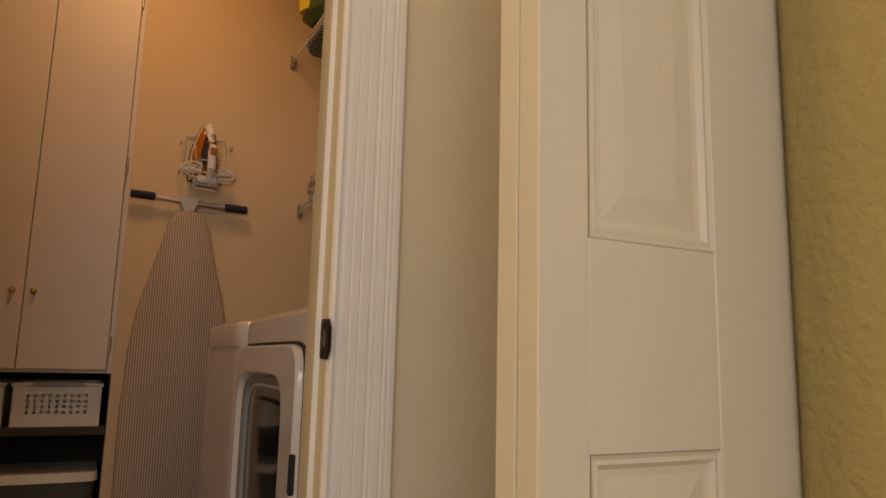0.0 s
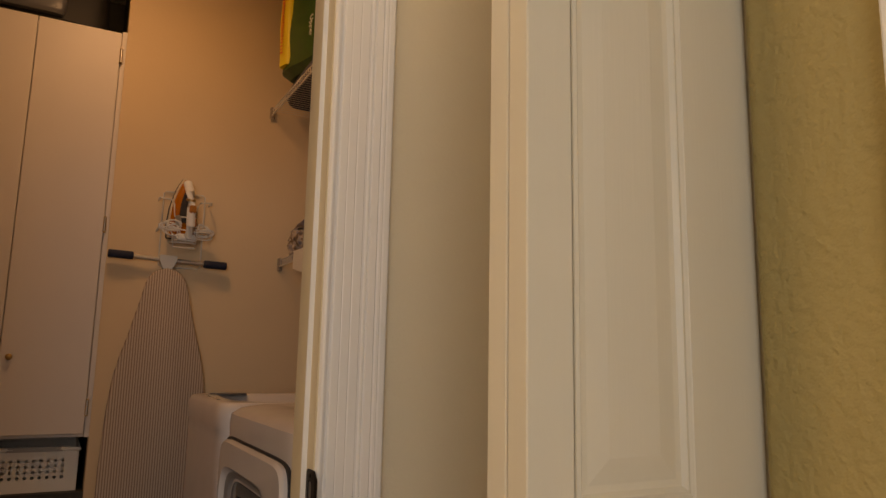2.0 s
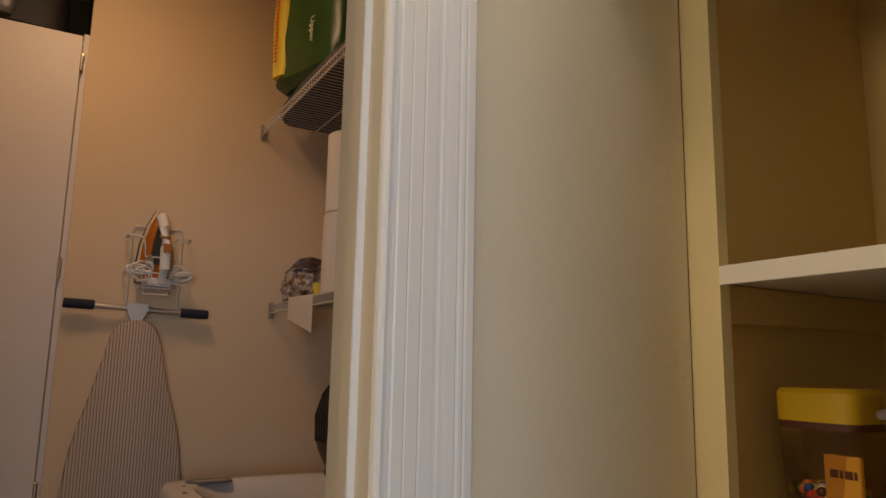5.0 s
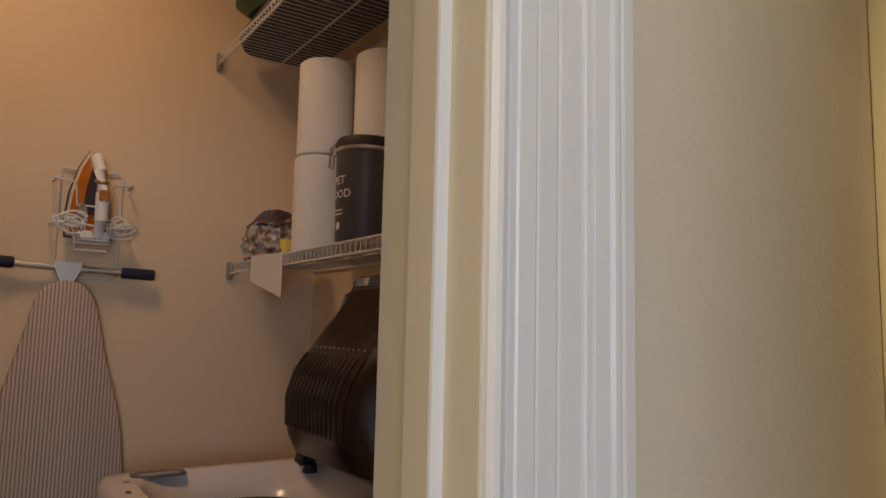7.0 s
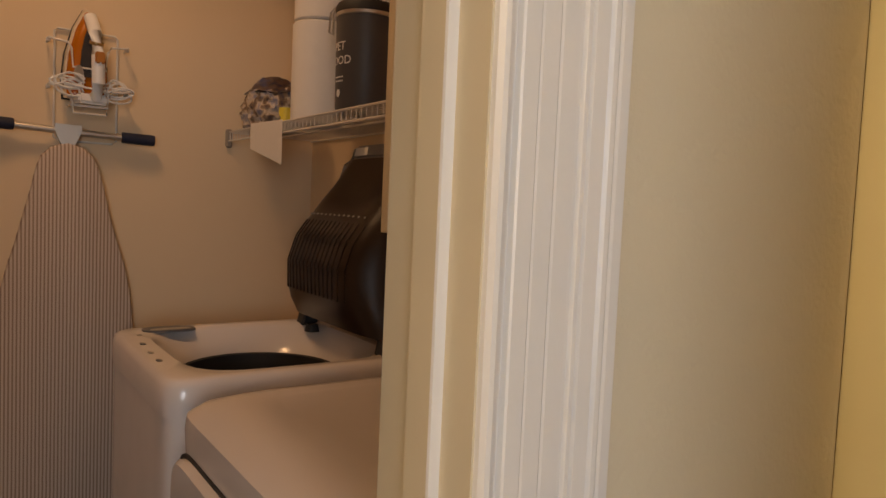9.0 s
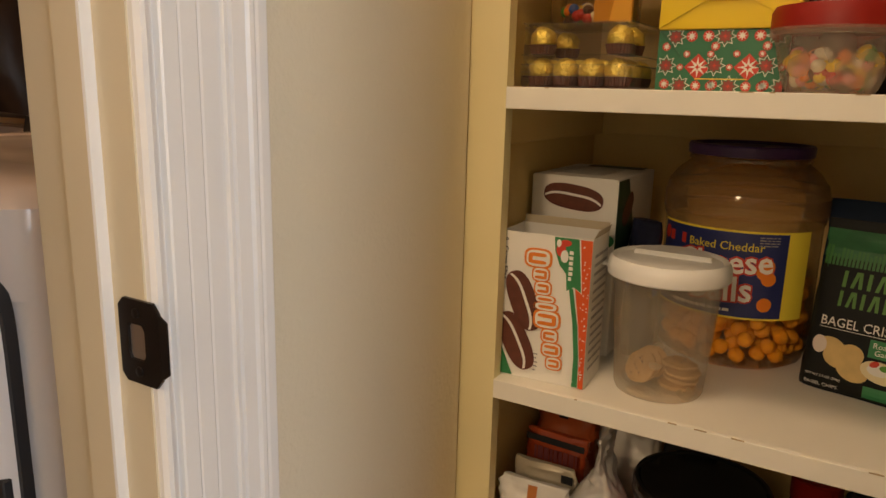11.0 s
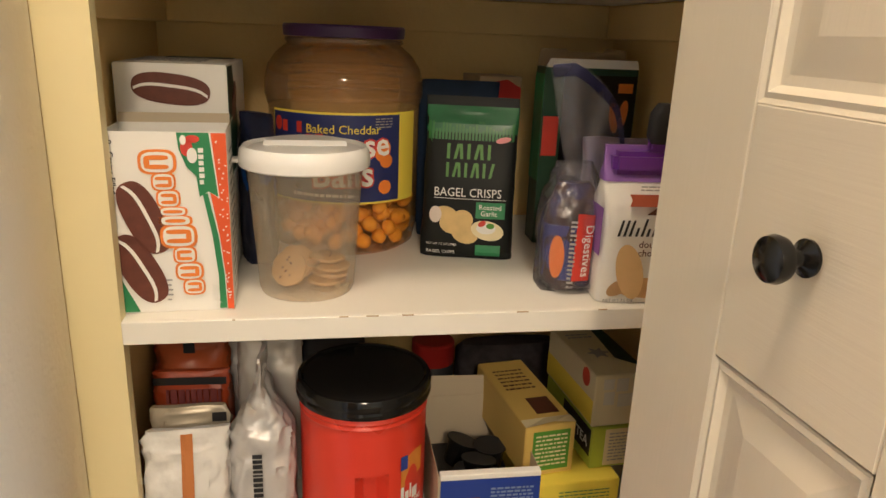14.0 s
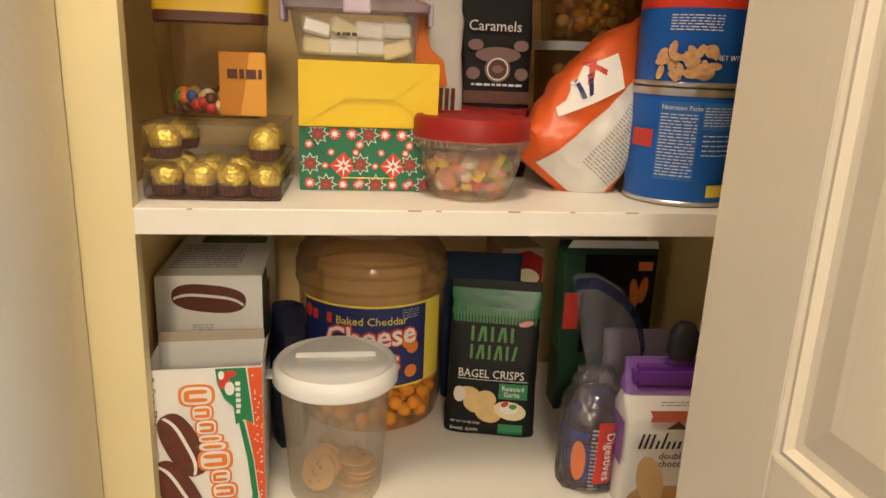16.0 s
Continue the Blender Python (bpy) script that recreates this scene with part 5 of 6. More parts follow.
def biscuit_bag():
    ob = thing("biscuit_bag", 0.905, 0.478, S2, "white and purple biscuit bag closed with a purple clip", "biscuit bag", -94)
    w, h = 0.062, 0.158
    part("bag", loft([(0, w, 0.034, 8, 0), (0.01, w + 0.001, 0.036, 8, 0), (0.12, w, 0.032, 7, 0), (0.15, w - 0.002, 0.014, 6, 0), (0.176, w - 0.004, 0.004, 8, 0.002), (0.19, w - 0.004, 0.0025, 8, 0.004)], n=48, amount=0.002, scale=30), CARD, ob, smooth=True)
    y = -0.037
    part("top_fold", loft([(0.150, w - 0.001, 0.016, 7, 0), (0.172, w - 0.003, 0.006, 8, 0.002), (0.192, w - 0.003, 0.0035, 8, 0.004)], n=48, amount=0.002, scale=30), PURPLEP, ob, "purple folded top", True)
    part("side_print", shift(rect(-0.030, 0.030, 0.060, 0.12), pose(-0.0632, 0, 0, 0, 0, -90)), PURPLEP, ob)
    part("brand_print", shift(flat([(-0.034, 0.124), (0.040, 0.124), (0.044, 0.132), (0.040, 0.139), (-0.036, 0.139), (-0.032, 0.132)]), pose(0, y, 0)), mat("brick_print", (0.55, 0.13, 0.07), 0.5), ob, "brick red brand shape")
    part("brand_print", shift(flat([(-0.012, 0.114), (0.014, 0.114), (0.002, 0.125)]), pose(0, y, 0)), BROWN, ob)
    name = bmesh.new()
    for x, hgt in ((-0.046, 0.020), (-0.039, 0.020), (-0.032, 0.020), (-0.024, 0.011), (-0.017, 0.022), (-0.010, 0.010), (-0.003, 0.010), (0.004, 0.010), (0.012, 0.010), (0.020, 0.010), (0.028, 0.010)):
        merge(name, flat([(x, 0.087), (x + 0.0032, 0.087), (x + 0.0028 + hgt * 0.25, 0.087 + hgt), (x + hgt * 0.25, 0.087 + hgt)]))
    part("title_print", shift(name, pose(0, y, 0)), BLACKM, ob, "dark slanted title strokes")
    part("lettering", shift(lettering("double", -0.018, 0.073, 0.0125), pose(0, y, 0)), BROWN, ob)
    part("lettering", shift(lettering("chocolate", -0.018, 0.062, 0.0125), pose(0, y, 0)), BROWN, ob)
    for k, (cx, cz, rx, rz, a) in enumerate(((-0.036, 0.022, 0.018, 0.009, 30), (-0.008, 0.026, 0.034, 0.008, 4), (-0.006, 0.016, 0.034, 0.008, -4), (0.022, 0.022, 0.028, 0.008, 0))):
        part("picture", shift(flat(oval(cx, cz, rx, rz, 24, a), -0.0005 - 0.0003 * k), pose(0, y, 0)), mat("biscuit_print", (0.50, 0.29, 0.12), 0.6, var=0.2, scale=50) if k else BISCUIT, ob, "printed biscuits")
    part("picture", shift(flat(oval(-0.026, 0.042, 0.017, 0.036, 28, 14), -0.0022), pose(0, y, 0)), mat("pale_biscuit_print", (0.66, 0.43, 0.20), 0.6, var=0.15, scale=40), ob, "large printed oval biscuit")
    part("lettering", shift(lettering("NET WT 7.5 OZ", -0.056, 0.003, 0.0055), pose(0, y - 0.001, 0)), GREY, ob)
    part("fine_print", shift(bars(-0.02, 0.03, 0.141, 0.149, 2, 0.4), pose(0, y + 0.008, 0)), GREY, ob)
    clip = part("clip", box(-0.052, 0.060, -0.018, 0.022, 0.158, 0.186, 0.006, 2), PURPLE, ob, "purple plastic bag clip", True)
    part("clip_handle", box(-0.010, 0.022, -0.014, -0.004, 0.186, 0.205, 0.004, 2), PURPLE, clip, smooth=True)
    part("clip_grip", loft([(0.196, 0.014, 0.010, 3, -0.008), (0.205, 0.018, 0.012, 3, -0.008), (0.232, 0.017, 0.012, 3, -0.010), (0.244, 0.010, 0.008, 3, -0.011)]), BLACKM, clip, "black rubber grip", True).location = (0.006, 0, 0)


biscuit_bag()

ck = carton("cracker_box", 1.135, 0.548, S2, 0.145, 0.05, 0.272, mat("green_carton", (0.012, 0.05, 0.025), 0.45), "dark green and black cracker box with raised flaps", turn=-92)
part("side_print", shift(rect(-0.05, 0.0, 0.10, 0.262), pose(0, 0, 0, 0, 0, -90)), GREEN, ck, "green carton side")
part("front_print", rect(0.03, 0.143, 0.10, 0.262), BLACK, ck)
part("front_print", rect(0.002, 0.026, 0.14, 0.20), RED, ck)
part("picture", merge(flat(oval(0.112, 0.20, 0.007, 0.024, 16, 8), -0.0014), flat(oval(0.126, 0.205, 0.007, 0.022, 16, -8), -0.0014)), ORANGE, ck, "printed orange sticks")
part("picture", rect(0.115, 0.138, 0.237, 0.251, -0.0014), ORANGE, ck)
part("flap", skin([[(x, y, z) for x, y, z in ((0.0, 0.0, 0.272), (0.145, 0.0, 0.272), (0.140, -0.003, 0.285), (0.006, -0.003, 0.285))], [(x, y, z) for x, y, z in ((0.0, 0.0008, 0.272), (0.145, 0.0008, 0.272), (0.140, -0.002, 0.285), (0.006, -0.002, 0.285))]]), CARD, ck, "open white flap")
part("flap", skin([[(x, y, z) for x, y, z in ((0.0, 0.05, 0.272), (0.145, 0.05, 0.272), (0.142, 0.053, 0.298), (0.110, 0.053, 0.300), (0.105, 0.053, 0.294), (0.05, 0.053, 0.294), (0.045, 0.053, 0.298), (0.006, 0.053, 0.298))], [(x, y, z) for x, y, z in ((0.0, 0.051, 0.272), (0.145, 0.051, 0.272), (0.142, 0.054, 0.298), (0.110, 0.054, 0.300), (0.105, 0.054, 0.294), (0.05, 0.054, 0.294), (0.045, 0.054, 0.298), (0.006, 0.054, 0.298))]]), KRAFT, ck, "raised brown card flap")
rb = carton("small_carton", 1.20, 0.632, S2, 0.07, 0.09, 0.252, KRAFT, "red and brown carton at the back of the shelf", turn=-84)
part("front_print", flat([(0.0, 0.10), (0.069, 0.10), (0.069, 0.235), (0.045, 0.248), (0.0, 0.24)]), DKRED, rb)
part("picture", flat(oval(0.045, 0.205, 0.02, 0.012, 16, -20), -0.0014), CREAM, rb)
bb = thing("snack_bag", 1.20, 0.665, S2, "blue snack bag standing behind the bagel crisps", "bag", -96)
part("bag", loft([(0, 0.06, 0.02, 5, 0), (0.05, 0.064, 0.03, 4, 0), (0.20, 0.062, 0.012, 5, 0), (0.245, 0.064, 0.002, 8, 0.003)], amount=0.003, scale=24), mat("teal_foil", (0.010, 0.025, 0.055), 0.6, var=0.4, scale=30, spec=0.15), bb, smooth=True)
pg = thing("snack_bag", 1.02, 0.470, S2, "silver and purple snack bag top", "bag", -92)
part("bag", loft([(0, 0.045, 0.02, 5, 0), (0.15, 0.05, 0.024, 4, 0), (0.185, 0.05, 0.004, 6, 0.0)], amount=0.006, scale=30), mat("lilac_foil", (0.42, 0.36, 0.52), 0.3, var=0.3), pg, smooth=True)

# ---- pantry, upper shelf ----


def truffle(parent_x, y, z, seed):
    ob = thing("wrapped_chocolate", parent_x, y, z, "gold foil wrapped chocolate in a brown paper cup", "chocolate", -90 + seed * 40, "gold wrapped chocolates")
    b = bmesh.new()
    bmesh.ops.create_icosphere(b, subdivisions=3, radius=0.0166)
    part("foil", shift(crumple(b, 0.0022, 140, seed), pose(0, 0, 0.0185)), GOLD, ob, "crumpled gold foil", True)
    n = 48
    part("paper_cup", skin([[(r * (1 + k * (0.03 if i % 2 else -0.03)) * math.cos(2 * math.pi * i / n), r * (1 + k * (0.03 if i % 2 else -0.03)) * math.sin(2 * math.pi * i / n), z_) for i in range(n)] for r, z_, k in ((0.012, 0.0005, 0), (0.0145, 0.001, 1), (0.0172, 0.0125, 1))], cap=False), BROWN, ob, "pleated brown paper cup")


cx0, cy0 = 0.893, 1.094
chb = thing("chocolate_box", cx0, cy0, S1, "clear plastic two-tier box of gold wrapped chocolates", "chocolate box", -92)


def open_box(w, d, h, z0):
    """A thin moulded film box, open above, with slightly drawn-in base."""
    rings = [[(w / 2 + (x - w / 2) * k, d / 2 + (y - d / 2) * k, z) for x, y in ((0, 0), (w, 0), (w, d), (0, d))] for k, z in ((0.5, z0), (0.96, z0), (0.985, z0 + 0.003), (1.0, z0 + h))]
    b = skin(rings, cap=False)
    b.verts.ensure_lookup_table()
    b.faces.new(b.verts[:4])
    return b


part("tray", open_box(0.142, 0.142, 0.028, 0.0006), CLEAR, chb, "clear lower tray").visible_shadow = False
part("lid", shift(open_box(0.138, 0.138, 0.066, 0), pose(0.002, 0.140, 0.078, 180)), CLEAR, chb, "clear deep lid").visible_shadow = False
for z_ in (0.0785, 0.040, 0.0285):
    part("ridge", rod([(0.001, 0.001, z_), (0.141, 0.001, z_), (0.141, 0.141, z_), (0.001, 0.141, z_)], 0.0010, 6, True), CLEAR, chb, smooth=True)
part("base_card", box(0.003, 0.139, 0.003, 0.139, 0.0012, 0.0020), BROWN, chb)
mbox = chb.matrix_world.copy()
k = 0
for i in range(4):
    for j in range(3):
        p = mbox @ Vector((0.020 + 0.034 * i, 0.022 + 0.040 * j, 0.0022))
        truffle(p.x, p.y, p.z, k)
        k += 1
for i, j in ((0, 0), (3, 0), (3, 1), (0, 2)):
    p = mbox @ Vector((0.020 + 0.034 * i, 0.022 + 0.040 * j, 0.0410))
    truffle(p.x, p.y, p.z, k)
    k += 1

sw = thing("sweets_container", 0.990, 1.032, S1 + 0.0795, "clear plastic container of coloured sweets with yellow lid", "sweets container", -90)
part("body", loft([(0.0005, 0.050, 0.036, 5, 0), (0.003, 0.054, 0.040, 5, 0), (0.108, 0.058, 0.044, 5, 0)], n=48), clear("smoky_clear", (0.80, 0.70, 0.55), 0.08, (0.5, 0.35, 0.18)), sw, "clear body", True).visible_shadow = False
part("lid", loft([(0.112, 0.059, 0.045, 5, 0), (0.150, 0.059, 0.045, 5, 0), (0.156, 0.054, 0.040, 5, 0)], n=48), mat("mustard_lid", (0.66, 0.42, 0.02), 0.4), sw, "mustard yellow lid", True)
part("seal", loft([(0.102, 0.0585, 0.0445, 5, 0), (0.112, 0.0585, 0.0445, 5, 0)], n=48), BROWN, sw, smooth=True)
SWEETS = [mat("sweet_" + n, c, 0.3) for n, c in (("blue", (0.02, 0.10, 0.45)), ("green", (0.05, 0.30, 0.05)), ("yellow", (0.80, 0.55, 0.03)), ("orange", (0.80, 0.22, 0.03)), ("brown", (0.08, 0.03, 0.02)), ("red", (0.50, 0.03, 0.03)), ("white", (0.75, 0.70, 0.55)))]


def sweets(parent, n, rx, ry, z0, z1, r, seed, colours, squash=1.0):
    rg = random.Random(seed)
    groups = [bmesh.new() for _ in colours]
    for i in range(n):
        a, q = rg.uniform(0, 6.28), math.sqrt(rg.uniform(0.05, 1))
        b = bmesh.new()
        bmesh.ops.create_icosphere(b, subdivisions=2, radius=r)
        merge(groups[i % len(colours)], shift(b, pose(rx * q * math.cos(a), ry * q * math.sin(a), rg.uniform(z0, z1), rg.uniform(0, 90), rg.uniform(0, 90), rg.uniform(0, 180)) @ Matrix.Diagonal((squash, 1, 1, 1))))
    for g, c in zip(groups, colours):
        tagged(part("sweets", g, c, parent, "small coloured sweets", True), kind="stuff")


sweets(sw, 90, 0.044, 0.030, 0.009, 0.026, 0.0075, 3, SWEETS)
sp_ = carton("sweets_packet", 0.952, 1.022, S1 + 0.0835, 0.050, 0.008, 0.068, mat("amber_print", (0.70, 0.33, 0.03), 0.45), "orange sweets packet with dark printed marks", "packet", -94)
nm = bmesh.new()
for x, w_ in ((0.009, 0.011), (0.022, 0.005), (0.029, 0.011), (0.042, 0.004)):
    merge(nm, rect(x, x + w_, 0.040, 0.050))
part("brand_print", nm, BROWN, sp_, "dark brown brand marks")

gf = carton("gift_box", 0.960, 0.938, S1, 0.148, 0.11, 0.073, mat("green_wrap", (0.012, 0.16, 0.075), 0.45, var=0.08), "box wrapped in green paper with red and white snowflakes", "gift box", -90)


def star(cx, cz, r, n=8, q=0.5, turn=0.0):
    return [(cx + (r if i % 2 == 0 else r * q) * math.cos(math.pi * i / n + turn), cz + (r if i % 2 == 0 else r * q) * math.sin(math.pi * i / n + turn)) for i in range(2 * n)]


def snowflakes(face, w, h, parent):
    """Printed knit-like pattern: outlined stars, red lozenges with white flowers, small red roundels."""
    reds, whites, maroon, greens = bmesh.new(), bmesh.new(), bmesh.new(), bmesh.new()

    def lay(bm, pts, y=-0.0005):
        merge(bm, flat([(min(max(x, 0.0006), w - 0.0006), min(max(z, 0.0006), h - 0.0006)) for x, z in pts], y))

    for k in range(3):
        ox = 0.0575 * k
        for cx, cz in ((0.021, 0.065), (0.012, 0.031), (0.030, 0.007)):
            if cx + ox < w + 0.004:
                lay(whites, star(cx + ox, cz, 0.0130, 8, 0.60))
                lay(greens, star(cx + ox, cz, 0.0112, 8, 0.60), -0.0008)
                lay(maroon, star(cx + ox, cz, 0.0082, 8, 0.66), -0.0011)
                lay(reds, star(cx + ox, cz, 0.0030, 4, 0.45), -0.0014)
        cx, cz = 0.050 + ox, 0.029
        if cx < w - 0.004:
            lay(reds, [(cx - 0.016, cz), (cx, cz - 0.016), (cx + 0.016, cz), (cx, cz + 0.016)])
            lay(whites, star(cx, cz, 0.0125, 8, 0.32), -0.0009)
            lay(reds, star(cx, cz, 0.0040, 4, 0.4), -0.0012)
        for cx, cz, q in ((0.040, 0.0655, 0.0066), (0.0595, 0.0655, 0.0066), (0.011, 0.0535, 0.0052), (0.036, 0.0445, 0.0042), (0.064, 0.0445, 0.0042), (0.0115, 0.0085, 0.0060), (0.0495, 0.007, 0.0060), (0.0665, 0.007, 0.0058), (0.029, 0.029, 0.0040)):
            if cx + ox < w - 0.002:
                lay(reds, oval(cx + ox, cz, q, q, 12))
                lay(whites, star(cx + ox, cz, q * 0.9, 8, 0.38), -0.0009)
    for bm, m_, nm_ in ((reds, RED, "red_pattern"), (whites, CARD, "white_pattern"), (maroon, mat("maroon_print", (0.30, 0.05, 0.04), 0.5), "maroon_pattern"), (greens, gf.children[0].data.materials[0], "green_pattern")):
        tagged(part(nm_, face(bm), m_, parent), kind="stuff")


snowflakes(lambda b: b, 0.148, 0.073, gf)
snowflakes(lambda b: side(b, 0.148), 0.11, 0.073, gf)
part("gold_line", rect(0.048, 0.108, 0.0145, 0.0158, -0.0014), GOLD, gf)
part("fold", flat([(0.001, 0.072), (0.028, 0.040), (0.030, 0.041), (0.005, 0.0725)], -0.0014, 0.001), mat("green_fold", (0.01, 0.13, 0.06), 0.5), gf)

ye = carton("gift_box", 0.956, 0.938, S1 + 0.0735, 0.158, 0.105, 0.073, YELLOW, "box wrapped in plain yellow paper with folded ends", "gift box", -90)
for s in (0, 1):
    pts = [(0.001, 0.072), (0.052, 0.032), (0.046, 0.028), (0.001, 0.001)]
    part("fold", flat([(0.158 - x, z) for x, z in pts] if s else pts, -0.0004, 0.0016), YELLOW, ye, "folded paper end")
part("fold", flat([(0.052, 0.032), (0.106, 0.032), (0.157, 0.072), (0.001, 0.072)], -0.0004, 0.0026), YELLOW, ye, "folded paper end")

LILAC = mat("lilac_plastic", (0.58, 0.47, 0.60), 0.35)
ct = thing("food_container", 1.005, 0.872, S1 + 0.1470, "clear clip-lid food container filled with foil pieces", "food container", -92)
part("body", loft([(0.001, 0.060, 0.042, 7, 0), (0.004, 0.066, 0.046, 7, 0), (0.050, 0.074, 0.052, 7, 0), (0.056, 0.079, 0.057, 8, 0)], n=48), clear("milky_plastic", haze=0.14, hazecol=(0.95, 0.88, 0.74)), ct, "clear body", True).visible_shadow = False
part("lid", loft([(0.054, 0.081, 0.059, 8, 0), (0.062, 0.082, 0.060, 8, 0), (0.066, 0.076, 0.054, 8, 0)], n=48), clear("lilac_lid", (0.86, 0.80, 0.88), 0.5, (0.80, 0.70, 0.78), 0.2), ct, "pale lilac clip lid", True)
part("clip", box(-0.015, 0.015, -0.064, -0.058, 0.050, 0.068, 0.002), LILAC, ct)
for x in (-0.084, 0.084):
    part("clip", box(x - 0.003, x + 0.003, -0.02, 0.02, 0.040, 0.066, 0.002), LILAC, ct)
rg = random.Random(11)
for i in range(12):
    x, y, z = -0.045 + 0.030 * (i % 4), -0.028 + 0.028 * (i // 8), 0.012 + 0.016 * ((i // 4) % 2)
    q = part("wrapped_piece", shift(box(-0.0165, 0.0165, -0.009, 0.009, -0.0085, 0.0085, 0.0025), pose(x, y, z * 1.2, rg.uniform(-10, 10), rg.uniform(-22, 22), rg.uniform(-15, 15))), [CREAM, CARD, FOILW, CREAM, SILVER][i % 5], ct)
part("fine_print", shift(bars(-0.012, 0.010, 0.0, 0.006, 1, 0.6), pose(-0.01, -0.040, 0.025)), BLACKM, ct)


def red_lid_bowl():
    ob = thing("food_container", 0.943, 0.742, S1, "round clear container of jelly beans with dark red lid", "food container", -90)
    part("bowl", lathe([(0.001, 0.004), (0.036, 0.004), (0.043, 0.001), (0.047, 0.006), (0.052, 0.02), (0.0615, 0.058), (0.0625, 0.062)], 56, False), clear("bowl_clear", (0.98, 0.96, 0.93), 0.26, (1.0, 0.92, 0.78), 0.12, 0.4), ob, "clear ribbed bowl", True)
    part("rim", lathe([(0.0625, 0.060), (0.0672, 0.061), (0.0672, 0.069), (0.0635, 0.069)], 56, False), TUBCLR, ob, smooth=True)
    part("lid", lathe([(0.0650, 0.066), (0.0670, 0.068), (0.0672, 0.086), (0.064, 0.092), (0.058, 0.093), (0.055, 0.0905), (0.001, 0.0905)], 56), DKRED, ob, "dark red lid", True)
    sweets(ob, 90, 0.036, 0.036, 0.011, 0.024, 0.0072, 8, [SWEETS[i] for i in (6, 3, 1, 2, 4, 6, 5, 2)] + [PINK], 1.35)
    sweets(ob, 100, 0.043, 0.043, 0.024, 0.044, 0.0072, 9, [SWEETS[i] for i in (6, 3, 1, 2, 6, 4, 2)] + [PINK], 1.35)


red_lid_bowl()


def party_bag():
    ob = thing("snack_mix_bag", 0.985, 0.672, S1 + 0.004, "orange and white foil snack mix bag slumped sideways", "snack bag", -84)
    m = pose(0.0, 0.0, 0.0, 0, 38, 0)
    bag = part("bag", shift(loft([(0.0, 0.050, 0.010, 5, 0), (0.03, 0.068, 0.036, 3, 0), (0.10, 0.075, 0.045, 3, 0), (0.17, 0.066, 0.030, 3, 0), (0.22, 0.040, 0.012, 4, 0), (0.29, 0.034, 0.004, 5, 0)], n=64, amount=0.006, scale=26, seed=6, steps=8), pose(0.055, 0, 0.03) @ m @ pose(0, 0, -0.03)), ORANGEP, ob, "orange foil bag", True)
    base = pose(0.055, 0, 0.03) @ m @ pose(0, 0, -0.03)

    turn_back = base.inverted()
    face = bag.data.copy()
    face.transform(turn_back)

    def put(bm, mt, nm_, label="", cuts=3):
        part(nm_, shift(press(bm, face, 0.0026, cuts), base), mt, ob, label, nm_ != "fine_print")

    g = bmesh.new()
    bmesh.ops.create_grid(g, x_segments=8, y_segments=16, size=0.5)
    for v in g.verts:
        u, t_ = v.co.x + 0.5, v.co.y + 0.5
        v.co = Vector((-0.004 - 0.03 * (1 - t_) + (0.070 + 0.02 * (1 - t_)) * u, 0.0, 0.006 + 0.175 * t_))
    put(g, FOILW, "back_print", "white printed back panel", 1)
    put(bars(0.004, 0.056, 0.04, 0.165, 30, 0.4, -0.001, 4), GREY, "fine_print", "", 0)
    put(shift(prism([(-0.036, -0.006), (0.034, -0.006), (0.040, 0.026), (-0.030, 0.028)], -0.0016, -0.001), pose(-0.040, 0, 0.105, 0, -62, 0) @ Matrix.Diagonal((1.25, 1, 1.25, 1))), CARD, "title_print", "white title panel")
    put(shift(merge(flat([(-0.020, 0.004), (-0.014, 0.004), (0.0, 0.02), (-0.006, 0.02)], -0.0022), flat([(0.0, 0.004), (0.006, 0.004), (-0.008, 0.02), (-0.014, 0.02)], -0.0024)), pose(-0.036, 0, 0.132, 0, -62, 0) @ Matrix.Diagonal((1.4, 1, 1.4, 1))), RED, "title_print")
    put(shift(merge(flat([(0.004, 0.004), (0.008, 0.004), (0.008, 0.02), (0.004, 0.02)], -0.0022), flat([(0.010, 0.004), (0.014, 0.004), (0.022, 0.02), (0.017, 0.02)], -0.0022)), pose(-0.046, 0, 0.086, 0, -62, 0) @ Matrix.Diagonal((1.4, 1, 1.4, 1))), DKBLUE, "title_print")


party_bag()


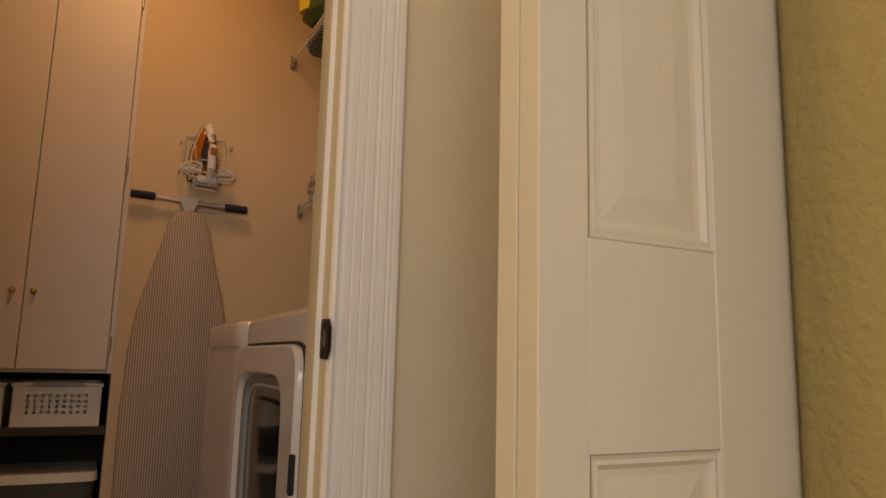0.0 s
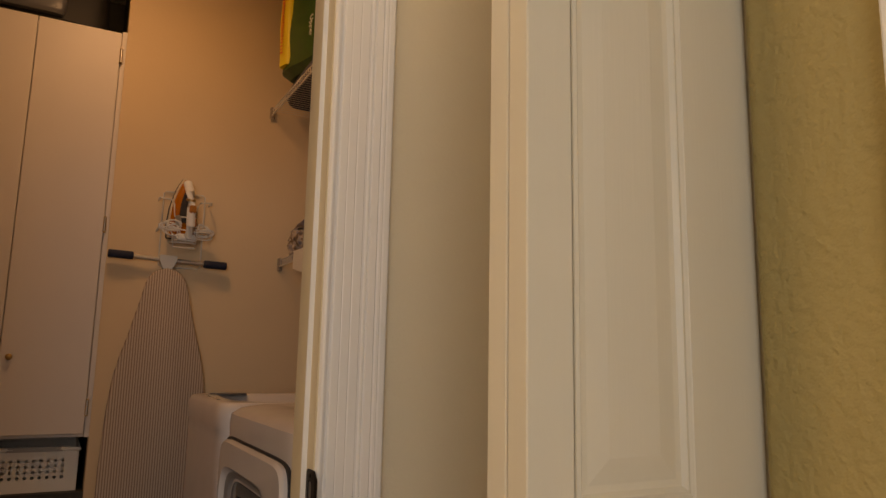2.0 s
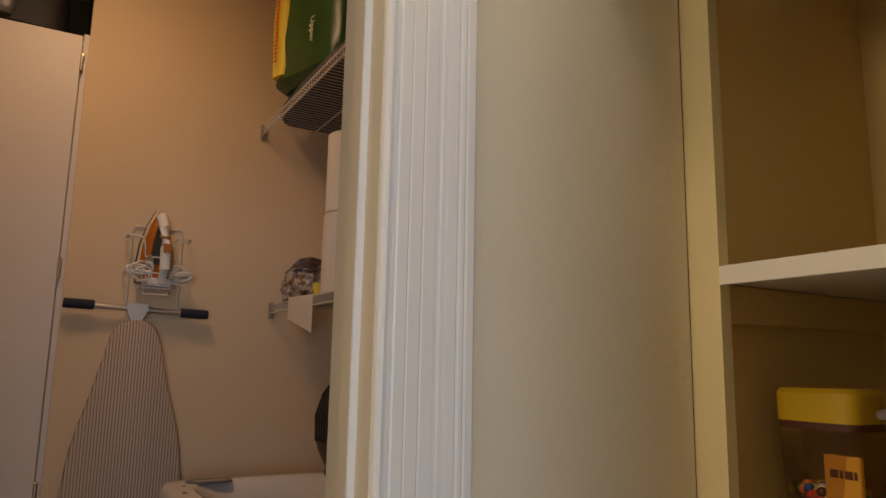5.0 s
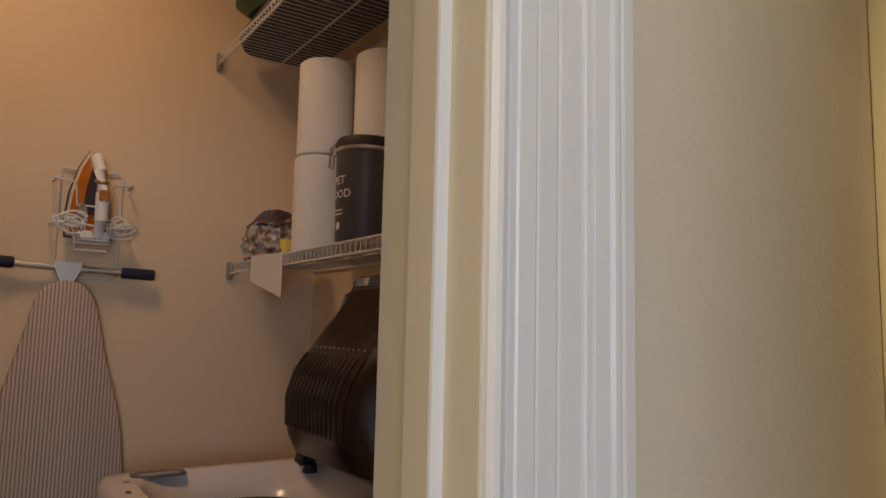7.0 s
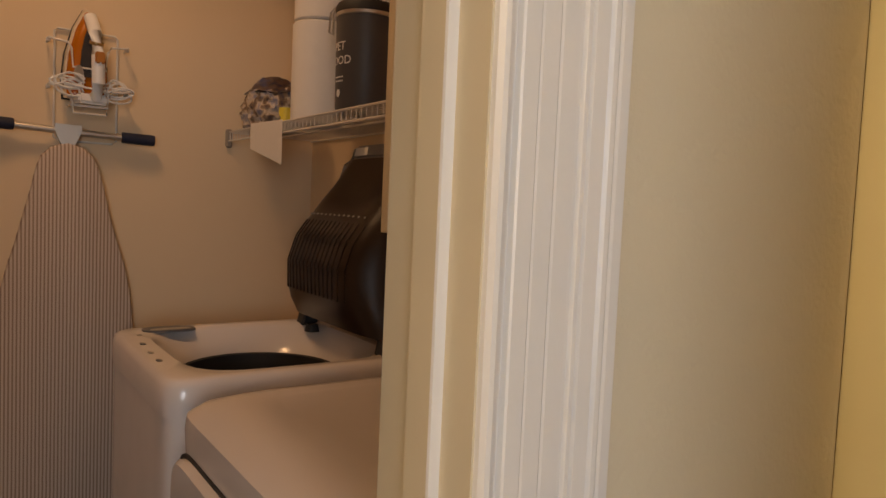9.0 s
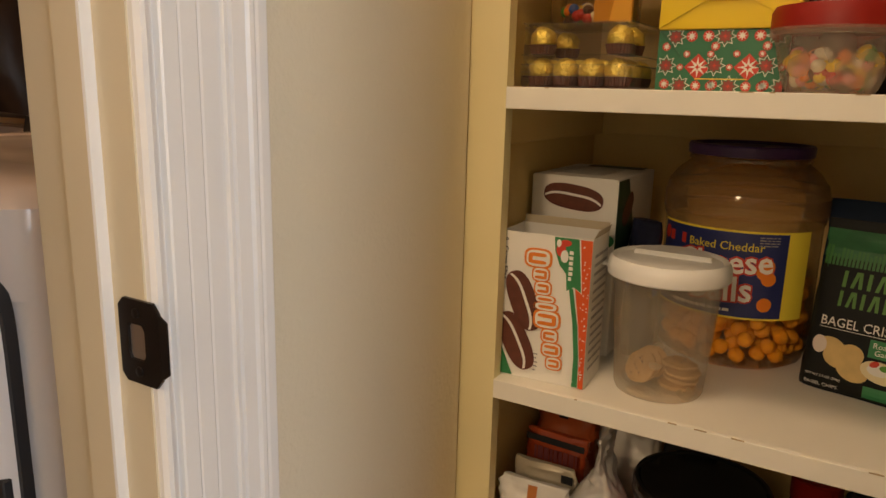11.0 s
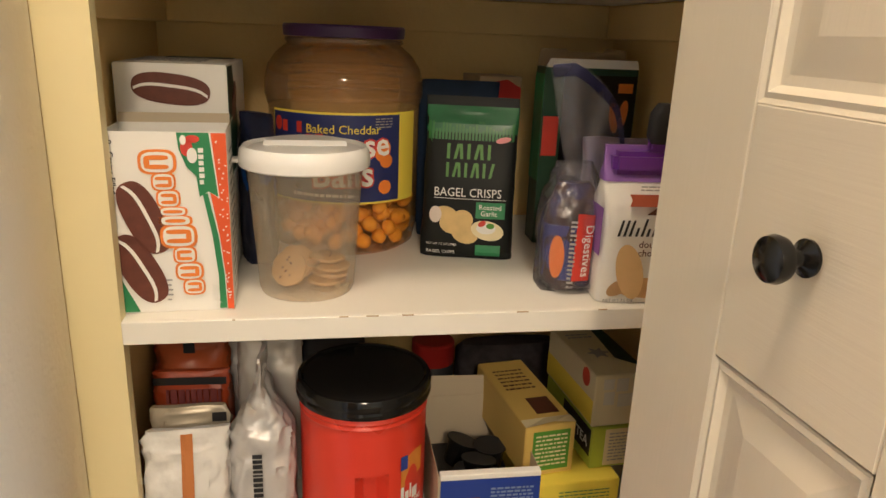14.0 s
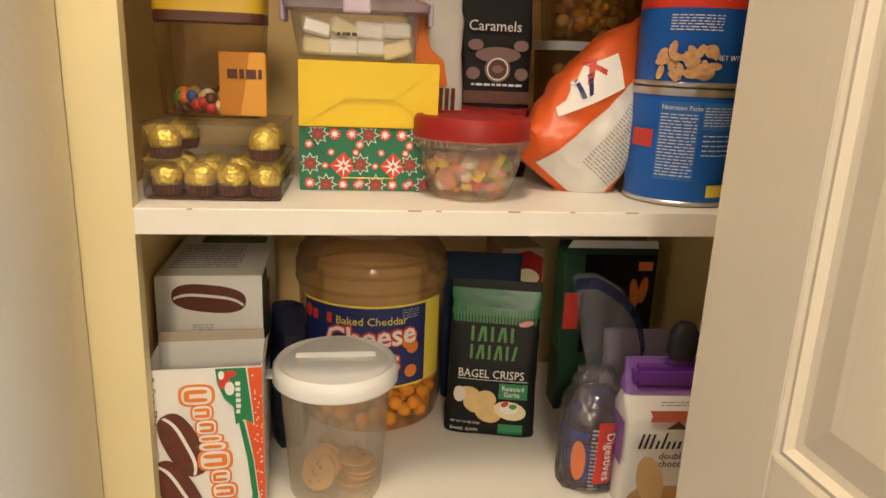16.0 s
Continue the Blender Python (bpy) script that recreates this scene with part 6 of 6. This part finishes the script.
def nut_can(z, upper):
    ob = thing("nut_can", 0.945, 0.484, z, "blue peanut can with red top band and printed peanuts" if upper else "blue peanut can showing its nutrition table", "can", -100, "peanut cans")
    R = 0.0625
    part("body", lathe([(0.056, 0.002), (0.061, 0.003), (R, 0.006), (R, 0.127)], 64), BLUE, ob, "printed blue can", True)
    part("rim", lathe([(R - 0.001, 0), (R + 0.0012, 0.0015), (R + 0.0012, 0.0045), (R, 0.006)], 64, False), STEEL, ob, "metal bottom rim", True)
    part("lid", lathe([(R + 0.001, 0.124), (R + 0.0018, 0.126), (R + 0.0015, 0.132), (R - 0.004, 0.133), (0.001, 0.1325)], 64), STEEL if not upper else PLASTW, ob, smooth=True)
    if upper:
        part("band", wrap(strip(-0.19, 0.19, 0.084, 0.125, -0.0006, 60), R), REDP, ob, "red top band")
        part("lettering", wrap(lettering("PEANUTS", -0.064, 0.092, 0.019, -0.0014), R), CARD, ob)
        part("fine_print", wrap(bars(-0.045, 0.01, 0.060, 0.078, 6, 0.35), R), CARD, ob)
        nuts, rg_ = bmesh.new(), random.Random(3)
        for i in range(34):
            merge(nuts, flat(oval(-0.052 + 0.058 * rg_.random(), 0.012 + 0.030 * rg_.random() ** 1.4, 0.008, 0.0042, 12, rg_.uniform(0, 180)), -0.0010 - 0.0001 * i))
        tagged(part("picture", wrap(nuts, R), mat("nut_print", (0.62, 0.36, 0.16), 0.6, var=0.5, scale=160), ob, "printed peanuts"), kind="stuff")
        part("lettering", wrap(lettering("NET WT", 0.006, 0.030, 0.008, -0.0012), R), CARD, ob)
        part("fine_print", wrap(merge(bars(0.050, 0.085, 0.03, 0.12, 16, 0.4), rect(0.018, 0.026, 0.105, 0.118, -0.0014)), R), CARD, ob)
    else:
        part("table_print", wrap(merge(strip(-0.046, -0.002, 0.030, 0.118, -0.0006), strip(0.001, 0.050, 0.088, 0.118, -0.0006)), R), mat("pale_blue_print", (0.03, 0.16, 0.52), 0.45), ob, "pale printed nutrition table")
        part("fine_print", wrap(merge(bars(-0.044, -0.004, 0.034, 0.106, 20, 0.28), bars(0.003, 0.048, 0.092, 0.114, 7, 0.28, seed=4)), R), CARD, ob)
        part("lettering", wrap(lettering("Nutrition Facts", -0.044, 0.109, 0.0072, -0.0014), R), CARD, ob)
        part("fine_print", wrap(bars(0.004, 0.055, 0.058, 0.085, 5, 0.2, seed=6), R), CARD, ob)
        part("panel_print", wrap(merge(strip(0.016, 0.046, 0.012, 0.026, -0.0008, 6), strip(0.05, 0.056, 0.012, 0.04, -0.0008, 3)), R), YELLOWP, ob, "yellow code panel")
        part("panel_print", wrap(flat([(0.06, 0.055), (0.09, 0.045), (0.09, 0.075)]), R), RED, ob)
        part("panel_print", wrap(strip(-0.085, -0.052, 0.065, 0.085, -0.0008, 6), R), RED, ob)


nut_can(S1, False)
nut_can(S1 + 0.1335, True)

cm = thing("caramel_bag", 1.10, 0.687, S1, "black caramel bag with pale printed ornaments", "sweets bag", -92)
part("bag", loft([(0, 0.047, 0.025, 6, 0), (0.02, 0.049, 0.030, 6, 0), (0.15, 0.048, 0.020, 6, 0), (0.235, 0.048, 0.002, 8, 0)], n=40, amount=0.002, scale=26), mat("black_print_foil", (0.012, 0.009, 0.009), 0.55, var=0.2, spec=0.2), cm, smooth=True)
part("window", shift(rect(-0.044, 0.044, 0.098, 0.114), pose(0, -0.030, 0)), CHOC, cm)
part("lettering", shift(lettering("Caramels", -0.040, 0.190, 0.0185, 0), pose(0, -0.022, 0)), CARD, cm)
ROSE = mat("dusty_rose_print", (0.24, 0.14, 0.12), 0.6)
for k, (cx, cz, rx, rz) in enumerate(((0, 0.160, 0.030, 0.010), (-0.030, 0.172, 0.010, 0.007), (0.030, 0.172, 0.010, 0.007), (-0.032, 0.136, 0.009, 0.008), (0.032, 0.136, 0.009, 0.008), (0, 0.142, 0.017, 0.017))):
    part("ornament_print", shift(flat(oval(cx, cz, rx, rz), -0.0006 - 0.0002 * k), pose(0, -0.026, 0)), ROSE, cm, "pale rose printed ornament")
part("ornament_ring", shift(flat(oval(0, 0.142, 0.0145, 0.0145), -0.0022), pose(0, -0.026, 0)), CARD, cm)
part("ornament_centre", shift(flat(oval(0, 0.142, 0.0125, 0.0125), -0.0028), pose(0, -0.026, 0)), BROWN, cm)
part("ornament_centre", shift(flat(oval(0, 0.142, 0.0075, 0.005), -0.0034), pose(0, -0.026, 0)), ROSE, cm)
part("fine_print", shift(bars(-0.034, 0.034, 0.119, 0.125, 1, 0.5), pose(0, -0.028, 0)), CARD, cm)
cm2 = thing("sweets_bag", 1.13, 0.690, S1, "dark red sweets bag at the back of the shelf", "sweets bag", -90)
part("bag", box(-0.05, 0.05, -0.055, -0.045, 0, 0.095, 0.004), DKRED, cm2)
pz = thing("pretzel_bag", 1.06, 0.775, S1, "white and orange snack bag of pretzel sticks", "snack bag", -78)
part("bag", loft([(0, 0.034, 0.03, 4, 0), (0.03, 0.036, 0.034, 4, 0), (0.20, 0.036, 0.02, 4, 0), (0.25, 0.036, 0.003, 6, 0)], amount=0.005, scale=22, seed=8), FOILW, pz, smooth=True)
part("front_print", shift(flat([(-0.034, 0.235), (-0.020, 0.20), (-0.012, 0.165), (0.006, 0.15), (0.012, 0.12), (-0.030, 0.12)]), pose(-0.006, -0.040, 0)), ORANGE, pz, "orange swirl print")
pic = bmesh.new()
for i in range(6):
    merge(pic, flat([(-0.030 + 0.008 * i, 0.03), (-0.025 + 0.008 * i, 0.03), (-0.024 + 0.008 * i, 0.118), (-0.029 + 0.008 * i, 0.118)], -0.0012))
part("picture", shift(pic, pose(0, -0.040, 0)), CHOC, pz, "printed pretzel sticks")
yb = thing("yellow_packet", 1.045, 0.612, S1, "yellow snack packet leaning behind the orange bag", "packet", -90, lean=34)
part("packet", loft([(0, 0.016, 0.012, 4, 0), (0.10, 0.020, 0.016, 3, 0), (0.20, 0.016, 0.012, 4, 0), (0.215, 0.014, 0.002, 6, 0)], amount=0.004, scale=30), mat("mustard_foil", (0.55, 0.33, 0.03), 0.35, var=0.3), yb, smooth=True)
AMBERTUB = clear("dusky_tub_plastic", (0.66, 0.50, 0.30), 0.16, (0.42, 0.26, 0.10), 0.15, 0.5)
gt = thing("food_container", 1.16, 0.540, S1, "clear lidded tub of pale sweets at the back", "food container", -90)
part("body", loft([(0, 0.06, 0.05, 5, 0), (0.17, 0.068, 0.058, 5, 0)], n=40), AMBERTUB, gt, smooth=True)
part("lid", loft([(0.17, 0.071, 0.061, 5, 0), (0.182, 0.071, 0.061, 5, 0)], n=40), GREY, gt, "grey rim lid", True)
sweets(gt, 90, 0.05, 0.045, 0.012, 0.15, 0.010, 21, [CREAM, SWEETS[6], BISCUIT])
gt2 = thing("food_container", 1.16, 0.540, S1 + 0.1825, "clear tub of golden sweets stacked on another", "food container", -90)
part("body", loft([(0, 0.06, 0.05, 5, 0), (0.10, 0.068, 0.058, 5, 0)], n=40), AMBERTUB, gt2, smooth=True)
sweets(gt2, 60, 0.05, 0.045, 0.012, 0.07, 0.010, 22, [CREAM, GOLD, BISCUIT])

# ---- pantry, lower shelf ----


def coffee_bag(x, y, w, d, h, material, label, turn, seed, fold=0.02):
    ob = thing("coffee_bag", x, y, S3, label, "coffee bag", turn, "coffee bags")
    part("bag", loft([(0, w, d, 6, 0), (0.01, w + 0.001, d + 0.001, 5, 0), (h * 0.6, w, d * 0.95, 4, 0), (h * 0.85, w * 0.98, d * 0.45, 4, 0), (h - 0.012, w * 0.99, 0.006, 6, 0), (h, w * 0.99, 0.004, 6, 0.002)], n=60, amount=0.007, scale=42, seed=seed, steps=9), material, ob, "foil bag body", True)
    return ob


c1 = coffee_bag(0.905, 1.047, 0.052, 0.026, 0.188, FOILW, "white foil coffee bag with brown label and orange stripe", -86, 1)


def on_bag(bm, ob, cuts=0):
    return press(bm, ob.children[0].data, 0.0030, cuts)


part("stripe_print", on_bag(strip(-0.005, 0.009, 0.004, 0.185, 0, 4), c1, 8), mat("copper_print", (0.50, 0.17, 0.04), 0.4, var=0.15), c1, "copper orange stripe")
part("label", on_bag(strip(-0.050, -0.006, 0.016, 0.100, 0, 6), c1, 5), mat("coffee_brown_print", (0.14, 0.035, 0.02), 0.5), c1, "brown label")
part("lettering", on_bag(lettering("ROAST", -0.048, 0.086, 0.0125, -0.002), c1), CARD, c1)
part("fine_print", on_bag(bars(-0.048, -0.012, 0.025, 0.08, 8, 0.4, -0.002), c1), CARD, c1)
part("fine_print", on_bag(bars(0.014, 0.040, 0.06, 0.10, 6, 0.3, -0.002, 3), c1), GREY, c1)
part("fine_print", shift(bars(-0.004, 0.010, 0.02, 0.09, 12, 0.5, -0.003, 5), pose(0.0535, 0, 0, 0, 0, 90)), BLACKM, c1)
c2 = coffee_bag(0.962, 1.050, 0.050, 0.022, 0.188, mat("pale_foil", (0.66, 0.58, 0.44), 0.35, metal=0.3, var=0.25, scale=24, bump=0.4, bscale=20), "pale tan foil coffee bag with leaf print", -88, 4)
part("tab", shift(rect(0.028, 0.046, 0.170, 0.183), pose(0, -0.012, 0)), BLACKM, c2)
c3 = coffee_bag(1.035, 1.060, 0.052, 0.030, 0.203, mat("dark_orange_foil", (0.42, 0.06, 0.015), 0.35, var=0.3, scale=24), "dark orange foil coffee bag", -92, 6)
part("brand_print", shift(bars(-0.03, 0.046, 0.158, 0.182, 1, 0.9), pose(0, -0.022, 0)), mat("brown_magenta_print", (0.22, 0.05, 0.05), 0.5), c3)
part("tie", shift(rect(-0.049, 0.049, 0.187, 0.198), pose(0, -0.012, 0)), BLACKM, c3)
c4 = coffee_bag(1.105, 1.070, 0.054, 0.032, 0.240, mat("rust_foil", (0.48, 0.10, 0.03), 0.35, var=0.2, scale=20), "rust orange foil coffee bag with black clip", -92, 8)
part("tie", shift(rect(-0.008, 0.008, 0.205, 0.240), pose(0, -0.018, 0)), BLACKM, c4)
bw = thing("bowl", 1.18, 1.01, S3, "white bowl stacked behind the coffee bags", "bowl", -90)
part("stand", lathe([(0.05, 0), (0.05, 0.24)], 32), PLASTW, bw, smooth=True)
part("rim", lathe([(0.05, 0.24), (0.075, 0.255), (0.082, 0.29), (0.078, 0.30)], 40), PLASTW, bw, smooth=True)

c5 = thing("coffee_bag", 0.935, 0.956, S3, "tall white foil coffee bag gathered at the top", "coffee bag", -92, "coffee bags")
part("bag", loft([(0, 0.038, 0.034, 5, 0), (0.012, 0.041, 0.037, 4, 0), (0.12, 0.042, 0.038, 3.5, 0), (0.17, 0.040, 0.034, 3, 0), (0.205, 0.020, 0.026, 2.5, 0.004), (0.235, 0.005, 0.030, 3, 0.008), (0.275, 0.003, 0.034, 4, 0.012)], n=60, amount=0.007, scale=40, seed=3, steps=9), mat("grey_white_foil", (0.60, 0.58, 0.56), 0.33, metal=0.2, var=0.1, bump=0.9, bscale=40), c5, "pale foil", True)
nm = bmesh.new()
rg = random.Random(5)
z_ = 0.075
while z_ < 0.150:
    hgt = rg.uniform(0.0025, 0.006)
    merge(nm, rect(-0.010, 0.002, z_, z_ + hgt, -0.0005))
    z_ += hgt + 0.0022
part("name_print", shift(nm, pose(0.0, -0.0395, 0)), BLACKM, c5, "dark upright name strokes")
part("fine_print", shift(bars(-0.022, 0.022, 0.02, 0.045, 6, 0.3), pose(0, -0.039, 0)), GREY, c5)
c6 = coffee_bag(1.08, 0.955, 0.046, 0.03, 0.300, SILVER, "silver foil coffee bag with dark top band", -90, 11)
part("tie", shift(rect(-0.046, 0.046, 0.275, 0.295), pose(0, -0.012, 0)), BLACKM, c6)


def coffee_can():
    ob = thing("coffee_can", 0.945, 0.825, S3, "large red plastic coffee can with black lid", "coffee can", -90)
    n, rings = 96, []
    zs = [0, 0.003, 0.008, 0.02] + [0.03 + 0.006 * i for i in range(20)] + [0.152, 0.165, 0.178, 0.186, 0.190, 0.1935, 0.197, 0.201, 0.206]
    for z in zs:
        ring = []
        for i in range(n):
            a = 2 * math.pi * i / n - math.pi / 2
            r = 0.0795 if 0.008 < z < 0.186 else 0.0785
            r = {0: 0.072, 0.003: 0.0765, 0.008: 0.0785, 0.190: 0.0805, 0.1935: 0.0788, 0.197: 0.0805, 0.201: 0.0785, 0.206: 0.0775}.get(z, r)
            u = (a + math.pi / 2 + math.pi) % (2 * math.pi) - math.pi
            x = u * 0.0795
            # moulded hand grip
            if -0.012 < x < 0.026 and 0.035 < z < 0.125:
                f = min(1, (x + 0.012) / 0.006, (0.026 - x) / 0.010, (z - 0.035) / 0.012, (0.125 - z) / 0.006)
                r -= 0.017 * max(0, f) ** 0.6
            ring.append((r * math.cos(a), r * math.sin(a), z))
        rings.append(ring)
    part("body", skin(rings), REDP, ob, "red moulded body with hand grip", True)
    part("lid", lathe([(0.0800, 0.204), (0.0840, 0.205), (0.0848, 0.208), (0.0848, 0.212), (0.0838, 0.2135), (0.0838, 0.215), (0.0848, 0.217), (0.0846, 0.224), (0.082, 0.2285), (0.078, 0.229), (0.075, 0.2265), (0.001, 0.2265)], 72), BLACK, ob, "black ribbed lid", True)
    for child in ob.children:
        child.scale = (1.05, 1.05, 1.04)
    R = 0.0838
    part("label", wrap(flat([(0.045, 0.142), (0.066, 0.150), (0.085, 0.150), (0.085, 0.115), (0.045, 0.10)], -0.0008), R), mat("sunrise_print", (0.75, 0.28, 0.04), 0.4), ob, "sunrise coloured label art")
    part("label", wrap(rect(0.044, 0.055, 0.130, 0.150, -0.0014), R), DEEPBLUE, ob)
    part("brand_print", wrap(merge(merge(rect(0.045, 0.050, 0.084, 0.104, -0.0012), rect(0.052, 0.058, 0.084, 0.096, -0.0012)), merge(rect(0.060, 0.063, 0.084, 0.105, -0.0012), rect(0.065, 0.075, 0.080, 0.096, -0.0012))), R), CARD, ob, "white brand shape")
    part("lettering", wrap(lettering("CLASSIC", 0.046, 0.066, 0.011, -0.0012, 8), R), CARD, ob)
    part("fine_print", wrap(bars(0.044, 0.07, 0.052, 0.062, 2, 0.35, -0.0012), R), CARD, ob)


coffee_can()
jl = thing("jar", 1.20, 0.69, S3, "dark jar with red lid at the back", "jar", -90)
part("body", lathe([(0.034, 0), (0.036, 0.006), (0.036, 0.115), (0.032, 0.125)], 32), BLACKM, jl, smooth=True)
part("lid", lathe([(0.036, 0.123), (0.037, 0.125), (0.037, 0.160), (0.034, 0.163)], 32), DKRED, jl, "dark red lid", True)
bk = thing("dark_pouch", 1.12, 0.86, S3, "black pouch standing behind the coffee can", "pouch", -90)
part("pouch", loft([(0, 0.05, 0.03, 4, 0), (0.2, 0.05, 0.02, 4, 0), (0.29, 0.03, 0.01, 4, 0)], amount=0.006, scale=20), BLACKM, bk, smooth=True)

ps = carton("pod_box", 0.872, 0.733, S3, 0.137, 0.21, 0.118, CARDBACK, "open blue carton of coffee pods with glass picture", turn=-91, open_top=True)
part("front_panel", box(0.003, 0.137, -0.0022, -0.0006, 0.0, 0.112), DEEPBLUE, ps, "deep blue printed front")
part("torn_edge", crumple(box(0.003, 0.137, -0.003, 0.010, 0.112, 0.120, 0.001), 0.0008, 60), CARD, ps, "torn white card edge")
part("flap", skin([[(0.0, 0.21, 0.118), (0.137, 0.21, 0.118)], [(0.004, 0.214, 0.152), (0.125, 0.214, 0.150)]], cap=False, closed=False), CARDBACK, ps, "raised brown inner flap")
part("fine_print", shift(bars(0.070, 0.128, 0.045, 0.10, 10, 0.5), pose(0, -0.002, 0)), mat("faded_blue_print", (0.22, 0.30, 0.52), 0.5), ps)
part("picture", shift(flat([(0.014, 0.084), (0.056, 0.085), (0.048, 0.012), (0.020, 0.012)]), pose(0, -0.002, 0)), mat("coffee_glow_print", (0.20, 0.07, 0.03), 0.4, var=0.7, scale=45), ps, "printed glass of coffee")
part("picture", shift(flat([(0.0135, 0.060), (0.055, 0.060), (0.053, 0.050), (0.015, 0.049)]), pose(0, -0.0028, 0)), ORANGE, ps)
part("picture", shift(flat(oval(0.092, 0.028, 0.013, 0.011)), pose(0, -0.002, 0)), CARD, ps)


def pod(i, x, y, rx, rz):
    ob = thing("coffee_pod", x, y, S3 + 0.0, "dark coffee pod lying in the carton", "coffee pod", rz, "coffee pods")
    ob.matrix_world = pose(x, y, S3 + 0.041 + 0.004 * (i % 3), rx * 0.7, 0, rz)
    part("cup", lathe([(0.017, 0), (0.018, 0.001), (0.022, 0.036), (0.0255, 0.037), (0.0255, 0.0385)], 28), BLACK, ob, smooth=True)
    part("foil_lid", lathe([(0.025, 0.0386), (0.025, 0.0392)], 28), BLACKM, ob)


pd = thing("pod_tray", 0.98, 0.664, S3, "lower layer of dark coffee pods in the carton", "coffee pods", -90)
part("layer", box(-0.060, 0.060, -0.095, 0.095, 0.002, 0.039, 0.004), BLACKM, pd)
for i, (x, y, a, c) in enumerate(((0.900, 0.695, 0, 0), (0.905, 0.640, 70, 30), (0.945, 0.665, 20, 60), (0.95, 0.70, 60, -40), (0.99, 0.635, 0, 0), (1.0, 0.685, 30, 20))):
    pod(i, x, y, a, c)

te = carton("tea_box", 0.915, 0.606, S3 + 0.0765, 0.076, 0.20, 0.079, mat("tan_carton", (0.66, 0.46, 0.12), 0.55), "tan and green tea box lying on its side", turn=-83)
part("end_print", rect(0.012, 0.068, 0.008, 0.070), LEAF, te, "green printed end")
part("fine_print", bars(0.016, 0.064, 0.014, 0.066, 8, 0.4), CREAM, te)
part("top_print", lidded(merge(bars(0.012, 0.06, 0.10, 0.17, 6, 0.35), rect(0.03, 0.064, 0.03, 0.075, -0.0006)), 0.2, 0.079), BROWN, te)
part("flap", skin([[(0.0, 0, 0.079), (0.038, -0.006, 0.088), (0.076, 0, 0.079)], [(0.0, 0.02, 0.0792), (0.038, 0.02, 0.0794), (0.076, 0.02, 0.0792)]], cap=False, closed=False), CREAM, te, "lifted flap")
g1 = carton("tea_box", 0.925, 0.504, S3 + 0.0765, 0.078, 0.17, 0.064, LIME, "lime green tea box", turn=-86)
part("front_print", rect(0.020, 0.077, 0.004, 0.062), CREAM, g1)
part("fine_print", bars(0.026, 0.074, 0.010, 0.058, 9, 0.35, -0.0014), GREY, g1)
part("side_print", shift(rect(-0.10, -0.004, 0.018, 0.060), pose(0, 0, 0, 0, 0, -90)), BLACKM, g1)
part("lettering", shift(lettering("TEA", -0.050, 0.030, 0.022, -0.0014), pose(0, 0, 0, 0, 0, -90)), CARD, g1)
g2 = carton("tea_box", 0.930, 0.505, S3 + 0.141, 0.080, 0.17, 0.080, mat("pale_yellow_carton", (0.74, 0.66, 0.42), 0.5), "cream and yellow tea box with pale letters", turn=-86)
part("side_print", shift(flat([(-0.168, 0.004), (-0.002, 0.004), (-0.002, 0.040), (-0.168, 0.040)]), pose(0, 0, 0, 0, 0, -90)), YELLOWP, g2, "yellow side band")
part("side_print", shift(flat(oval(-0.03, 0.065, 0.012, 0.014)), pose(0, 0, 0, 0, 0, -90)), RED, g2)
part("front_print", merge(merge(rect(0.012, 0.028, 0.058, 0.074), rect(0.032, 0.050, 0.054, 0.074)), merge(rect(0.014, 0.030, 0.034, 0.054), rect(0.036, 0.058, 0.030, 0.050))), mat("pale_grey_print", (0.66, 0.64, 0.54), 0.6), g2)
part("top_print", lidded(merge(flat(star(0.035, 0.07, 0.018, 6, 0.5)), bars(0.01, 0.05, 0.12, 0.14, 2, 0.4)), 0.17, 0.080), GREY, g2)
part("top_print", lidded(flat([(0.052, 0.05), (0.079, 0.02), (0.079, 0.165), (0.062, 0.165)]), 0.17, 0.080), DKGREEN, g2)
ly = carton("tea_box", 0.895, 0.592, S3, 0.125, 0.19, 0.076, YELLOWP, "yellow tea carton with red name patch", turn=-88)
part("name_print", rect(0.006, 0.018, 0.016, 0.045), RED, ly, "red upright name patch")
part("top_print", lidded(flat([(0.012, 0.040), (0.045, 0.030), (0.050, 0.075), (0.016, 0.080)]), 0.19, 0.076), RED, ly)
part("fine_print", bars(0.035, 0.11, 0.01, 0.065, 10, 0.3), GREEN, ly)
sm = thing("dark_pouch", 1.19, 0.56, S3, "dark patterned pouch behind the tea boxes", "pouch", -90)
part("pouch", loft([(0, 0.09, 0.03, 4, 0), (0.14, 0.09, 0.03, 4, 0), (0.160, 0.08, 0.02, 4, 0)], amount=0.008, scale=20), mat("speckled_foil", (0.035, 0.03, 0.033), 0.7, var=0.8, scale=60, spec=0.1), sm, smooth=True)
